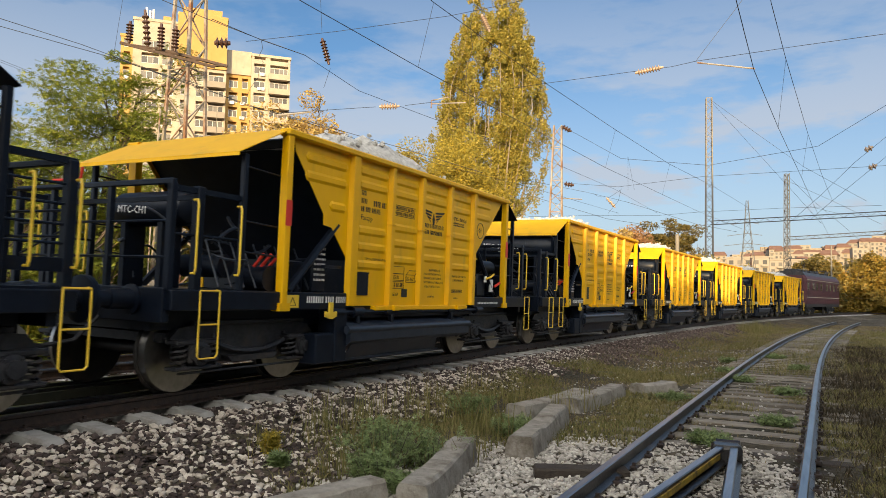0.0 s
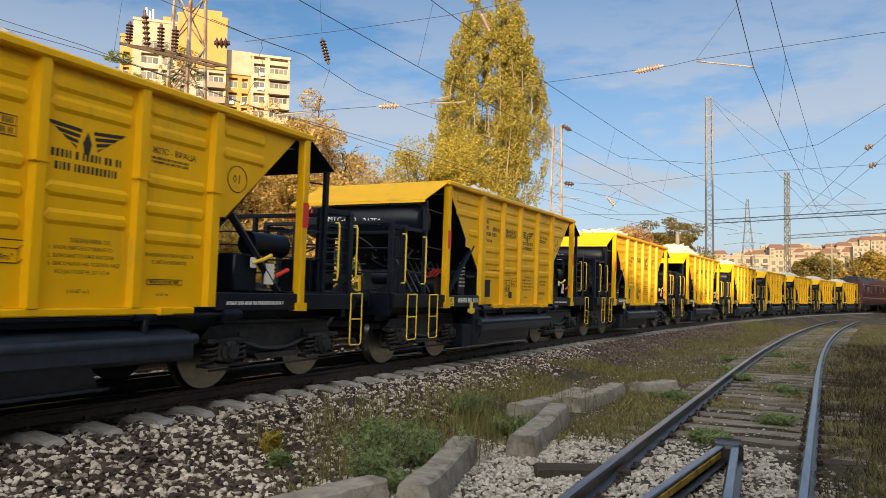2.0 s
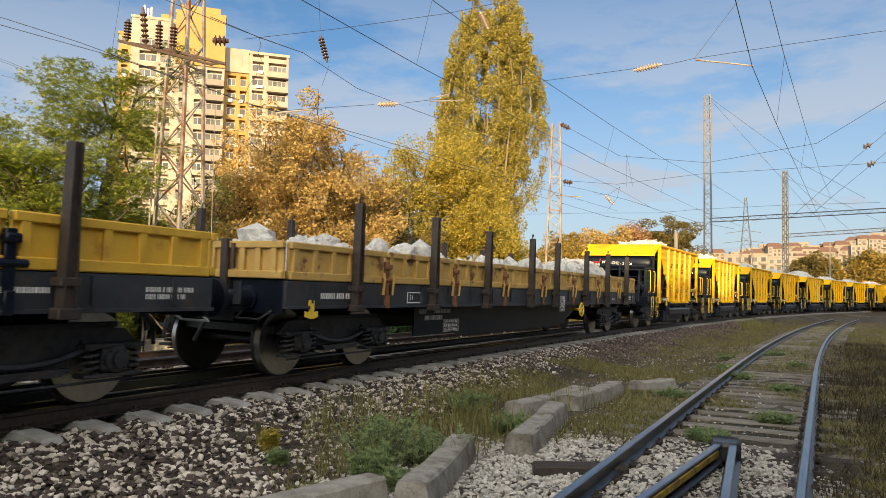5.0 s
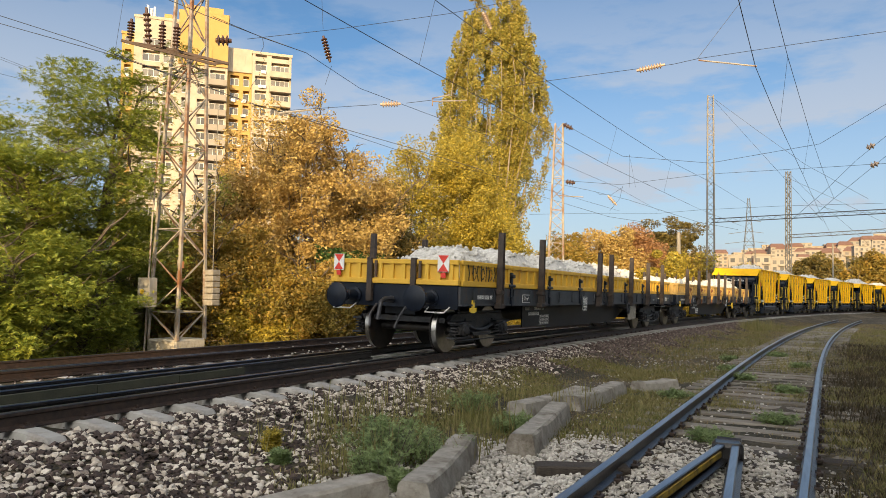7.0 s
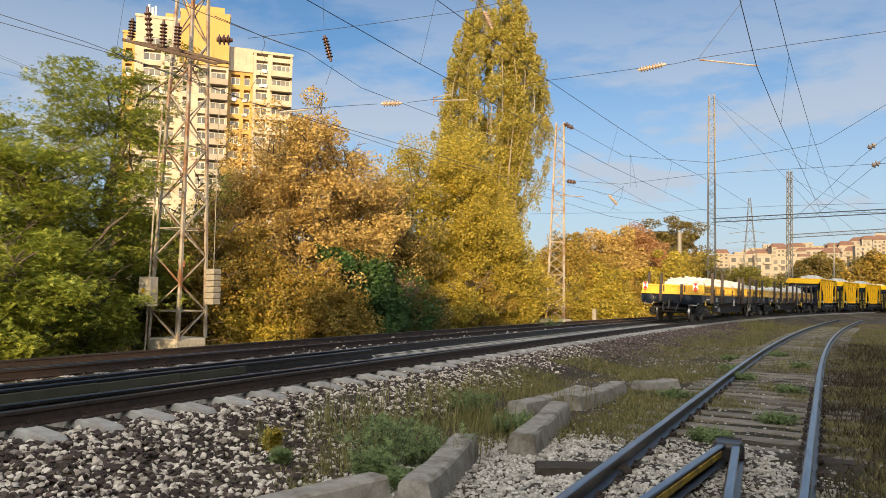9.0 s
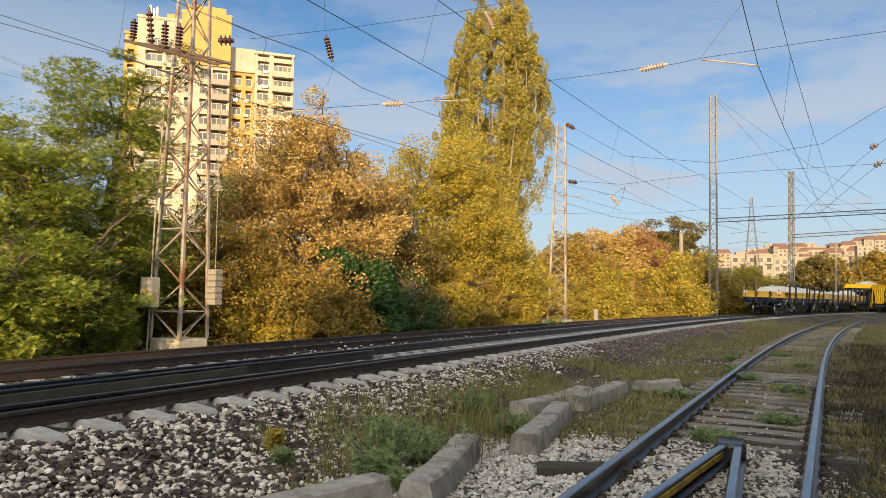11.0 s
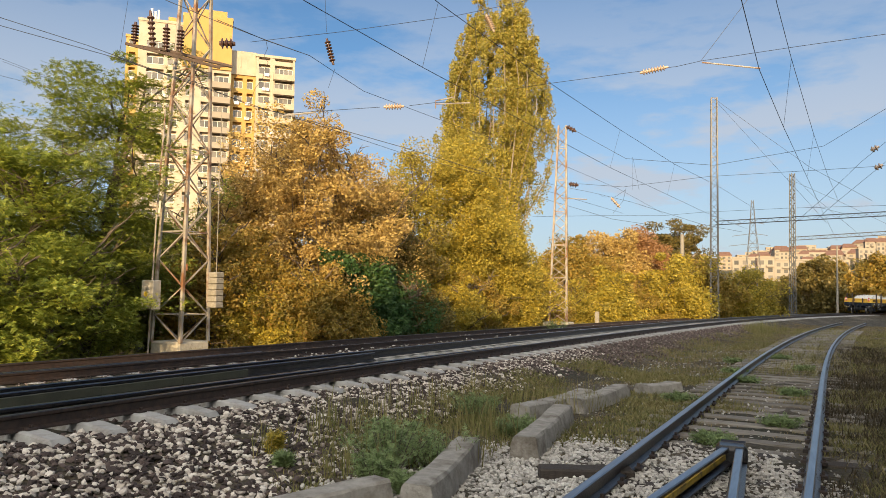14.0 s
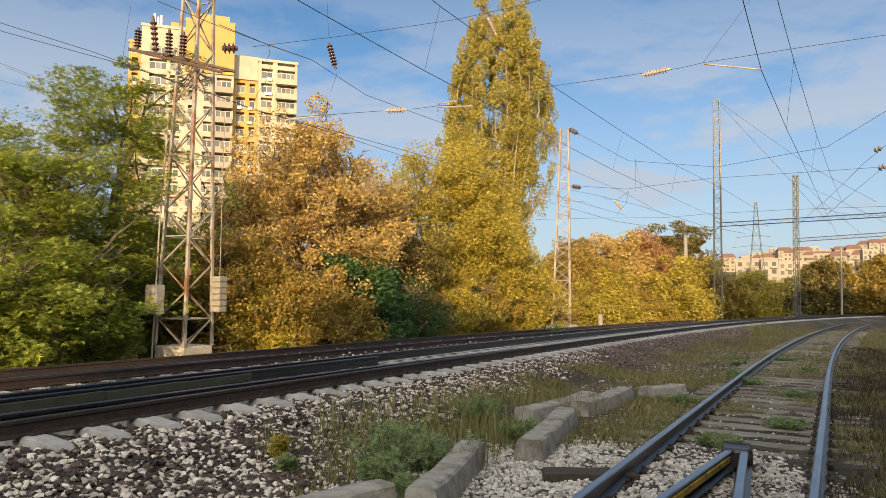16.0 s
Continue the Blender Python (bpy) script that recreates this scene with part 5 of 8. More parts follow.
def small_house(x, y, z, w, d, floors, mat, turn, roofed, cols, label, seed):
    t = tagged(empty("apartment_house", pose(x, y, z, 0, 0, turn)), label, "apartment building", group="far houses on the hillside")
    h = floors * 2.9 + 0.6
    s = Shape()
    s.box(-w / 2, w / 2, 0, d, -6, h)
    part("wall", s, M[mat], t)
    s = Shape()
    if roofed:
        s.plate([(-w / 2 - 0.5, -0.6, h), (w / 2 + 0.5, -0.6, h), (w / 2 - 1.5, d / 2, h + 3.2), (-w / 2 + 1.5, d / 2, h + 3.2)], (0, 0, 0.25))
        s.plate([(-w / 2 - 0.5, d + 0.6, h), (w / 2 + 0.5, d + 0.6, h), (w / 2 - 1.5, d / 2, h + 3.2), (-w / 2 + 1.5, d / 2, h + 3.2)], (0, 0, 0.25))
        for e in (-1, 1):
            s.plate([(e * (w / 2 + 0.5), -0.6, h), (e * (w / 2 + 0.5), d + 0.6, h), (e * (w / 2 - 1.5), d / 2, h + 3.2)], (0, 0, 0.25))
        part("roof", s, M["roof"], t)
    else:
        s.box(-w / 2 - 0.2, w / 2 + 0.2, -0.2, d + 0.2, h, h + 0.5)
        part("roof", s, M["pale_render"], t)
    for f in range(floors):
        for c in range(cols):
            u = -w / 2 + w * (c + 0.5) / cols
            ww = w / cols * 0.52
            s = Shape()
            s.box(u - ww / 2, u + ww / 2, -0.03, 0.02, f * 2.9 + 0.95, f * 2.9 + 2.55)
            p = part("window", s, M["glass"], t)
            if (c + f + seed) % 3 == 0:
                s = Shape()
                s.box(u - ww * 0.75, u + ww * 0.75, -1.2, -0.04, f * 2.9 + 0.05, f * 2.9 + 0.9)
                part("balcony", s, M["pale_render"], t)


def hill(b, d):
    """Height of the far hillside at a bearing and a distance."""
    rise = 0.60 + 0.20 * min(1, max(0, (4 - b) / 9)) + 0.05 * math.sin(b * 0.9)
    return -3 + 67 * max(0, d - 245) / 570 * rise


def build_town():
    n = 60
    vs, fs = [], []
    for j in range(14):
        for i in range(n + 1):
            b, d = 24 - 60 * i / n, 230 + j * 45
            h = hill(b, d) + 1.2 * noise.noise(Vector((i * 0.4, j * 0.6, 0)))
            vs.append((-math.sin(radians(b)) * d, math.cos(radians(b)) * d, h))
    for j in range(13):
        for i in range(n):
            q = j * (n + 1) + i
            fs.append((q, q + 1, q + n + 2, q + n + 1))
    tagged(part("hillside", Shape().add(vs, fs), M["hill"], smooth=True), "wooded far hillside", "hill", kind="structure")
    rng = random.Random(21)
    lab = "pale modern block of flats with dark windows, far off"
    def put(bear, dist, z, w, floors, mat, roofed, cols, label, seed, turn=12):
        x, y = at(bear, dist)
        small_house(x, y, z, w, 12, floors, mat, bear + rng.uniform(-turn, turn), roofed, cols, label, seed)
    put(3.3, 300, 1.0, 15, 5, "pale_render", False, 5, lab, 1, 3)
    put(0.4, 340, 7.6, 23, 3, "pale_render", False, 8, lab, 2, 3)
    mats = ("pink_render", "pale_render", "pink_render", "pale_render")
    for k in range(64):
        b = 8.0 - k * 0.27 + rng.uniform(-0.12, 0.12)
        d = 645 + 34 * (k * 7 % 5) + rng.uniform(-8, 8)
        if b > 3.6 and k % 2:
            continue
        put(b, d, hill(b, d) + 0.4, rng.uniform(9, 16), 2 + (k % 3 == 1) + (k % 7 == 3), mats[k % 4], k % 5 in (0, 3), 3, "sunlit house with a red roof on the far hill" if k % 5 in (0, 3) else "sunlit flat-roofed house on the far hill", k)
    for k in range(20):
        b, d = 1.6 - k * 0.5, 480 + 38 * (k * 3 % 4)
        put(b, d, hill(b, d) + 0.3, rng.uniform(7, 12), 2 + k % 2, mats[k % 4], k % 3 == 1, 3, "small sunlit house on the slope of the far hill", k + 100)


tower_block()
build_town()


# ---- unseen blocks added behind the camera to shade the tracks ----
def rear_block(x0, x1, y, h, label):
    t = tagged(empty("apartment_block", pose(x0, y, -1.0)), label, "apartment building")
    s = Shape().box(0, x1 - x0, -10, 0, 0, h)
    part("wall", s, M["pale_render"], t)
    s = Shape().box(-0.3, x1 - x0 + 0.3, -10.3, 0.3, h, h + 0.5)
    part("roof", s, M["weight"], t)
    for f in range(int(h / 2.9)):
        for c in range(int((x1 - x0) / 4)):
            s = Shape().box(c * 4 + 1.2, c * 4 + 2.9, -0.02, 0.03, f * 2.9 + 1.0, f * 2.9 + 2.4)
            part("window", s, M["glass"], t)


rear_block(SHADE[0], SHADE[1], -60, SHADE[2], "unseen pale block of flats added to shade the tracks")
rear_block(SHADE[1] + 0.02, SHADE[1] + 46, -60, SHADE[3], "taller unseen block of flats added to shade the line further on")


# ---- stones, blocks, grass and weeds beside the line ----
_ICO_V = np.array([(0, 0, -1), (0.72, -0.53, -0.45), (-0.28, -0.85, -0.45), (-0.89, 0, -0.45), (-0.28, 0.85, -0.45), (0.72, 0.53, -0.45), (0.28, -0.85, 0.45), (-0.72, -0.53, 0.45), (-0.72, 0.53, 0.45), (0.28, 0.85, 0.45), (0.89, 0, 0.45), (0, 0, 1)])
_ICO_F = np.array([(0, 1, 2), (1, 0, 5), (0, 2, 3), (0, 3, 4), (0, 4, 5), (1, 5, 10), (2, 1, 6), (3, 2, 7), (4, 3, 8), (5, 4, 9), (1, 10, 6), (2, 6, 7), (3, 7, 8), (4, 8, 9), (5, 9, 10), (6, 10, 11), (7, 6, 11), (8, 7, 11), (9, 8, 11), (10, 9, 11)])


_OCT_V = np.array([(0, 0, -1), (1, 0, 0), (0, 1, 0), (-1, 0, 0), (0, -1, 0), (0, 0, 1)])
_OCT_F = np.array([(0, 2, 1), (0, 3, 2), (0, 4, 3), (0, 1, 4), (5, 1, 2), (5, 2, 3), (5, 3, 4), (5, 4, 1)])


def stones(name, label, x, y, size, mat, seed, lift=0.3, far=False):
    """Broken stones lying on the ground at x, y; size: arrays of their half widths."""
    rng = np.random.RandomState(seed)
    n = len(x)
    base_v, base_f = (_OCT_V, _OCT_F) if far else (_ICO_V, _ICO_F)
    v = base_v[None] * rng.uniform(0.5, 1.3, (n, len(base_v), 1)) * (size[:, None, None] * rng.uniform(0.65, 1.25, (n, 1, 3)))
    q = rng.randn(n, 4)
    q /= np.linalg.norm(q, axis=1)[:, None]
    a, b, c, d = q.T
    r = np.stack([1 - 2 * (c * c + d * d), 2 * (b * c - a * d), 2 * (b * d + a * c), 2 * (b * c + a * d), 1 - 2 * (b * b + d * d), 2 * (c * d - a * b), 2 * (b * d - a * c), 2 * (c * d + a * b), 1 - 2 * (b * b + c * c)], -1).reshape(n, 3, 3)
    v = np.einsum("nij,nkj->nki", r, v)
    v[..., 2] *= 0.75
    z = ground_z(x, y) + size * lift * rng.uniform(-0.6, 1.4, n)
    v += np.stack([x, y, z], -1)[:, None]
    f = (base_f[None] + np.arange(n)[:, None, None] * len(base_v)).reshape(-1, 3)
    o = new(name, arrays(name, v.reshape(-1, 3), f, mat))
    return tagged(o, label, "stones", kind="stuff")


def scatter(s0, s1, o0, o1, n, seed):
    rng = np.random.RandomState(seed)
    s, o = rng.uniform(s0, s1, n), rng.uniform(o0, o1, n)
    x, y, _ = line(s, o)
    return x, y, s, o, rng


def build_stones():
    # mixed ballast on the shoulder of the main line
    x, y, s, o, rng = scatter(1.0, 19.0, 0.95, 4.4, 34000, 71)
    edge = np.interp(s, [1, 4.6, 6.2, 10, 14, 19], [4.4, 3.7, 2.75, 2.35, 2.1, 1.9]) + 0.25 * np.sin(s * 2.3) + rng.randn(len(s)) * 0.18
    tie = np.abs((s + 9 + 0.3) % 0.6 - 0.3)
    k = (o < edge) & ~((tie < 0.15) & (o < 1.36))
    stones("ballast", "mixed dark and pale ballast stones beside the rail", x[k], y[k], rng.uniform(0.018, 0.043, k.sum()), M["stone"], 72)
    # finer purple-brown ballast further along
    x, y, s, o, rng = scatter(12.0, 46.0, 1.0, 3.6, 15000, 73)
    k = o < np.interp(s, [12, 15, 25, 46], [1.6, 2.6, 2.7, 2.4]) + rng.randn(len(s)) * 0.2
    stones("ballast", "purple-brown ballast stones on the bank", x[k], y[k], rng.uniform(0.025, 0.05, k.sum()), M["stone_far"], 74, far=True)
    # between and behind the lines
    x, y, s, o, rng = scatter(-2.0, 40.0, -6.6, 0.9, 12000, 75)
    stones("ballast", "dark ballast stones between the lines", x, y, rng.uniform(0.02, 0.042, len(x)), M["stone_far"], 76, 0.1, far=True)
    x, y, s, o, rng = scatter(6.0, 30.0, -3.1, -2.2, 1500, 77)
    stones("ballast", "pale stones between the lines", x, y, rng.uniform(0.02, 0.045, len(x)), M["gravel"], 78, 0.6, far=True)
    x, y, s, o, rng = scatter(9.0, 62.0, -7.0, 0.7, 7000, 85)
    k = rng.uniform(0, 1, len(s)) < np.interp(s, [9, 16, 62], [0.2, 0.9, 1.0])
    stones("ballast", "pale stones strewn over the sleepers of both lines", x[k], y[k], rng.uniform(0.022, 0.05, k.sum()), M["gravel"], 86, 1.2, far=True)
    # white gravel by the siding
    x, y, s, o, rng = scatter(2.0, 12.5, 3.2, 7.9, 46000, 79)
    d = np.minimum(np.hypot((o - 4.9) / 1.35, (s - 5.6) / 2.6), np.hypot((o - 6.2) / 1.3, (s - 5.6) / 2.7)) + rng.randn(len(s)) * 0.12
    k = d < 1.0
    stones("gravel", "pale crushed gravel by the siding", x[k], y[k], rng.uniform(0.013, 0.030, k.sum()), M["gravel"], 80, 0.5)
    x, y, s, o, rng = scatter(4.0, 24.0, 7.5, 11.0, 1300, 81)
    stones("gravel", "scattered pale gravel beyond the siding", x, y, rng.uniform(0.012, 0.032, len(x)), M["gravel"], 82, 0.3, far=True)
    x, y, s, o, rng = scatter(9.0, 30.0, 3.0, 7.4, 2600, 83)
    stones("gravel", "scattered pale gravel in the grass", x, y, rng.uniform(0.012, 0.03, len(x)), M["gravel"], 84, 0.3, far=True)


def block(x0, y0, x1, y1, w, h, z, seed, top=0.78):
    """A broken concrete sleeper lying on the ground, rough and chamfered."""
    rng = random.Random(seed)
    d = Vector((x1 - x0, y1 - y0, 0))
    n = 9
    side = Vector((d.y, -d.x, 0)).normalized()
    vs, fs = [], []
    for i in range(n + 1):
        t = i / n
        p = Vector((x0, y0, z)) + d * t
        e = 0.97 if i in (0, n) else 1.0
        j = lambda a: rng.uniform(-a, a)
        dip = -0.03 * math.sin(math.pi * t)
        for u, v in ((-0.5, -0.1), (-0.5 * (1 + top) / 2, 0.55 * e), (-0.5 * top, 0.93 * e), (-0.5 * top + 0.08, e), (0.5 * top - 0.08, e), (0.5 * top, 0.93 * e), (0.5 * (1 + top) / 2, 0.55 * e), (0.5, -0.1)):
            vs.append(p + side * (u * w * (0.97 + j(0.03))) + Vector((j(0.008), j(0.008), h * v + dip + j(0.006))))
    for i in range(n):
        for k in range(8):
            fs.append((i * 8 + k, i * 8 + (k + 1) % 8, i * 8 + 8 + (k + 1) % 8, i * 8 + 8 + k))
    fs += [tuple(range(8)), tuple(range(n * 8, n * 8 + 8))]
    o = part("concrete_block", Shape().add(vs, fs), M["block"])
    tagged(o, "old broken concrete sleeper lying in the gravel", "concrete block", group="discarded concrete sleepers")


def grass_patch(name, label, x, y, height, per, mat, seed, spread=0.10, lean=0.5):
    """Tufts of thin blades at x, y."""
    rng = np.random.RandomState(seed)
    n = len(x) * per
    k = np.repeat(np.arange(len(x)), per)
    bx, by = x[k] + rng.randn(n) * spread, y[k] + rng.randn(n) * spread
    bz = ground_z(bx, by) - 0.01
    h = height[k] * rng.uniform(0.4, 1.25, n)
    a = rng.uniform(0, 6.28, n)
    l = rng.uniform(0.05, lean, n) * h
    dx, dy = np.cos(a), np.sin(a)
    w = rng.uniform(0.003, 0.007, n)
    p0 = np.stack([bx - dy * w, by + dx * w, bz], -1)
    p1 = np.stack([bx + dy * w, by - dx * w, bz], -1)
    m0 = np.stack([bx + dx * l * 0.4 - dy * w * 0.7, by + dy * l * 0.4 + dx * w * 0.7, bz + h * 0.6], -1)
    m1 = np.stack([bx + dx * l * 0.4 + dy * w * 0.7, by + dy * l * 0.4 - dx * w * 0.7, bz + h * 0.6], -1)
    tp = np.stack([bx + dx * l, by + dy * l, bz + h], -1)
    v = np.stack([p0, p1, m1, m0, tp], 1).reshape(-1, 3)
    i = np.arange(n)[:, None] * 5
    f = np.concatenate([i + np.array([0, 1, 2]), i + np.array([0, 2, 3]), i + np.array([3, 2, 4])], 0)
    o = new(name, arrays(name, v, f, mat))
    return tagged(o, label, "grass", kind="stuff")


def build_grass():
    def keep(x, y, s, o, rng):
        c = noise_field(x, y)
        sx, _, _ = side_line(s)
        d = abs(x - sx)
        onrail = (abs(d - GAUGE / 2) < 0.10) | ((d < 0.8) & (s < 16) & (c < 0.35))
        gravel = np.minimum(np.hypot((o - 4.9) / 1.3, (s - 5.6) / 2.5), np.hypot((o - 6.2) / 1.2, (s - 5.6) / 2.6)) < 0.95
        return (c > -0.12) & ~onrail & ~gravel & (o > np.interp(s, [1, 4.6, 6.2, 10, 14, 20, 46], [4.2, 3.6, 2.5, 2.1, 1.9, 2.4, 2.2]))
    x, y, s, o, rng = scatter(3.5, 17.0, 2.0, 11.0, 3800, 91)
    k = keep(x, y, s, o, rng)
    grass_patch("dry_grass", "dry yellow-green grass tufts between the lines", x[k], y[k], rng.uniform(0.03, 0.105, k.sum()), 48, M["grass"], 92, 0.14, 1.9)
    x, y, s, o, rng = scatter(15.0, 50.0, 2.0, 12.0, 4200, 93)
    k = keep(x, y, s, o, rng)
    grass_patch("dry_grass", "dry straw-coloured grass along the siding", x[k], y[k], rng.uniform(0.06, 0.18, k.sum()), 20, M["grass"], 94, 0.2, 1.2)
    x, y, s, o, rng = scatter(3.5, 30.0, 7.3, 11.5, 2000, 101)
    sx, _, _ = side_line(s)
    k = x - sx > 0.92
    grass_patch("dead_weeds", "dark brown dead weeds and leaf litter beside the siding", x[k], y[k], rng.uniform(0.03, 0.16, k.sum()), 40, M["litter"], 102, 0.13, 2.2)
    # matted straw over the bare earth
    x, y, s, o, rng = scatter(4.5, 19.0, 2.2, 10.5, 2600, 103)
    k = keep(x, y, s, o, rng) | (rng.uniform(0, 1, len(s)) < 0.12)
    grass_patch("straw_mat", "matted dry straw on the earth between the lines", x[k], y[k], rng.uniform(0.015, 0.05, k.sum()), 36, M["straw"], 104, 0.2, 3.2)
    x, y, s, o, rng = scatter(18.0, 60.0, 2.4, 12.0, 4200, 105)
    grass_patch("straw_mat", "matted dry straw along the siding", x, y, rng.uniform(0.03, 0.09, len(x)), 20, M["straw"], 106, 0.32, 2.6)
    # tall seed stalks round the blocks
    x, y, s, o, rng = scatter(5.4, 11.0, 2.2, 4.2, 95, 95)
    grass_patch("tall_grass", "tall dry grass stalks round the concrete blocks", x, y, rng.uniform(0.25, 0.5, len(x)), 14, M["grass"], 96, 0.10, 0.6)
    x, y, s, o, rng = scatter(40.0, 47.0, 2.2, 3.6, 60, 97)
    grass_patch("tall_grass", "sunlit tall grass beside the line", x, y, rng.uniform(0.3, 0.6, len(x)), 18, M["grass"], 98, 0.12, 0.35)
    # along the foot of the trees
    x, y, s, o, rng = scatter(2.0, 50.0, -9.6, -7.2, 900, 99)
    grass_patch("verge_grass", "rough grass at the foot of the trees", x, y, rng.uniform(0.12, 0.4, len(x)), 16, M["grass"], 100, 0.16)


def noise_field(x, y):
    return np.array([noise.noise(Vector((a * 0.8, b * 0.55, 0.3))) for a, b in zip(x, y)])


def weed(x, y, h, w, seed, label="bushy green weed growing in the ballast", mat="weed", per=46, leaf=0.05):
    rng = np.random.RandomState(seed)
    t = tagged(empty("weed_plant", pose(x, y, float(ground_z(x, y)) - 0.02)), label, "plant")
    sh = Shape()
    cl, rad = [], []
    for i in range(46):
        a, r = rng.uniform(0, 6.28), w * 0.5 * rng.uniform(0.1, 1.0)
        hh = h * rng.uniform(0.5, 1.0)
        p = [Vector((math.cos(a) * r * 0.3, math.sin(a) * r * 0.3, 0)), Vector((math.cos(a) * r * 0.7, math.sin(a) * r * 0.7, hh * 0.55)), Vector((math.cos(a) * r, math.sin(a) * r, hh))]
        sh.tube(p, [0.006, 0.004, 0.002], 4)
        for u in (0.25, 0.45, 0.65, 0.85, 1.0):
            q = p[0].lerp(p[1], u * 2) if u < 0.5 else p[1].lerp(p[2], u * 2 - 1)
            cl.append((q.x, q.y, q.z))
            rad.append(0.055 * (1.3 - 0.5 * u))
    tagged(part("stalk_cluster", sh, M["bark"], t), kind="stuff")
    part("foliage", leaf_cloud("foliage", np.array(cl), np.array(rad), max(4, per // 7), leaf * 0.5, M[mat], rng, 1.0, upright=0.4, spray=5), M[mat], t)


build_stones()
block(-3.75, 3.0, -2.98, 4.88, 0.30, 0.26, -0.58, 1)
block(-2.60, 4.75, -3.02, 6.55, 0.32, 0.30, -0.60, 2)
block(-2.56, 6.95, -2.88, 9.25, 0.33, 0.28, -0.60, 3)
block(-3.42, 9.1, -3.12, 11.2, 0.36, 0.24, -0.60, 4)
block(-3.0, 10.2, -2.80, 12.3, 0.36, 0.24, -0.62, 5)
block(-2.55, 12.8, -2.12, 13.6, 0.40, 0.24, -0.66, 6)
build_grass()
tagged(part("timber", Shape().box(-0.42, 0.42, -0.11, 0.11, -0.08, 0.07, m=pose(-1.78, 6.42, -0.50, 0, 0, 24), cut=0.015), M["wood"]), "dark end of an old timber under the rail", "timber")
for _k, (_x, _y, _h, _w) in enumerate(((-3.62, 6.05, 0.46, 1.25), (-3.2, 6.2, 0.34, 0.9), (-3.95, 6.6, 0.34, 0.7), (-3.35, 5.45, 0.30, 0.5), (-3.0, 5.3, 0.16, 0.3), (-3.1, 8.1, 0.25, 0.6), (-4.1, 9.2, 0.3, 0.8))):
    weed(_x, _y, _h, _w, 110 + _k)
weed(-4.62, 5.55, 0.20, 0.13, 120, "small yellow-green seedling in the ballast", "leaf_yellow", 30, 0.06)
weed(-4.35, 5.35, 0.13, 0.12, 121, "small green seedling in the ballast", per=30, leaf=0.06)
for _k in range(9):
    weed(-0.9 + 0.9 * math.sin(_k * 2.4), 8.5 + _k * 1.7, 0.13, 0.55, 130 + _k, "low green weed between the siding rails")
weed(-10.4, 32.0, 0.5, 1.6, 140, "leafy weeds beside the far rail")


# ---- the train: y along the line (forwards), x to the right, z above the rail ----
def side_text(body, size, x, y, z, mat, parent, name="lettering"):
    """Letters on the side that faces right."""
    me = word_mesh(body, size, mat)
    return part(name, me, mat, parent, m=Matrix(((0, 0, 1, x), (1, 0, 0, y), (0, 1, 0, z), (0, 0, 0, 1))))


def bars(rows, x, mat, parent, name="lettering"):
    """Writing too small to read, as plain bars: rows of y0, y1, z, height."""
    sh = Shape()
    rng = random.Random(4)
    for y0, y1, z, h in rows:
        y = y0
        while y < y1 - 0.005:
            w = min(h * rng.uniform(0.20, 0.42), y1 - y)
            sh.box(x, x + 0.0015, y, y + w, z, z + h)
            y += w + h * (0.24 if rng.random() < 0.82 else 0.6)
    return part(name, sh, mat, parent)


def wheelset_mesh():
    sh = Shape()
    for sx in (-1, 1):
        prof = [(sx * 0.685, 0.10), (sx * 0.685, 0.40), (sx * 0.682, 0.470), (sx * 0.700, 0.490), (sx * 0.715, 0.478), (sx * 0.722, 0.455)]
        sh.lathe(prof, "x", n=40, mat=0)
        sh.lathe([(sx * 0.722, 0.456), (sx * 0.82, 0.449), (sx * 0.822, 0.425)], "x", n=40, mat=1)
        sh.lathe([(sx * 0.821, 0.426), (sx * 0.815, 0.40), (sx * 0.775, 0.37), (sx * 0.765, 0.20), (sx * 0.80, 0.14), (sx * 0.845, 0.10), (sx * 0.845, 0.07)], "x", n=40, mat=0)
    sh.tube([(-1.02, 0, 0), (1.02, 0, 0)], 0.075, 12)
    for k in range(4):
        a = k * math.pi / 2 + 0.4
        sh.box(0.768, 0.776, -0.02, 0.02, 0.24, 0.30, m=Matrix.Rotation(a, 4, "X"))
    return sh.mesh("wheelset", M["wheel"], M["tread"], smooth=True)


WHEELSET = wheelset_mesh()


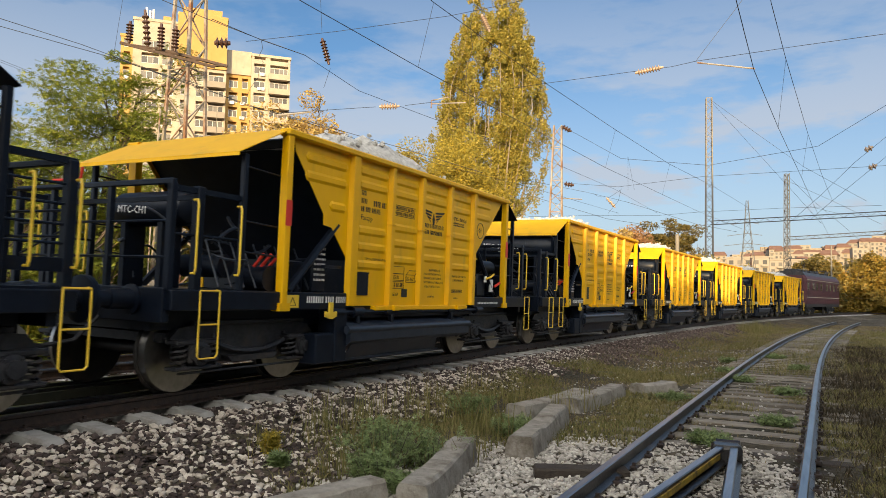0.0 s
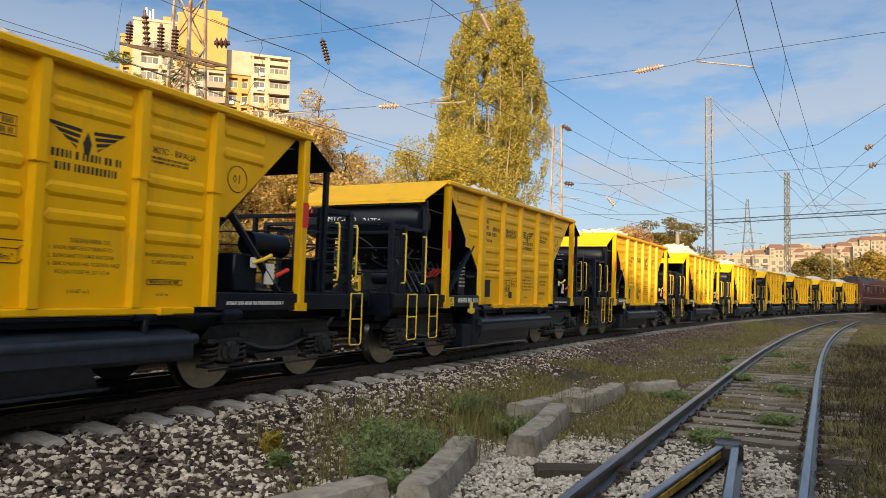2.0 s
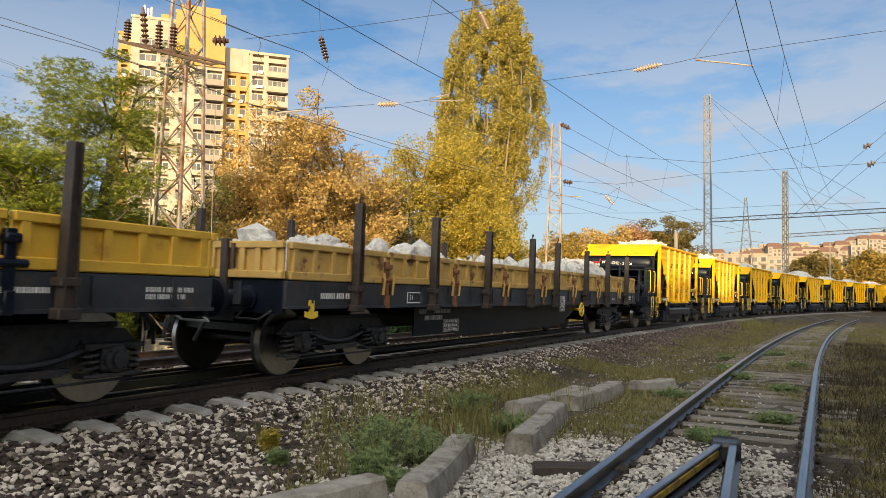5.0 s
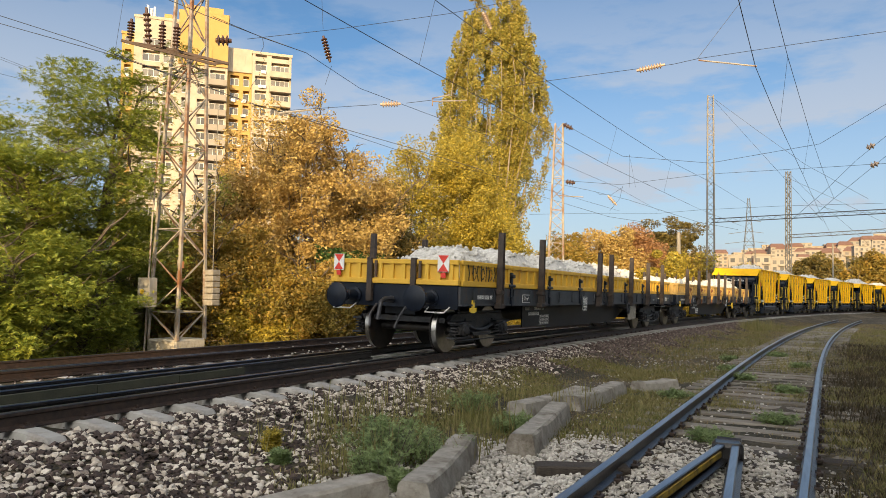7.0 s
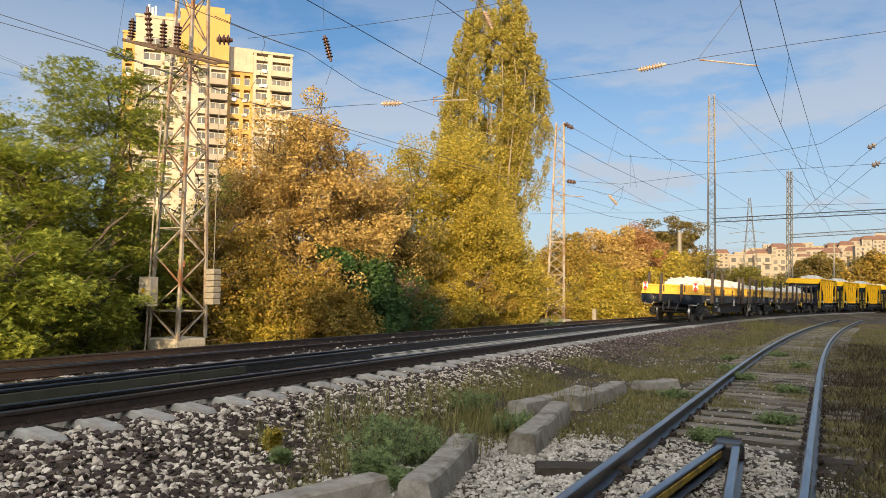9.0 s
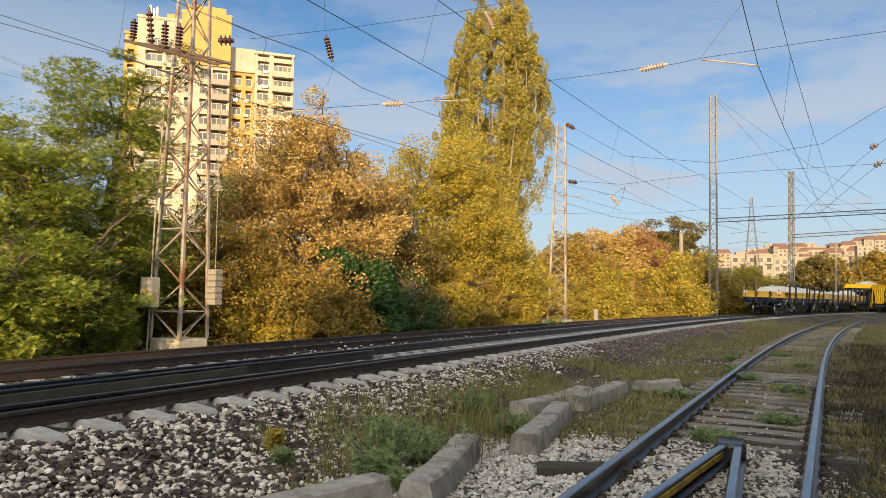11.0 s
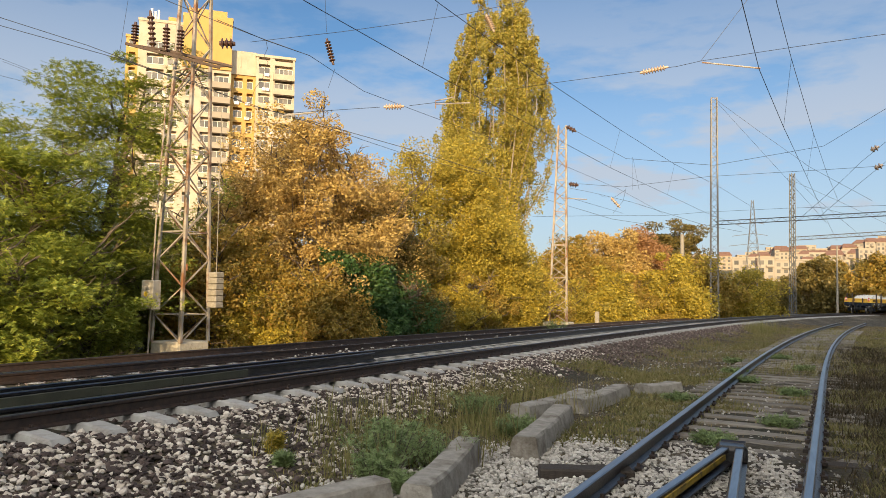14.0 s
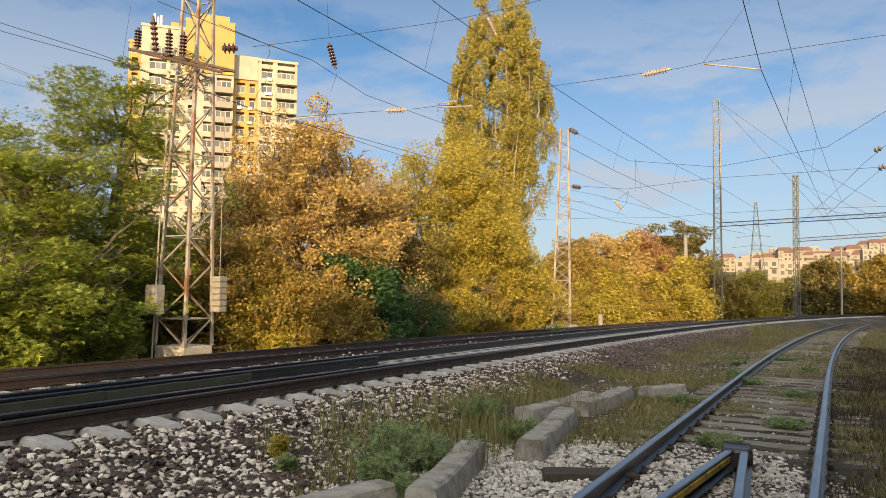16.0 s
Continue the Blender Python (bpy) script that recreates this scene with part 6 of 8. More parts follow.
def bogie(parent, y, base=1.8):
    """Two-axle bogie: side frames, axle boxes, coil springs and its wheelsets."""
    b = Shape()
    for sx in (-1, 1):
        X = sx * 1.0
        top = [(-base / 2 - 0.32, 0.62), (-base / 2 - 0.2, 0.74), (-0.55, 0.80), (0.55, 0.80), (base / 2 + 0.2, 0.74), (base / 2 + 0.32, 0.62), (base / 2 + 0.16, 0.60), (0.62, 0.58), (0.40, 0.36), (-0.40, 0.36), (-0.62, 0.58), (-base / 2 - 0.16, 0.60)]
        b.plate([(X - 0.05, u, z) for u, z in top], (0.10, 0, 0))
        b.plate([(X - 0.10, u, z) for u, z in [(-0.36, 0.33), (0.36, 0.33), (0.44, 0.40), (-0.44, 0.40)]], (0.24, 0, 0))
        for su in (-1, 1):
            u = su * base / 2
            m = pose(X + sx * 0.06, u, 0.46)
            b.box(-0.12, 0.12, -0.14, 0.14, -0.12, 0.15, m=m, cut=0.03)
            b.lathe([(sx * 0.06, 0.135), (sx * 0.15, 0.13), (sx * 0.16, 0.085), (sx * 0.20, 0.08), (sx * 0.205, 0.0)], "x", m=m, n=18)
            for k in range(4):
                a = k * 1.57 + 0.78
                b.box(-0.012, 0.012, -0.012, 0.012, -0.012, 0.012, m=m @ pose(sx * 0.16, 0.11 * math.cos(a), 0.11 * math.sin(a)))
            b.tube([(X + sx * 0.06, u - su * 0.30, 0.66), (X + sx * 0.10, u - su * 0.20, 0.40)], 0.022, 6)
            b.box(X - 0.03, X + 0.03, u - su * 0.42 - 0.05, u - su * 0.42 + 0.05, 0.34, 0.62, cut=0.012)
            b.box(X + sx * 0.0, X + sx * 0.19, u - 0.34, u + 0.34, 0.285, 0.325, cut=0.012)
            b.box(X + sx * 0.0, X + sx * 0.19, u - 0.34, u + 0.34, 0.565, 0.615, cut=0.012)
        b.tube([(X + sx * 0.09, base * t, 0.44 + 1.05 * t * t) for t in (-0.36, -0.27, -0.18, -0.09, 0, 0.09, 0.18, 0.27, 0.36)], 0.035, 6)
        b.tube([(X + sx * 0.09, -0.95, 0.79), (X + sx * 0.09, 0.95, 0.79)], 0.03, 6)
        b.tube([(X + sx * 0.12, -1.15, 0.25), (X + sx * 0.12, 1.15, 0.25)], 0.014, 6)
    b.box(-1.0, 1.0, -0.2, 0.2, 0.50, 0.74, cut=0.03)
    for su in (-1, 1):
        b.box(-0.95, 0.95, su * (base / 2 + 0.30) - 0.04, su * (base / 2 + 0.30) + 0.04, 0.58, 0.68)
        for sx in (-1, 1):
            b.box(sx * 0.76 - 0.05, sx * 0.76 + 0.05, su * (base / 2 - 0.52) - 0.03, su * (base / 2 - 0.52) + 0.03, 0.28, 0.62, cut=0.01)
    o = part("bogie", b, M["grime"], parent, m=pose(0, y, 0))
    for sx in (-1, 1):
        c = Shape()
        for u in (-base / 2 - 0.23, -base / 2 + 0.23, base / 2 - 0.23, base / 2 + 0.23):
            pts = []
            for i in range(41):
                a = i / 40 * 2 * math.pi * 4.0
                pts.append((sx * 1.10 + 0.075 * math.cos(a), u + 0.078 * math.sin(a), 0.325 + 0.24 * i / 40))
            c.tube(pts, 0.017, 5)
        part_each("coil_spring", c, M["grime"], o)
    for su in (-1, 1):
        w = part("wheelset", WHEELSET, M["wheel"], o, m=pose(0, su * base / 2, 0.455))
    return o


def buffer(parent, x, y, way, z=1.05):
    s = Shape()
    s.lathe([(0, 0.16), (way * 0.03, 0.16), (way * 0.04, 0.11), (way * 0.30, 0.105), (way * 0.31, 0.085), (way * 0.52, 0.085), (way * 0.53, 0.13), (way * 0.56, 0.235), (way * 0.60, 0.235), (way * 0.615, 0.20), (way * 0.62, 0.0)], "y", n=24)
    return part("buffer", s, M["black"], parent, m=pose(x, y, z), smooth=True)


def ladder(parent, y, x, mat, z0=0.44, z1=1.16, w=0.28):
    s = Shape()
    r = 0.011
    s.tube([(x, y, z1), (x, y, z0 + 0.03), (x, y + 0.03, z0), (x, y + w - 0.03, z0), (x, y + w, z0 + 0.03), (x, y + w, z1), (x - 0.05, y + w, z1 + 0.01)], r, 6)
    s.tube([(x, y, z1), (x, y + w, z1)], r, 6)
    s.tube([(x, y, (z0 + z1) / 2), (x, y + w, (z0 + z1) / 2)], r, 6)
    return part("step_ladder", s, mat, parent)


def handrail(parent, x, y, z0, z1, mat, out=0.07):
    s = Shape()
    s.tube([(x, y, z1), (x + out * 0.8, y + 0.0, z1 + 0.005), (x + out, y, z1 - 0.04), (x + out, y, z0 + 0.04), (x + out * 0.8, y, z0), (x, y, z0)], 0.014, 8)
    return part("handrail", s, mat, parent)


def heap(x0, x1, y0, y1, z0, top, seed, n=(16, 40), rough_=0.05, humps=1, rocks=420, swing=0.40):
    """A heap of broken stone."""
    sh = Shape()
    nx, ny = n
    rng = random.Random(seed)
    vs, fs = [], []
    for j in range(ny + 1):
        for i in range(nx + 1):
            u, v = i / nx, j / ny
            e = min(1, 4.0 * u, 4.0 * (1 - u)) * min(1, 9 * v, 9 * (1 - v))
            hump = 1 - swing + swing * math.cos((v * humps - 0.5) * 2 * math.pi)
            h = e * hump * (0.55 + 0.45 * math.sin(math.pi * u))
            p = Vector((x0 + (x1 - x0) * u, y0 + (y1 - y0) * v, 0))
            h = h * top + e * rough_ * (noise.noise(p * 4 + Vector((seed, 0, 0))) * 1.5 + rng.uniform(-0.5, 0.5))
            vs.append((p.x, p.y, z0 + max(h, -0.02)))
    for j in range(ny):
        for i in range(nx):
            a = j * (nx + 1) + i
            fs.append((a, a + 1, a + nx + 2, a + nx + 1))
    sh.add(vs, fs)
    # loose pieces on the surface
    for k in range(rocks):
        p = Vector(rng.choice(vs))
        if p.z < z0 + 0.02:
            continue
        p += Vector((rng.uniform(-0.1, 0.1), rng.uniform(-0.1, 0.1), 0.0))
        r = rng.uniform(0.025, 0.06)
        sh.add([p + Vector(tuple(v)) * r * rng.uniform(0.6, 1.25) for v in _ICO_V], [tuple(q) for q in _ICO_F])
    return sh


YB = 6.9      # from the rear post to the front post


def hopper_wagon(small_tank=False):
    """Bogie ballast hopper: yellow ribbed body, black ends with platform, air tank and chutes. y = 0 at its rear post."""
    w = empty("hopper_wagon")
    Y, B, G = M["yellow"], M["black"], M["grime"]
    H = 3.19
    for sx in (1, -1):
        # side sheet with slanting ends
        s = Shape()
        X = sx * 1.36
        out = [(0.13, 3.14), (0.17, 2.95), (0.80, 2.21), (0.80, 2.07), (0.98, 2.05), (1.34, 1.66), (1.34, 0.99), (5.50, 0.99), (5.50, 1.98), (5.58, 1.98), (6.72, 3.06), (6.76, 3.14)]
        s.plate([(X, y, z) for y, z in out], (sx * 0.012, 0, 0))
        side = part("side_sheet", s, Y, w)
        # pressed swages between the ribs
        s = Shape()
        bays = [(0.36, 1.30, (2.92, 2.68)), (0.90, 1.30, (2.34,)), (1.57, 2.36, (2.94, 2.74, 2.08, 1.84, 1.58)), (2.53, 3.29, (2.94, 2.74, 2.20, 1.96, 1.70)), (3.46, 4.32, (2.94, 2.76, 2.02, 1.78)), (4.48, 5.28, (2.94, 2.72, 2.24, 1.96, 1.68)), (5.48, 6.20, (2.94, 2.70))]
        for y0, y1, zs in bays:
            for z in zs:
                x2 = X + sx * 0.012
                prof = [(-0.070, 0.0), (-0.032, 0.020), (0.032, 0.020), (0.070, 0.0)]
                vs = [(x2 + sx * d, y, z + a) for y in (y0 + 0.05, y1 - 0.05) for a, d in prof] + [(x2, y0, z), (x2, y1, z)]
                s.add(vs, [(0, 1, 5, 4), (1, 2, 6, 5), (2, 3, 7, 6), (8, 0, 1), (8, 1, 2), (8, 2, 3), (9, 4, 5), (9, 5, 6), (9, 6, 7)])
        part_each("swage", s, Y, side)
        for i, (y, wd, z0) in enumerate(((1.44, 0.20, 0.99), (2.44, 0.13, 0.99), (3.375, 0.13, 0.99), (4.40, 0.13, 0.99), (5.37, 0.15, 0.99))):
            s = Shape()
            a, c = wd / 2, 0.02
            pr = [(-a, 0), (-a + c, 0.075), (a - c, 0.075), (a, 0)]
            vs = [(X + sx * (0.012 + d), y + u, z) for z in (z0, 3.10) for u, d in pr]
            s.add(vs, [(0, 1, 5, 4), (1, 2, 6, 5), (2, 3, 7, 6), (0, 3, 2, 1), (4, 5, 6, 7)])
            s.box(X, X + sx * 0.10, y - a - 0.012, y + a + 0.012, 2.22, 2.235) if i in (1, 2, 3, 4) else None
            part("rib", s, Y, w)
        for y in (0.0, YB):
            s = Shape()
            s.box(X - sx * 0.03, X + sx * 0.09, y - 0.055, y + 0.055, 0.93, 3.13, cut=0.012)
            s.box(X - sx * 0.03, X + sx * 0.095, y - 0.10, y + 0.10, 0.93, 1.03)
            p = part("corner_post", s, Y, w)
            s = Shape()
            s.box(X + sx * 0.09, X + sx * 0.094, y - 0.056, y + 0.056, 1.98, 2.30)
            part("red_mark", s, M["red"], p, "red painted mark")
        s = Shape()
        s.box(X - sx * 0.06, X + sx * 0.11, -0.08, YB + 0.08, 3.10, 3.19, cut=0.02)
        part("top_rim", s, Y, w)
        s = Shape()
        s.box(X - sx * 0.05, X + sx * 0.075, 2.05, 5.15, 0.915, 0.988, cut=0.012)
        for y in (2.6, 4.75):
            s.box(X + sx * 0.06, X + sx * 0.12, y - 0.09, y + 0.09, 0.91, 0.995, cut=0.012)
        part("lower_sill", s, Y, w)
        s = Shape()
        s.box(X - sx * 0.1, X + sx * 0.06, -1.70, 1.335, 0.945, 1.165, cut=0.012)
        s.box(X - sx * 0.1, X + sx * 0.06, 5.455, 8.16, 0.945, 1.145, cut=0.012)
        s.box(X - sx * 0.3, X - sx * 0.02, 1.3, 5.5, 0.82, 0.985)
        part("solebar", s, B, w)
        for y in ((-1.36, 7.98) if small_tank else (-1.36, -0.66, 7.98)):
            ladder(w, y, sx * 1.46, M["handrail"])
        for y in (-1.42, -0.78, 7.68, 8.12):
            handrail(w, sx * 1.36, y, 1.34, 2.12, M["handrail"])
        # lifting hook
        s = Shape()
        s.plate([(sx * 1.45, 0.92 + a, 0.82 + b) for a, b in ((-0.04, 0.22), (0.04, 0.22), (0.04, 0.08), (0.12, 0.10), (0.12, 0.03), (0.03, 0.0), (-0.03, 0.0), (-0.12, 0.03), (-0.12, 0.10), (-0.04, 0.08))], (sx * 0.03, 0, 0))
        part("lifting_hook", s, M["handrail"], w)
        # discharge chute
        s = Shape()
        pr = [(1.12, 0.80), (1.42, 0.74), (1.50, 0.66), (1.50, 0.50), (1.44, 0.45), (1.15, 0.40)]
        s.add([(sx * x, y, z) for y in (1.35, 5.10) for x, z in pr], [(i, (i + 1) % 6, 6 + (i + 1) % 6, 6 + i) for i in range(6)] + [tuple(range(6)), tuple(range(6, 12))])
        s.tube([(sx * 1.46, 1.30, 0.66), (sx * 1.46, 5.15, 0.66)], 0.06, 10)
        ch = part("chute", s, M["grey_steel"], w, "dark navy steel discharge chute", smooth=True)
        s = Shape()
        s.plate([(sx * 1.44, 1.45, 0.46), (sx * 1.44, 3.95, 0.46), (sx * 1.30, 4.15, 0.24), (sx * 1.30, 1.45, 0.24)], (sx * 0.012, 0, 0))
        s.box(sx * 1.30 - 0.02, sx * 1.30 + 0.03, 1.42, 4.25, 0.215, 0.245)
        part("chute_lip", s, M["grey_steel"], ch)
        s = Shape()
        s.box(sx * 1.12, sx * 1.40, 0.72, 1.34, 0.22, 0.62, cut=0.02)
        s.box(sx * 1.12, sx * 1.42, 1.10, 1.38, 0.22, 0.95, cut=0.02)
        part("chute_end", s, B, ch)
        s = Shape()
        s.tube([(sx * 1.38, 0.95, 0.90), (sx * 1.38, 5.9, 0.90)], 0.035, 8)
        for y, r in ((1.15, 0.07), (1.65, 0.075), (2.5, 0.06), (4.55, 0.06), (5.7, 0.075)):
            s.tube([(sx * 1.38, y - 0.13, 0.90), (sx * 1.38, y + 0.13, 0.90)], r, 10)
        for y in (1.65, 2.55, 4.55):
            s.box(sx * 1.36, sx * 1.43, y - 0.03, y + 0.03, 0.62, 0.92, cut=0.01)
        part("control_shaft", s, B, w, smooth=True)
        # writing: numbers and small print as bars
        q = X + sx * 0.0135
        if sx > 0:
            bars([(1.66, 1.78, 2.59, 0.075), (1.66, 1.80, 2.475, 0.075), (1.98, 2.32, 2.46, 0.085), (1.66, 2.16, 2.355, 0.075), (2.55, 3.16, 2.495, 0.05), (2.55, 3.16, 2.41, 0.05),
                  (3.50, 4.20, 2.30, 0.07), (3.54, 4.16, 2.19, 0.07), (4.55, 5.02, 2.46, 0.025), (4.55, 5.02, 2.42, 0.025), (4.60, 4.98, 1.225, 0.03), (2.55, 2.90, 1.275, 0.07)], q, M["ink"], side)
            for words, size, y, z in (("Faccpp", 0.11, 1.66, 2.235), ("ЖПС - ВРАЦА", 0.085, 4.55, 2.52), ("01", 0.14, 5.665, 2.385), ("ГАРА НА ДОМУВАНЕ-ВРАЦА", 0.042, 1.80, 1.66), ("15.0t", 0.085, 2.60, 1.405), ("33.4m³", 0.08, 3.01, 1.385), ("KE-GP", 0.07, 2.58, 1.14),
                                      ("ЗАБРАНЯВА СЕ:", 0.055, 3.72, 1.565), ("1. РАЗКОМПЛЕКТОВАНЕТО", 0.047, 3.53, 1.50), ("2. ВЛИЗАНЕТО ВЪВ ВАГОНА", 0.047, 3.53, 1.43), ("3. ВИСОЧИНА НА ТОВАРА НАД", 0.047, 3.53, 1.36), ("КОША ПОВЕЧЕ ОТ 0.5 м", 0.047, 3.60, 1.29),
                                      ("(-10.87 m-)", 0.05, 3.72, 1.12), ("ВНИМАВАЙ ПРИ РАБОТА", 0.05, 4.53, 1.49), ("С МЕХАНИЗМИТЕ", 0.05, 4.62, 1.42), ("-6.65 m-", 0.05, 4.68, 1.10)):
                side_text(words, size, q, y, z, M["ink"], side)
            s = Shape()
            ring = [(q, 5.74 + 0.15 * math.cos(a * math.pi / 14), 2.43 + 0.15 * math.sin(a * math.pi / 14)) for a in range(29)]
            s.tube(ring, 0.006, 4)
            for pts in ([(2.54, 1.60), (2.92, 1.60), (2.92, 1.49), (2.54, 1.49), (2.54, 1.60)], [(2.54, 1.485), (2.92, 1.485), (2.92, 1.385), (2.54, 1.385), (2.54, 1.485)], [(2.53, 1.365), (2.92, 1.365), (2.92, 1.255), (2.53, 1.255), (2.53, 1.365)],
                        [(2.99, 1.48), (3.27, 1.48), (3.27, 1.36), (2.99, 1.36), (2.99, 1.48), (3.09, 1.55), (3.36, 1.55), (3.27, 1.48)], [(3.36, 1.55), (3.36, 1.43), (3.27, 1.36)], [(2.52, 2.56), (3.19, 2.56), (3.19, 2.395), (2.52, 2.395), (2.52, 2.56)], [(2.52, 2.478), (3.19, 2.478)], [(4.57, 1.265), (5.01, 1.265), (5.01, 1.215), (4.57, 1.215), (4.57, 1.265)]):
                s.tube([(q, a, b) for a, b in pts], 0.005, 4)
            part("sign_outline", s, M["ink"], side)
            s = Shape()
            s.box(q, q + 0.0015, 2.86, 3.04, 1.12, 1.25)
            part("black_label", s, M["ink"], side)
            s = Shape()
            for d in (-1, 1):
                for k in range(4):
                    r0, r1 = 0.06 + 0.015 * k, 0.40 - 0.075 * k
                    z = 2.585 - 0.052 * k
                    s.plate([(q, 3.84 + d * r0, z - 0.035), (q, 3.84 + d * (r1 - 0.05), z - 0.014), (q, 3.84 + d * r1, z + 0.026), (q, 3.84 + d * r0, z - 0.004)], (0.0015, 0, 0))
            s.plate([(q, 3.815, 2.36), (q, 3.865, 2.36), (q, 3.885, 2.46), (q, 3.84, 2.57), (q, 3.795, 2.46)], (0.0015, 0, 0))
            part("winged_emblem", s, M["ink"], side, "black winged emblem as plain shapes")
            bars([(0.46, 1.30, 1.03, 0.085)], X + 0.0625, M["white"], w)
            bars([(5.62, 6.6, 1.01, 0.04)], X + 0.0625, M["white"], w)
            s = Shape()
            s.box(q, q + 0.012, 1.60, 1.90, 1.14, 1.47)
            s.box(q + 0.012, q + 0.024, 1.60, 1.90, 1.45, 1.475)
            part("inspection_panel", s, B, side, "black square panel")
            s = Shape()
            s.box(X + 0.061, X + 0.064, 0.06, 0.30, 0.97, 1.13)
            part("warning_plate", s, M["handrail"], w, "small yellow warning plate")
            s = Shape()
            for a in range(4):
                t = Vector((X + 0.065, 0.18 + 0.07 * math.cos(a * 2.094 + 1.571), 1.03 + 0.07 * math.sin(a * 2.094 + 1.571)))
                t2 = Vector((X + 0.065, 0.18 + 0.07 * math.cos((a + 1) * 2.094 + 1.571), 1.03 + 0.07 * math.sin((a + 1) * 2.094 + 1.571)))
                s.tube([t, t2], 0.005, 4)
            part("warning_triangle", s, M["ink"], w)
    # sloping ends of the hopper, black
    s = Shape()
    s.plate([(-1.35, 0.12, 3.10), (1.35, 0.12, 3.10), (1.35, 1.35, 1.62), (-1.35, 1.35, 1.62)], (0, 0.02, 0.02))
    s.plate([(-1.35, 1.35, 1.62), (1.35, 1.35, 1.62), (1.35, 1.35, 0.95), (-1.35, 1.35, 0.95)], (0, 0.02, 0))
    s.plate([(-1.35, 6.75, 3.10), (1.35, 6.75, 3.10), (1.35, 5.52, 1.85), (-1.35, 5.52, 1.85)], (0, -0.02, 0.02))
    s.plate([(-1.35, 5.46, 1.85), (1.35, 5.46, 1.85), (1.35, 5.46, 0.95), (-1.35, 5.46, 0.95)], (0, -0.02, 0))
    part_each("hopper_end", s, B, w)
    # hoods over the ends
    s = Shape()
    s.plate([(-1.45, 0.02, 3.19), (1.42, 0.02, 3.19), (1.42, -0.86, 2.74), (-1.45, -0.86, 2.74)], (0, 0, 0.012))
    s.plate([(-1.45, -0.86, 2.74), (1.42, -0.86, 2.74), (1.42, -0.865, 2.705), (-1.45, -0.865, 2.705)], (0, 0.01, 0))
    part("rear_hood", s, Y, w)
    s = Shape()
    s.plate([(-1.42, YB - 0.02, 3.19), (1.42, YB - 0.02, 3.19), (1.42, YB + 0.62, 2.80), (-1.42, YB + 0.62, 2.80)], (0, 0, 0.012))
    part("front_hood", s, B, w)
    s = Shape()
    for X in (-1.33, 1.33):
        s.box(X - 0.035, X + 0.035, -0.70, -0.63, 1.1, 2.76, cut=0.008)
        s.box(X - 0.035, X + 0.035, YB + 0.53, YB + 0.60, 1.1, 2.80, cut=0.008)
        for z in (2.62, 1.98, 1.62):
            s.tube([(X, -0.66, z), (X, 0.02, z - 0.03)], 0.012, 6)
            s.tube([(X, YB + 0.56, z), (X, YB, z - 0.03)], 0.012, 6)
        s.tube([(X, 1.15, 2.10), (X, 0.18, 1.18)], 0.055, 6)
        s.tube([(X, 5.72, 2.02), (X, 6.55, 1.18)], 0.045, 6)
        s.box(X - 0.05, X + 0.02, 0.9, 1.27, 1.50, 1.54)
    part_each("frame_member", s, B, w)
    # platform and its railing
    s = Shape()
    s.box(-1.36, 1.36, -1.70, 0.2, 1.12, 1.17)
    s.box(-1.36, 1.36, YB - 0.2, 8.0, 1.12, 1.17)
    s.box(-1.33, 1.33, -1.74, -1.64, 0.82, 1.18, cut=0.01)
    s.box(-1.33, 1.33, 7.94, 8.04, 0.82, 1.18, cut=0.01)
    s.box(-1.0, 1.0, -1.6, 7.9, 0.72, 0.95)
    s.box(-1.15, 1.15, 1.4, 5.4, 0.45, 0.95)
    part_each("underframe_member", s, B, w)
    s = Shape()
    for X in (-1.30, 1.30):
        s.box(X - 0.05, X + 0.05, -1.35, -1.25, 1.1, 2.28, cut=0.01)
        s.box(X - 0.04, X + 0.04, -1.70, -1.62, 1.1, 2.28, cut=0.01)
        s.box(X - 0.03, X + 0.03, -1.70, -0.66, 2.20, 2.26)
        s.tube([(X, -1.66, 1.75), (X, -0.66, 1.75)], 0.014, 6)
    for X in (-0.65, 0.35):
        s.box(X - 0.03, X + 0.03, -1.69, -1.63, 1.1, 2.28)
    s.box(-1.34, 1.34, -1.70, -1.64, 2.26, 2.32, cut=0.008)
    s.box(-1.34, 1.34, -1.33, -1.28, 2.14, 2.19)
    for z in (1.50, 1.88):
        s.tube([(-1.3, -1.66, z), (1.3, -1.66, z)], 0.014, 6)
    s.tube([(-1.3, -1.66, 1.5), (-0.2, -1.66, 1.88)], 0.014, 6)
    # cage at the front end
    for X in (-1.30, 1.30):
        for y, a in ((7.40, 0.035), (8.10, 0.05)):
            s.box(X - a, X + a, y - a, y + a, 1.1, 2.30, cut=0.01)
        s.box(X - 0.03, X + 0.03, YB + 0.55, 8.14, 2.26, 2.32)
        s.box(X - 0.02, X + 0.02, YB + 0.55, 8.10, 1.30, 1.42)
        for z in (1.55, 1.72, 1.90, 2.08):
            s.tube([(X, YB + 0.55, z), (X, 8.10, z)], 0.013, 6)
    for X in (-0.45, 0.4):
        s.box(X - 0.03, X + 0.03, 8.07, 8.13, 1.1, 2.28)
    s.box(-1.34, 1.34, 8.07, 8.13, 2.26, 2.32, cut=0.008)
    for z in (1.42, 1.62, 1.85, 2.06):
        s.tube([(-1.3, 8.10, z), (1.3, 8.10, z)], 0.013, 6)
    part_each("railing_bar", s, B, w)
    s = Shape()
    s.box(0.75, 1.25, 7.30, 7.42, 1.17, 1.60, cut=0.01)
    part("equipment_box", s, B, w)
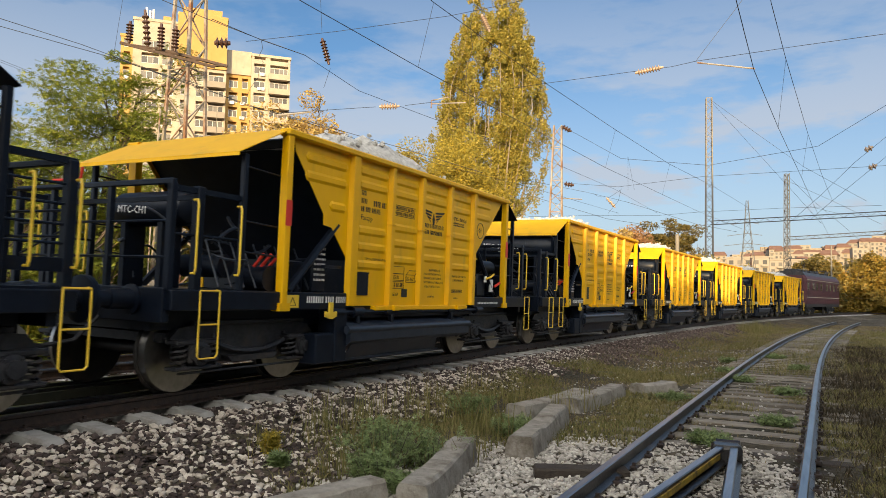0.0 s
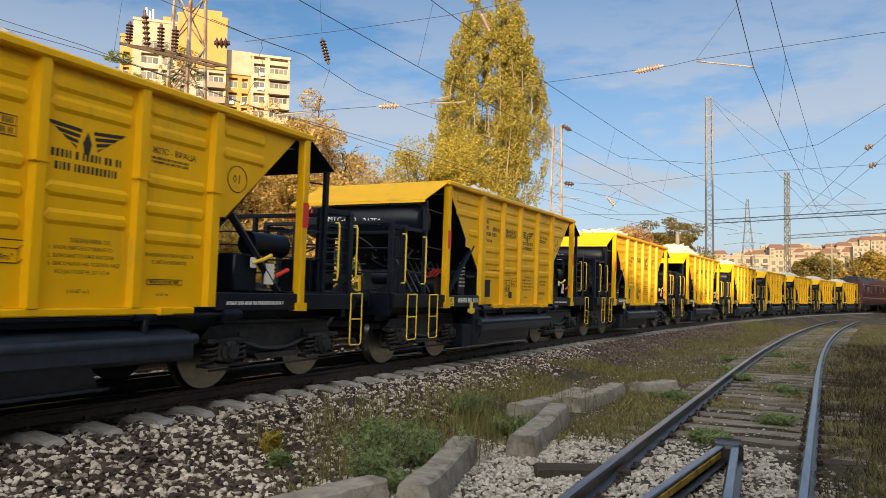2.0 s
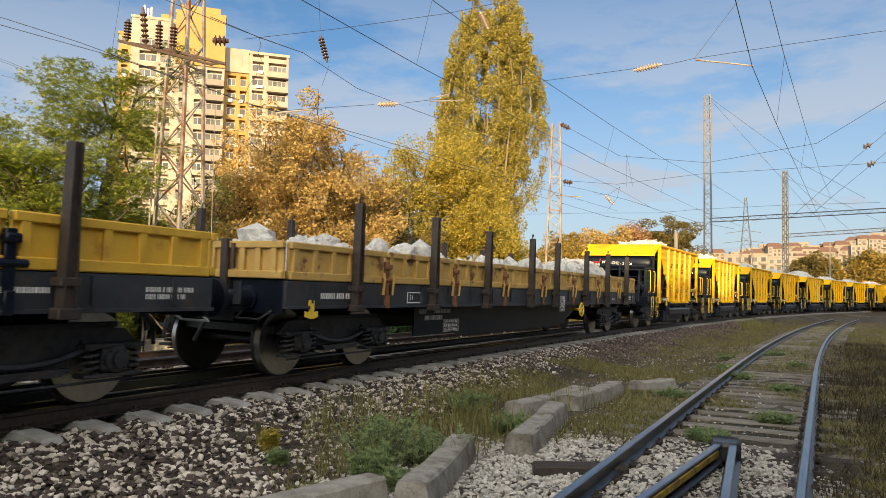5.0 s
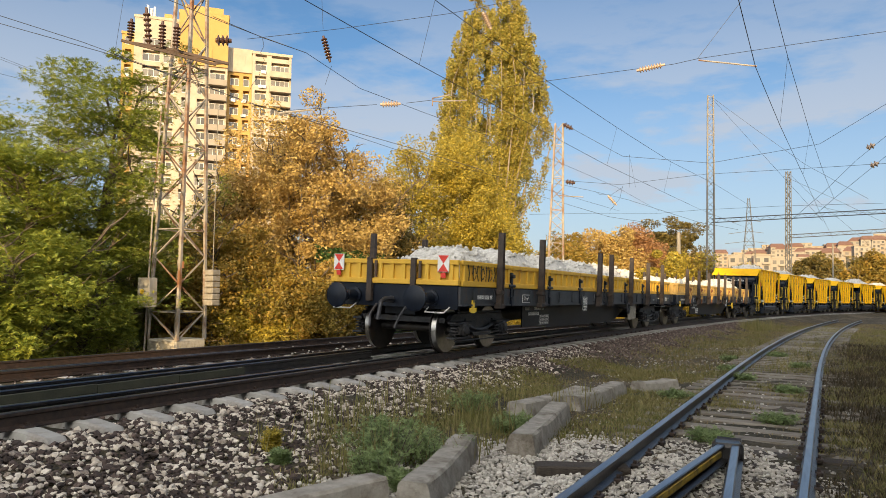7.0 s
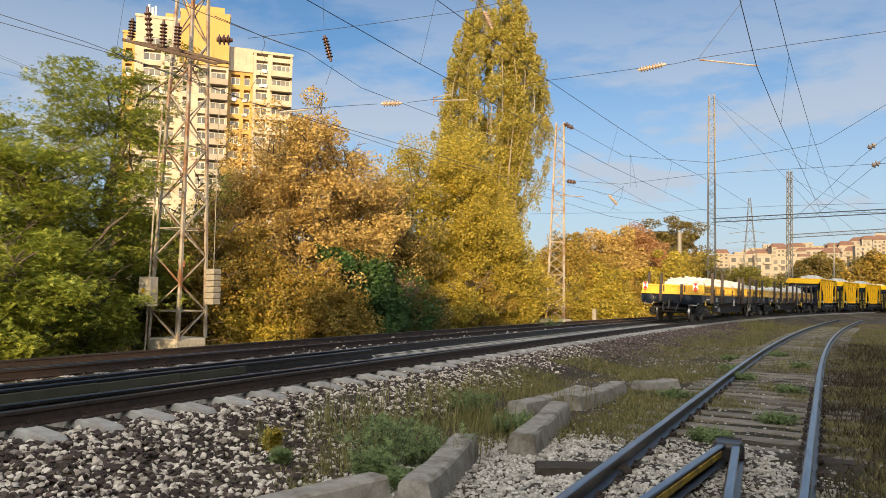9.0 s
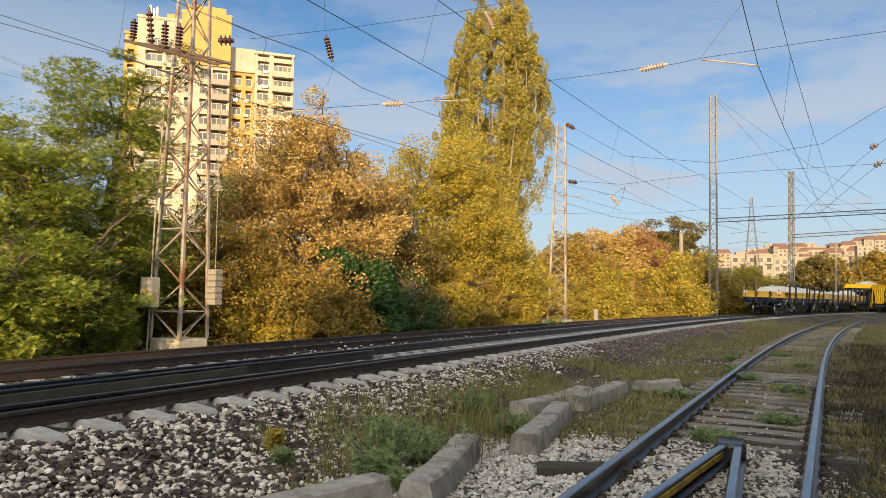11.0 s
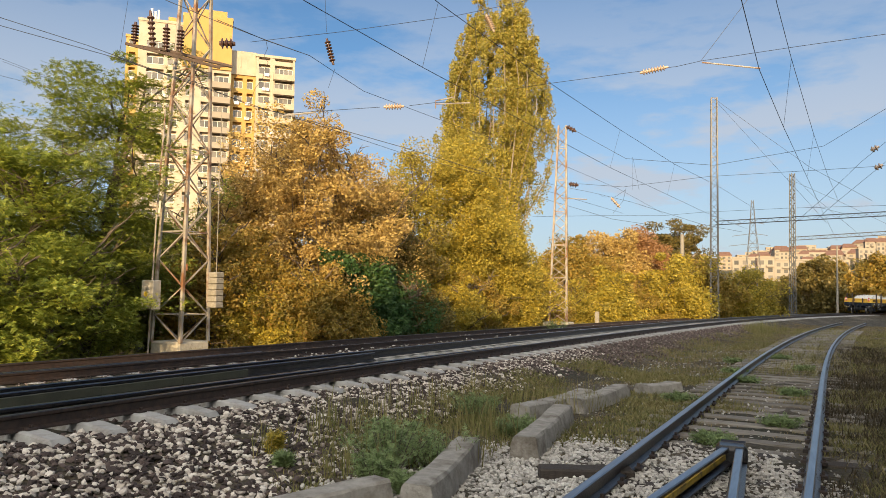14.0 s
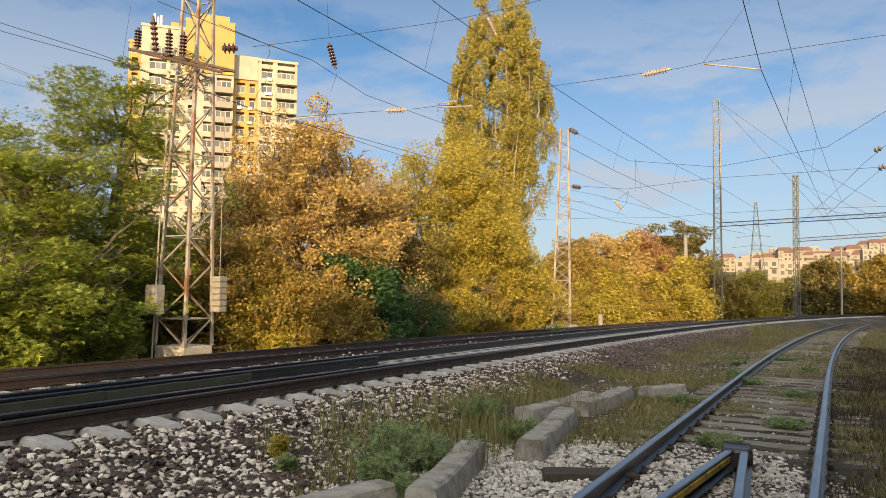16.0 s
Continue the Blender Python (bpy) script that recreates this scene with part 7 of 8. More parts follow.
    # brake wheel column
    s = Shape()
    s.tube([(-0.75, -1.45, 1.15), (-0.75, -1.45, 2.42)], 0.03, 8)
    part("brake_column", s, B, w)
    s = Shape()
    s.tube([(-1.02, -1.45, 2.42), (-0.5, -1.45, 2.42), (-0.48, -1.45, 2.56)], 0.018, 8)
    part("brake_crank", s, M["red"], w, "red brake crank")
    # air tank across the end
    s = Shape()
    if small_tank:
        s.lathe([(-0.62, 0.0), (-0.61, 0.11), (-0.57, 0.18), (-0.48, 0.215), (0.54, 0.215), (0.63, 0.18), (0.67, 0.11), (0.68, 0.0)], "x", m=pose(0, -0.80, 2.12), n=28)
    else:
        s.lathe([(-1.30, 0.0), (-1.29, 0.12), (-1.24, 0.24), (-1.14, 0.295), (-0.55, 0.30), (-0.545, 0.306), (-0.53, 0.306), (-0.525, 0.30), (0.55, 0.30), (0.555, 0.306), (0.57, 0.306), (0.575, 0.30), (1.12, 0.295), (1.22, 0.24), (1.27, 0.12), (1.28, 0.0)], "x", m=pose(0.02, -0.55, 2.43), n=32)
    tank = part("air_tank", s, B, w, "black cylindrical air tank", smooth=True)
    me = word_mesh("MTC-CH1" if small_tank else "MTC-CH2 - 21758", 0.13 if small_tank else 0.155, M["white"])
    part("lettering", me, M["white"], tank, m=Matrix(((1, 0.12, 0, -0.38 if small_tank else -0.60), (0, 0, 1, -1.022 if small_tank else -0.862), (0, 1, 0, 2.07 if small_tank else 2.40), (0, 0, 0, 1))) @ pose(0, 0, 0))
    if not small_tank:
        s = Shape()
        s.box(-0.16, 0.04, -0.850, -0.838, 2.29, 2.35)
        part("maker_plate", s, M["white"], tank)
    s = Shape()
    for X in ((-0.35, 0.3) if small_tank else (-0.8, 0.8)):
        s.box(X - 0.04, X + 0.04, -0.95 if small_tank else -0.70, -0.65 if small_tank else -0.40, 1.15, 1.95 if small_tank else 2.22)
    part_each("tank_support", s, B, w)
    # pipes, cylinders and levers under the slope
    rng = random.Random(17)
    s = Shape()
    for k in range(26):
        p = Vector((rng.uniform(-1.2, 1.2), rng.uniform(-1.1, 0.6), rng.uniform(1.2, 1.9)))
        q = p + Vector((rng.uniform(-0.6, 0.6), rng.uniform(-0.5, 0.5), rng.uniform(-0.25, 0.25)))
        mid = (p + q) / 2 + Vector((0, 0, rng.uniform(-0.15, 0.18)))
        q.z, mid.z = max(q.z, 1.2), max(mid.z, 1.2)
        pts = [p.lerp(mid, t).lerp(mid.lerp(q, t), t) for t in (0, 0.2, 0.4, 0.6, 0.8, 1.0)]
        s.tube(pts, rng.choice([0.012, 0.016, 0.022]), 6)
    for k in range(9):
        s.tube([(1.25, -0.9 + k * 0.2, 1.2), (0.8, -0.7 + k * 0.2, 1.75)], 0.012, 5)
    part_each("brake_pipe", s, M["grey_steel"], w, smooth=True)
    s = Shape()
    s.lathe([(0, 0.0), (0, 0.15), (0.32, 0.16), (0.36, 0.19), (0.40, 0.19), (0.42, 0.0)], "z", m=pose(1.0, 0.62, 1.16), n=20)
    s.tube([(0.9, -0.10, 1.32), (1.3, -0.10, 1.32)], 0.16, 14)
    s.tube([(0.2, -0.45, 1.45), (0.9, -0.45, 1.45)], 0.14, 14)
    s.box(0.95, 1.25, 0.75, 1.05, 1.16, 1.62, cut=0.02)
    s.tube([(1.0, 6.35, 1.75), (1.0, 7.0, 1.75)], 0.15, 14)
    s.box(0.9, 1.28, 5.85, 6.25, 1.16, 1.6, cut=0.02)
    part_each("brake_cylinder", s, B, w, smooth=True)
    s = Shape()
    for k in range(3):
        s.tube([(1.18, -0.28 + k * 0.13, 1.46), (1.30, -0.24 + k * 0.13, 1.62)], 0.02, 6)
    s.tube([(1.40, 6.45, 1.36), (1.44, 6.62, 1.44)], 0.025, 6)
    s.box(1.36, 1.40, -1.62, -1.54, 1.02, 1.10)
    part_each("red_lever", s, M["red"], w)
    s = Shape()
    s.box(1.34, 1.37, 6.30, 6.44, 1.25, 1.50)
    s.box(1.34, 1.37, 6.05, 6.12, 1.44, 1.56)
    part_each("instruction_plate", s, M["white"], w)
    s = Shape()
    s.tube([(1.36, 6.08, 1.50), (1.44, 6.16, 1.54), (1.44, 6.30, 1.60)], 0.022, 6)
    part("yellow_lever", s, M["handrail"], w)
    bars([(0.78, 1.02, 1.74 - 0.07 * k, 0.03) for k in range(7)], 1.26, M["white"], w, "instruction_text")
    for y, wy in ((-1.74, -1), (8.04, 1)):
        for x in (-0.875, 0.875):
            buffer(w, x, y, wy)
        s = Shape()
        s.tube([(0, y, 0.98), (0, y + wy * 0.25, 0.98), (0, y + wy * 0.42, 0.95)], [0.06, 0.045, 0.03], 8)
        s.tube([(0, y + wy * 0.38, 0.96), (0, y + wy * 0.62, 0.90)], 0.04, 8)
        s.tube([(0.35, y, 0.85), (0.34, y + wy * 0.25, 0.60), (0.30, y + wy * 0.58, 0.55)], 0.025, 6)
        part("coupler", s, G, w, smooth=True)
    part("stone_load", heap(-1.32, 1.32, 0.1, 6.8, 2.98, 0.78 if small_tank else 0.55, 5, (14, 34), 0.10, swing=0.30), M["load"], w, "grey crushed stone load")
    bogie(w, -0.15)
    bogie(w, 6.85)
    return tagged(w, "yellow ballast hopper wagon with a small air tank and black ends" if small_tank else "yellow bogie ballast hopper wagon with black ends, loaded with stone", "railway wagon", group="ballast hopper wagons")


FL = 17.8


def flat_wagon(last):
    """Long low-sided wagon with stakes. y = 0 at its rear end."""
    w = empty("flat_wagon")
    T, D, G, St = M["tan"], M["black"], M["grime"], M["stake"]
    if last:
        T = M["tan2"]
    for sx in (1, -1):
        X = sx * 1.43
        n = 8
        L = (FL - 0.1) / n
        for i in range(n):
            y0, y1 = 0.05 + i * L + 0.03, 0.05 + (i + 1) * L - 0.03
            s = Shape()
            s.box(X - sx * 0.02, X + sx * 0.015, y0, y1, 1.30, 1.76)
            s.box(X - sx * 0.02, X + sx * 0.06, y0, y1, 1.68, 1.77, cut=0.012)
            s.box(X - sx * 0.02, X + sx * 0.06, y0, y1, 1.29, 1.40, cut=0.012)
            for k in range(6):
                y = y0 + 0.10 + (y1 - y0 - 0.2) * k / 5
                s.box(X, X + sx * 0.055, y - 0.045, y + 0.045, 1.38, 1.70, cut=0.008)
            part("drop_side", s, T, w)
            if i:
                s = Shape()
                y = y0 - 0.03
                s.box(X + sx * 0.0, X + sx * 0.075, y - 0.05, y + 0.05, 1.10, 1.62, cut=0.01)
                s.box(X + sx * 0.02, X + sx * 0.12, y - 0.07, y + 0.07, 1.50, 1.58, cut=0.015)
                s.tube([(X + sx * 0.06, y - 0.15, 1.34), (X + sx * 0.06, y + 0.15, 1.34)], 0.035, 8)
                s.box(X + sx * 0.03, X + sx * 0.10, y - 0.045, y + 0.045, 0.92, 1.12, cut=0.01)
                part("side_hinge", s, M["rust"] if not last else D, w, smooth=True)
                if not last:
                    s = Shape()
                    for d in (-0.12, 0.13):
                        s.tube([(X + sx * 0.075, y + d, 1.44), (X + sx * 0.10, y + d, 1.36), (X + sx * 0.075, y + d, 1.12)], 0.022, 6)
                    part("side_latch", s, T, w, smooth=True)
        rows = (1.55, 3.77, 8.15, 9.30, 11.54, 13.80, 16.0) if last else (1.4, 3.6, 5.7, 8.0, 9.62, 11.97, 14.05, 16.25)
        for i, y in enumerate(rows):
            s = Shape()
            h = 2.40 + 0.03 * math.sin(i * 2.1)
            lean = 0.02 * math.sin(i * 3.7)
            # channel stake, wide at its foot, in a pocket
            x0, x1 = X + sx * 0.075, X + sx * 0.165
            s.add([(x, y + u, z) for u, z in ((-0.068, 0.93), (0.068, 0.93), (0.042 + lean, h), (-0.042 + lean, h)) for x in (x0, x1)], [(0, 1, 3, 2), (2, 3, 5, 4), (4, 5, 7, 6), (6, 7, 1, 0), (1, 7, 5, 3), (0, 2, 4, 6)])
            for u in (-1, 1):
                s.add([(x, y + u * a + c, z) for a, c, z in ((0.068, 0, 0.93), (0.042, lean, h)) for x in (x1, x1 + sx * 0.03)] + [(x, y + u * (a - 0.018) + c, z) for a, c, z in ((0.068, 0, 0.93), (0.042, lean, h)) for x in (x1, x1 + sx * 0.03)], [(0, 1, 3, 2), (4, 6, 7, 5), (1, 5, 7, 3), (2, 3, 7, 6)])
            s.box(X + sx * 0.06, X + sx * 0.20, y - 0.11, y + 0.11, 0.88, 0.98, cut=0.012)
            s.box(X + sx * 0.0, X + sx * 0.19, y - 0.10, y + 0.10, 1.16, 1.24, cut=0.012)
            if not last:
                s.tube([(X + sx * 0.12, y + lean, h), (X + sx * 0.12, y + lean, h + 0.06), (X + sx * 0.12, y + lean + 0.03, h + 0.10), (X + sx * 0.12, y + lean + 0.07, h + 0.08), (X + sx * 0.12, y + lean + 0.075, h + 0.04)], 0.011, 6)
            part("stake", s, St, w)
        s = Shape()
        s.box(X - sx * 0.10, X + sx * 0.05, 0.02, FL - 0.02, 0.95, 1.28, cut=0.01)
        s.box(X - sx * 0.12, X + sx * 0.08, 0.02, FL - 0.02, 0.93, 0.965)
        for k in range(20):
            y = 0.5 + k * 0.93
            s.box(X, X + sx * 0.085, y - 0.02, y + 0.02, 1.0, 1.26)
        part("solebar", s, M["sole_grey"], w)
        s = Shape()
        s.plate([(X - sx * 0.35, y, z) for y, z in ((3.6, 0.95), (5.4, 0.36), (11.2, 0.36), (13.0, 0.95))], (sx * 0.02, 0, 0))
        part("truss_girder", s, D, w)
        if sx > 0:
            q = X + 0.052
            s = Shape()
            y0 = 6.80 if last else 9.95
            q += 0.035
            s.box(q, q + 0.02, y0, y0 + 0.38, 0.76, 1.16)
            p = part("data_board", s, M["sole_grey"], w, "small grey board with a table of figures")
            t = Shape()
            for k in range(6):
                t.box(q + 0.0205, q + 0.0225, y0 + 0.01, y0 + 0.37, 0.775 + k * 0.072, 0.779 + k * 0.072)
            for u in (0.01, 0.13, 0.20, 0.285, 0.366):
                t.box(q + 0.0205, q + 0.0225, y0 + u, y0 + u + 0.004, 0.775, 1.139)
            part("table_ruling", t, M["white"], p)
            for k, row in enumerate((("e-e", "18", "57", "24"), ("d-d", "15", "44", "57"), ("c-c", "9", "36", "44"), ("b-b", "6", "35", "38"), ("a-a", "2", "32", "33"))):
                for u, word in zip((0.022, 0.140, 0.212, 0.295), row):
                    side_text(word, 0.062, q + 0.021, y0 + u, 0.79 + k * 0.072, M["white"], p, "data_text")
            q -= 0.035
            s = Shape()
            s.box(X - 0.3, X - 0.27, 3.65, 5.40, 0.42, 0.95)
            p = part("number_board", s, D, w)
            bars([(3.80, 4.05, 0.80, 0.07), (4.35, 4.95, 0.80, 0.07), (4.0, 4.65, 0.68, 0.08), (4.72, 5.25, 0.62, 0.05), (4.72, 5.25, 0.54, 0.05), (4.72, 5.25, 0.47, 0.04)], X - 0.265, M["white"], p, "number_text")
            t = Shape()
            for ya, yb, za, zb in ((4.68, 5.30, 0.675, 0.68), (4.68, 5.30, 0.60, 0.605), (4.68, 5.30, 0.52, 0.525), (4.68, 5.30, 0.455, 0.46), (4.68, 4.685, 0.455, 0.68), (5.295, 5.30, 0.455, 0.68)):
                t.box(X - 0.2655, X - 0.263, ya, yb, za, zb)
            part("table_ruling", t, M["white"], p)
            s = Shape()
            s.box(X - 0.06, X - 0.03, 11.9, 12.85, 0.42, 0.93)
            part("grey_panel", s, M["weight"], w, "dull grey panel under the frame") if last else None
            bars([(0.70, 1.35, 1.06, 0.075), (15.4, 15.9, 1.10, 0.05), (16.9, 17.5, 1.12, 0.05), (16.9, 17.4, 1.05, 0.05), (14.9, 15.15, 1.05, 0.05)], q, M["white"], w, "small_text")
            s = Shape()
            s.tube([(q + 0.002, y, z) for y, z in ((2.88, 1.00), (2.88, 1.16), (3.28, 1.16), (3.36, 1.08), (3.28, 1.00), (2.88, 1.00))], 0.007, 4)
            part("sign_outline", s, M["white"], w)
            side_text("51 m²" if last else "51", 0.12, q + 0.002, 2.94, 1.04, M["white"], w)
            s = Shape()
            yb = 0.5
            s.plate([(q, yb + a, 0.80 + b) for a, b in ((-0.04, 0.24), (0.04, 0.24), (0.04, 0.08), (0.12, 0.10), (0.12, 0.03), (0.03, 0.0), (-0.03, 0.0), (-0.12, 0.03), (-0.12, 0.10), (-0.04, 0.08))], (0.03, 0, 0))
            part("lifting_hook", s, M["handrail"], w)
            # hand brake wheel
            s = Shape()
            yc = 11.55 if not last else 11.2
            s.tube([(q + 0.10, yc + 0.165 * math.cos(a * math.pi / 12), 0.80 + 0.165 * math.sin(a * math.pi / 12)) for a in range(25)], 0.022, 8)
            for a in range(4):
                s.tube([(q + 0.10, yc, 0.80), (q + 0.10, yc + 0.165 * math.cos(a * 1.571 + 0.5), 0.80 + 0.165 * math.sin(a * 1.571 + 0.5))], 0.018, 6)
            s.tube([(q - 0.2, yc, 0.80), (q + 0.11, yc, 0.80)], 0.03, 8)
            part("brake_wheel", s, M["handrail"] if not last else G, w, smooth=True)
            if last:
                # scrawled strokes on the corner board
                s = Shape()
                rng = random.Random(9)
                for k in range(9):
                    y = 0.30 + k * 0.175
                    pts = [(X + 0.062, y + rng.uniform(-0.06, 0.06), 1.40), (X + 0.062, y + rng.uniform(-0.03, 0.10), 1.55), (X + 0.062, y + rng.uniform(-0.06, 0.08), 1.70)]
                    s.tube(pts, 0.010, 4)
                    if k % 2:
                        s.tube([(X + 0.062, y + 0.06 + 0.06 * math.cos(a), 1.54 + 0.11 * math.sin(a)) for a in np.linspace(0, 6, 9)], 0.009, 4)
                part("scrawl", s, M["ink"], w, "black scrawled spray paint strokes")
    s = Shape()
    s.box(-1.40, 1.40, 0.02, FL - 0.02, 1.22, 1.30)
    s.box(-0.35, 0.35, 0.3, FL - 0.3, 0.72, 1.22)
    s.box(-1.43, 1.43, 0.0, 0.10, 0.86, 1.30, cut=0.01)
    s.box(-1.43, 1.43, FL - 0.10, FL, 0.86, 1.30, cut=0.01)
    part("underframe", s, D, w)
    for y, wy in ((0.0, -1), (FL, 1)):
        s = Shape()
        a, b = (y, y + 0.035) if wy < 0 else (y - 0.035, y)
        s.box(-1.43, 1.43, a, b, 1.31, 1.76)
        for z0, z1 in ((1.30, 1.40), (1.68, 1.77)):
            s.box(-1.45, 1.45, y - 0.05 if wy < 0 else y - 0.03, y + 0.03 if wy < 0 else y + 0.05, z0, z1, cut=0.01)
        for k in range(11):
            x = -1.3 + k * 0.26
            s.box(x - 0.04, x + 0.04, y - 0.045 if wy < 0 else y, y if wy < 0 else y + 0.045, 1.38, 1.70)
        part("end_board", s, T, w)
        for x in (-0.50, 0.50):
            s = Shape()
            s.box(x - 0.06, x + 0.06, y + wy * 0.04 - 0.05, y + wy * 0.04 + 0.05, 0.95, 1.80, cut=0.012)
            part("end_stanchion", s, St, w)
            s = Shape()
            s.box(x + 0.12, x + 0.17, y + wy * 0.06 - 0.02, y + wy * 0.06 + 0.02, 1.42, 1.74, m=None)
            part("end_latch", s, M["brown"], w)
        for x in (-0.875, 0.875):
            buffer(w, x, y, wy)
        s = Shape()
        s.tube([(0, y, 1.0), (0, y + wy * 0.25, 1.0), (0, y + wy * 0.40, 0.95)], [0.07, 0.05, 0.03], 8)
        s.tube([(0, y + wy * 0.36, 0.97), (0.0, y + wy * 0.45, 0.62)], 0.04, 8)
        s.tube([(0.35, y, 0.90), (0.34, y + wy * 0.22, 0.70), (0.28, y + wy * 0.30, 0.48)], 0.026, 6)
        s.tube([(-0.35, y, 0.90), (-0.34, y + wy * 0.22, 0.70), (-0.28, y + wy * 0.30, 0.48)], 0.026, 6)
        part("coupler", s, G, w, smooth=True)
        for x in (-1.05, 1.05):
            s = Shape()
            s.tube([(x - 0.22, y, 0.90), (x - 0.2, y + wy * 0.18, 0.80), (x + 0.2, y + wy * 0.18, 0.80), (x + 0.22, y, 0.90)], 0.014, 6)
            part("shunter_rail", s, M["white"] if last else G, w)
    if last:
        for x in (-1.25, 1.15):
            s = Shape()
            s.box(x - 0.12, x + 0.12, -0.075, -0.06, 1.54, 1.86)
            p = part("tail_sign", s, M["white"], w, "red and white tail sign board")
            s = Shape()
            s.plate([(x - 0.11, -0.076, 1.85), (x + 0.11, -0.076, 1.85), (x, -0.076, 1.70)], (0, -0.003, 0))
            s.plate([(x - 0.11, -0.076, 1.55), (x + 0.11, -0.076, 1.55), (x, -0.076, 1.70)], (0, -0.003, 0))
            s.box(x - 0.05, x + 0.05, -0.075, -0.055, 1.44, 1.53)
            part("red_triangle", s, M["red"], p)
    # load of broken stone
    if last:
        part("stone_load", heap(-1.34, 1.34, 0.25, 16.6, 1.42, 0.80, 3, (16, 120), 0.05, 6, 2600, swing=0.20), M["load"], w, "heaped white crushed stone")
    else:
        part("stone_load", heap(-1.34, 1.34, 0.25, 13.6, 1.40, 0.44, 8, (16, 80), 0.20, 4, 700, swing=0.2), M["load"], w, "white stone with large boulders")
        part("stone_load", heap(-1.32, 1.32, 13.4, 17.6, 1.46, 0.82, 9, (16, 30), 0.06, 1, 900, swing=0.22), M["load"], w, "heap of white crushed stone")
        rng = random.Random(12)
        s = Shape()
        for k in range(90):
            p = Vector((rng.uniform(-0.9, 0.9), rng.choice([rng.uniform(0.8, 7.5), rng.uniform(8.6, 13.4)]), rng.uniform(1.60, 1.90)))
            r = rng.uniform(0.10, 0.36) * (1.1 - 0.5 * abs(p.x))
            ico = [Vector((math.cos(k2) * math.sqrt(1 - z * z), math.sin(k2) * math.sqrt(1 - z * z), z)) for z, k2 in ((-1, 0), (-0.4, 0.3), (-0.4, 1.6), (-0.4, 2.9), (-0.4, 4.1), (-0.4, 5.4), (0.45, 0.9), (0.45, 2.2), (0.45, 3.5), (0.45, 4.8), (0.45, 6.0), (1, 0))]
            vs = [p + v * r * rng.uniform(0.7, 1.15) for v in ico]
            fs = [(0, 2, 1), (0, 3, 2), (0, 4, 3), (0, 5, 4), (0, 1, 5), (1, 2, 6), (2, 7, 6), (2, 3, 7), (3, 8, 7), (3, 4, 8), (4, 9, 8), (4, 5, 9), (5, 10, 9), (5, 1, 10), (1, 6, 10), (11, 6, 7), (11, 7, 8), (11, 8, 9), (11, 9, 10), (11, 10, 6)]
            s.add(vs, fs)
        tagged(part("loose_rock", s, M["load"], w), kind="stuff")
    bogie(w, 1.65)
    bogie(w, FL - 1.85)
    lab = "low-sided yellow stake wagon heaped with crushed stone, tail signs fitted" if last else "low-sided stake wagon in chipped yellow paint, loaded with white boulders"
    return tagged(w, lab, "railway wagon", group="stake wagons")


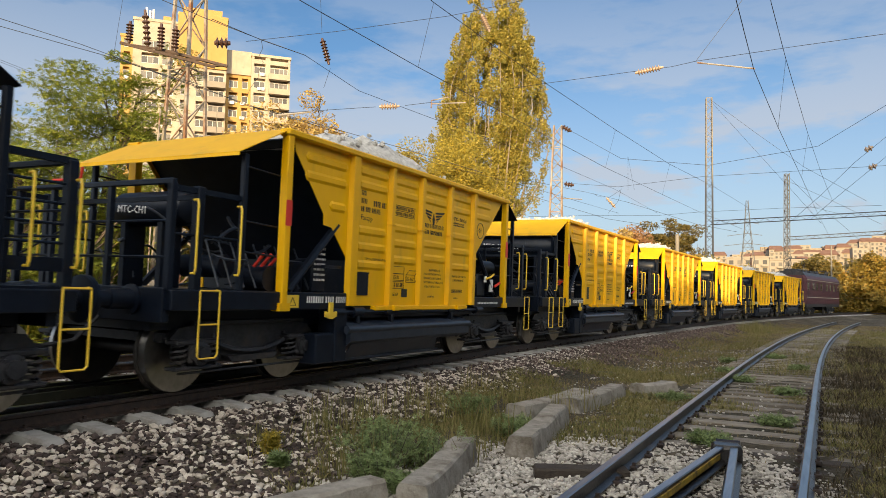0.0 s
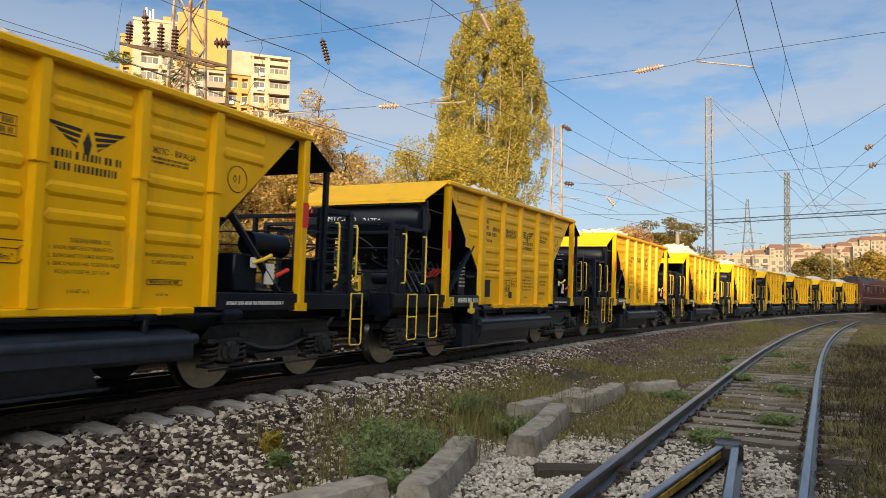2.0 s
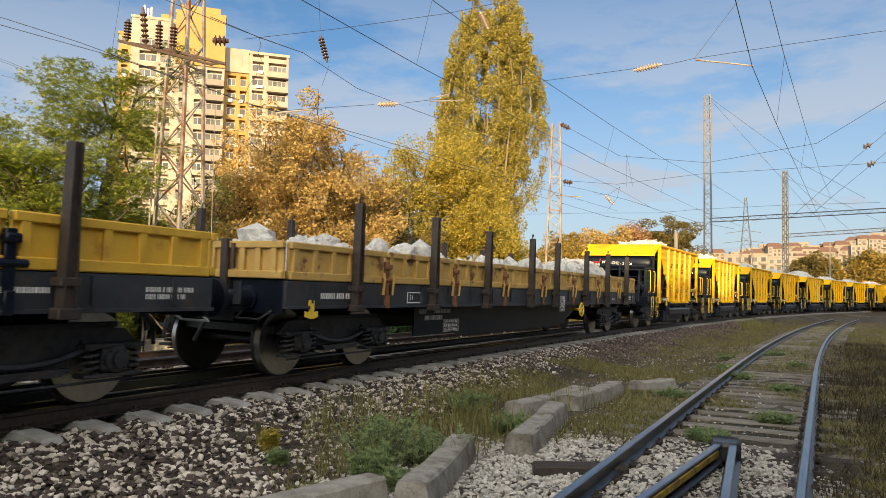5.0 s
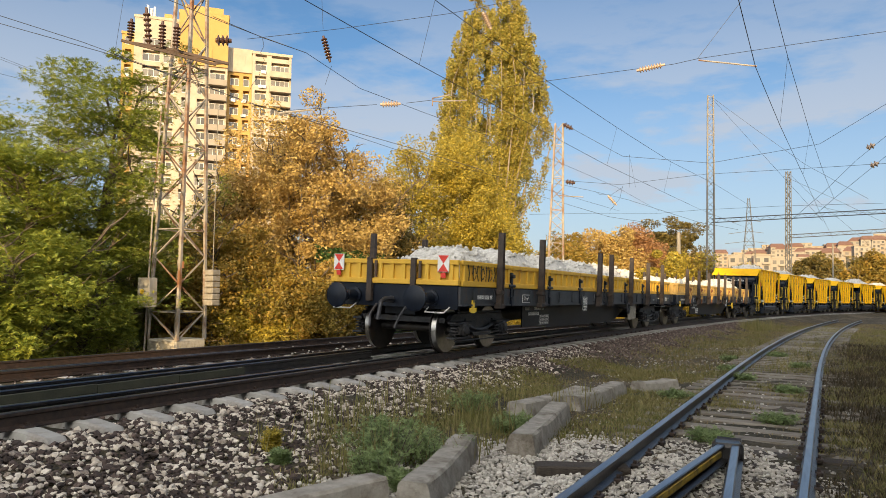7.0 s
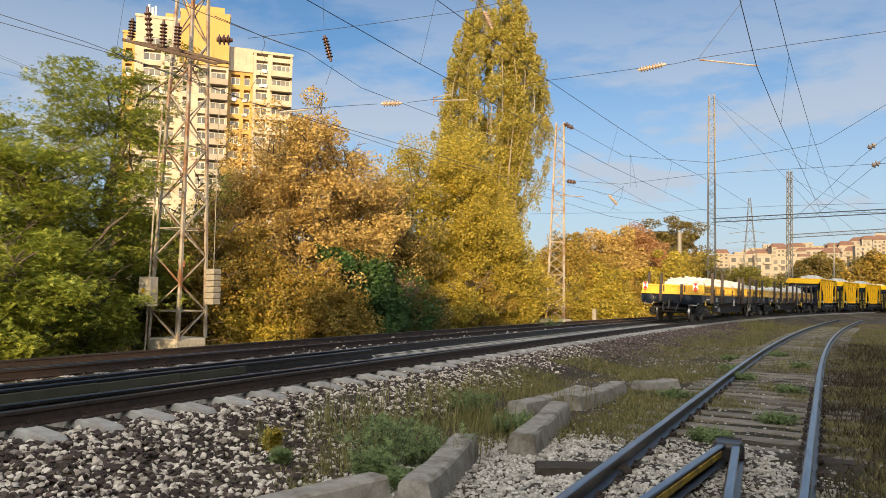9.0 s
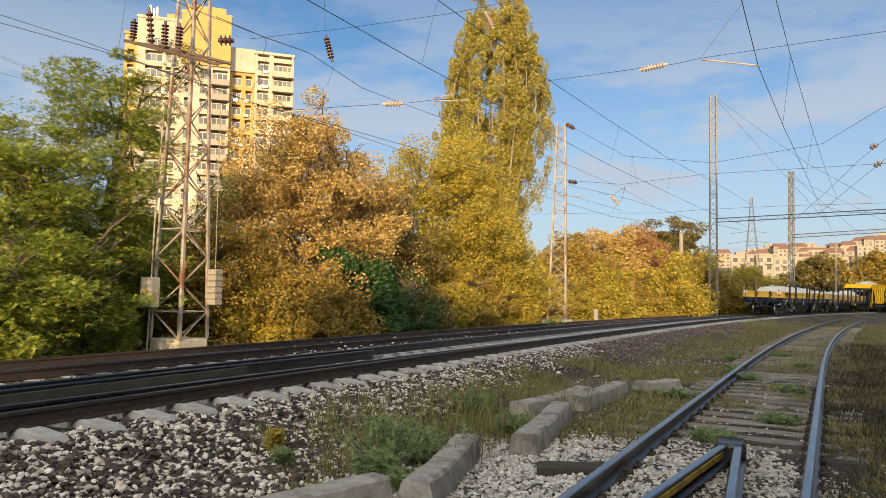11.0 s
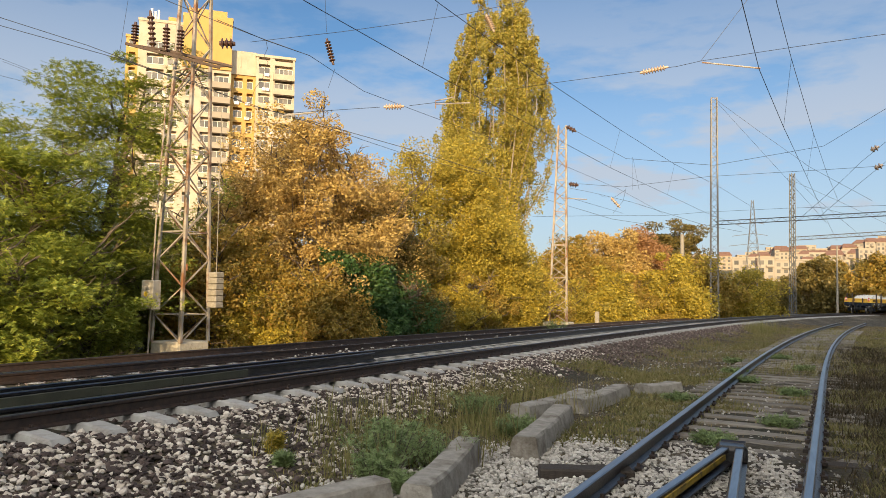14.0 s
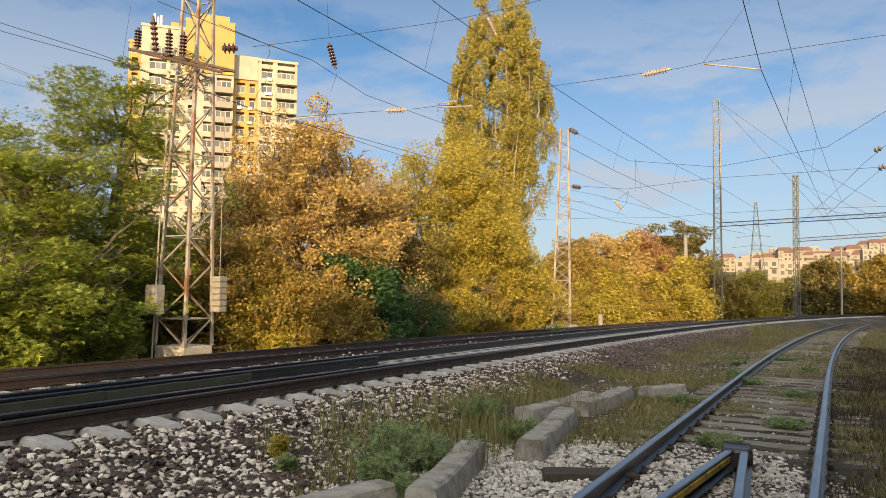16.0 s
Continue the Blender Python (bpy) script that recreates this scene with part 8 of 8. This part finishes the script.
def locomotive():
    """Electric locomotive, far up the line; y = 0 at its rear end."""
    w = empty("electric_locomotive")
    R_, B = M["loco_red"], M["grime"]
    L = 15.6
    s = Shape()
    prof = [(-1.45, 1.05), (1.45, 1.05), (1.45, 3.30), (1.30, 3.58), (-1.30, 3.58), (-1.45, 3.30)]
    vs = []
    for y, k in ((0.0, 0.86), (0.35, 1.0), (L - 0.35, 1.0), (L, 0.86)):
        vs += [(x * k, y, z) for x, z in prof]
    s.add(vs, [(j * 6 + i, j * 6 + (i + 1) % 6, j * 6 + 6 + (i + 1) % 6, j * 6 + 6 + i) for j in range(3) for i in range(6)] + [tuple(range(6)), tuple(range(18, 24))])
    part("body", s, R_, w)
    s = Shape()
    pr = [(-1.30, 3.58), (1.30, 3.58), (1.10, 3.84), (0.5, 3.96), (-0.5, 3.96), (-1.10, 3.84)]
    s.add([(x, y, z) for y in (0.3, L - 0.3) for x, z in pr], [(i, (i + 1) % 6, 6 + (i + 1) % 6, 6 + i) for i in range(6)] + [tuple(range(6)), tuple(range(6, 12))])
    part("roof", s, M["grime"], w)
    for y in (1.6, 6.2, 9.0, 13.6):
        part("roof_gear", Shape().box(-0.6, 0.6, y - 0.5, y + 0.5, 3.94, 4.16, cut=0.05), M["grime"], w)
    for sx in (-1, 1):
        s = Shape()
        for z in (1.60, 3.16):
            s.box(sx * 1.45, sx * 1.462, 0.4, L - 0.4, z, z + 0.07)
        part("waist_stripe", s, M["pale_render"], w)
        for y0, y1 in ((0.6, 1.3), (2.6, 3.4), (4.2, 5.0), (6.0, 6.8), (8.6, 9.4), (10.2, 11.0), (12.0, 12.8), (14.2, 14.9)):
            s = Shape()
            s.box(sx * 1.44, sx * 1.458, y0, y1, 2.30, 2.98)
            part("window", s, M["glass"], w)
        s = Shape()
        s.box(sx * 1.2, sx * 1.42, 0.3, L - 0.3, 0.78, 1.08)
        part("solebar", s, B, w)
    for y, d in ((0.0, -1), (L, 1)):
        for x0, x1 in ((-1.0, -0.1), (0.1, 1.0)):
            s = Shape()
            s.box(x0, x1, y - 0.012, y + 0.012, 2.45, 3.15)
            part("cab_window", s, M["glass"], w)
        for x in (-0.9, 0.9):
            s = Shape()
            s.tube([(x, y - 0.04, 1.4), (x, y + 0.04, 1.4)], 0.13, 14)
            part("headlight", s, M["white"], w)
            buffer(w, x * 0.97, y, d)
    for y, up in ((3.0, 1), (L - 3.0, 0)):
        s = Shape()
        for x in (-0.7, 0.7):
            s.tube([(x, y - 0.7, 4.15), (x, y + 0.7, 4.15)], 0.03, 6)
            if up:
                s.tube([(x, y - 0.7, 4.15), (x * 0.8, y + 0.7, 4.70), (x * 0.7, y - 0.1, 5.15)], 0.022, 6)
                s.tube([(x, y + 0.7, 4.15), (x * 0.8, y - 0.7, 4.70), (x * 0.7, y + 0.1, 5.15)], 0.022, 6)
            else:
                s.tube([(x, y - 0.7, 4.22), (x * 0.9, y + 1.0, 4.30)], 0.022, 6)
        z = 5.17 if up else 4.36
        for d in (-0.15, 0.15):
            s.tube([(-0.95, y + d, z - 0.12), (-0.7, y + d, z), (0.7, y + d, z), (0.95, y + d, z - 0.12)], 0.025, 6)
        for x in (-0.7, 0.7):
            for d in (-0.7, 0.7):
                s.lathe([(0, 0.05), (0.08, 0.09), (0.1, 0.05), (0.17, 0.09), (0.2, 0.04)], "z", m=pose(x, y + d, 3.93), n=10)
        part("pantograph", s, M["mast_dark"], w)
    bogie(w, 3.2, 2.6)
    bogie(w, L - 3.2, 2.6)
    return tagged(w, "dull red electric locomotive with pale stripes and raised pantograph", "locomotive")


M["tan2"] = material("yellow_ochre_paint", [(0.3, (0.62, 0.36, 0.03)), (0.7, (0.70, 0.43, 0.05))], 0.6, scale=4, bump=0.12, bump_scale=25, dirt=(0.40, 0.20, 0.04), dirt_scale=3.5, dirt_range=(0.58, 0.75))
TRAIN_T = [0.0, 1.0, 2.0, 3.0, 3.5, 4.2, 5.3, 6.5, 7.5, 8.5, 9.2, 10.3, 11.4, 12.0, 13.0, 13.8, 15.0, 16.0]
TRAIN_S = [7.0, 20.08, 33.22, 46.48, 53.05, 62.2, 76.0, 90.1, 102.0, 114.1, 122.6, 135.8, 149.0, 157.4, 171.1, 181.1, 195.7, 207.9]   # rear post of the sixth hopper
PITCH = 10.94
HOPPER = hopper_wagon()
WAGONS = []
for _i in range(10):
    _w = HOPPER if _i == 0 else hopper_wagon(True) if _i == 5 else copy_thing(HOPPER, Matrix())
    WAGONS.append((_w, PITCH * (5 - _i), -0.15, 6.85))
WAGONS.append((flat_wagon(False), -PITCH * 4 - 21.43, 1.65, FL - 1.85))
WAGONS.append((flat_wagon(True), -PITCH * 4 - 40.47, 1.65, FL - 1.85))
WAGONS.append((locomotive(), PITCH * 5 + 9.3, 3.2, 12.4))


def train_s(t):
    return float(np.interp(t, TRAIN_T, TRAIN_S))


def wagon_pose(s, y0, y1):
    """A wagon whose bogies stand on the line: its origin s metres along, bogies y0 and y1 ahead of it."""
    ax, ay, _ = line(s + y0)
    bx, by, _ = line(s + y1)
    az, bz = float(grade(s + y0)) + CANT / 2, float(grade(s + y1)) + CANT / 2
    d = Vector((bx - ax, by - ay, bz - az)).normalized()
    o = Vector((ax, ay, az)) - d * y0
    return pose(o.x, o.y, o.z, math.degrees(math.asin(d.z)), 1.3, -math.degrees(math.atan2(d.x, d.y)))


def motions():
    for w, off, y0, y1 in WAGONS:
        walk(w, [(t, wagon_pose(train_s(t) + off, y0, y1)) for t in np.arange(0, 16.01, 0.25)])
    # wheels roll with the train
    turns = [(k / FPS, -math.degrees((train_s(k / FPS) - train_s(0)) / 0.455)) for k in range(16 * FPS + 1)]
    for w, off, y0, y1 in WAGONS:
        for b in w.children:
            if b.name.startswith("bogie"):
                for o in b.children:
                    if o.name.startswith("wheelset"):
                        y = o.location.y
                        walk(o, [(t, pose(0, y, 0.455, a % 360)) for t, a in turns])


motions()
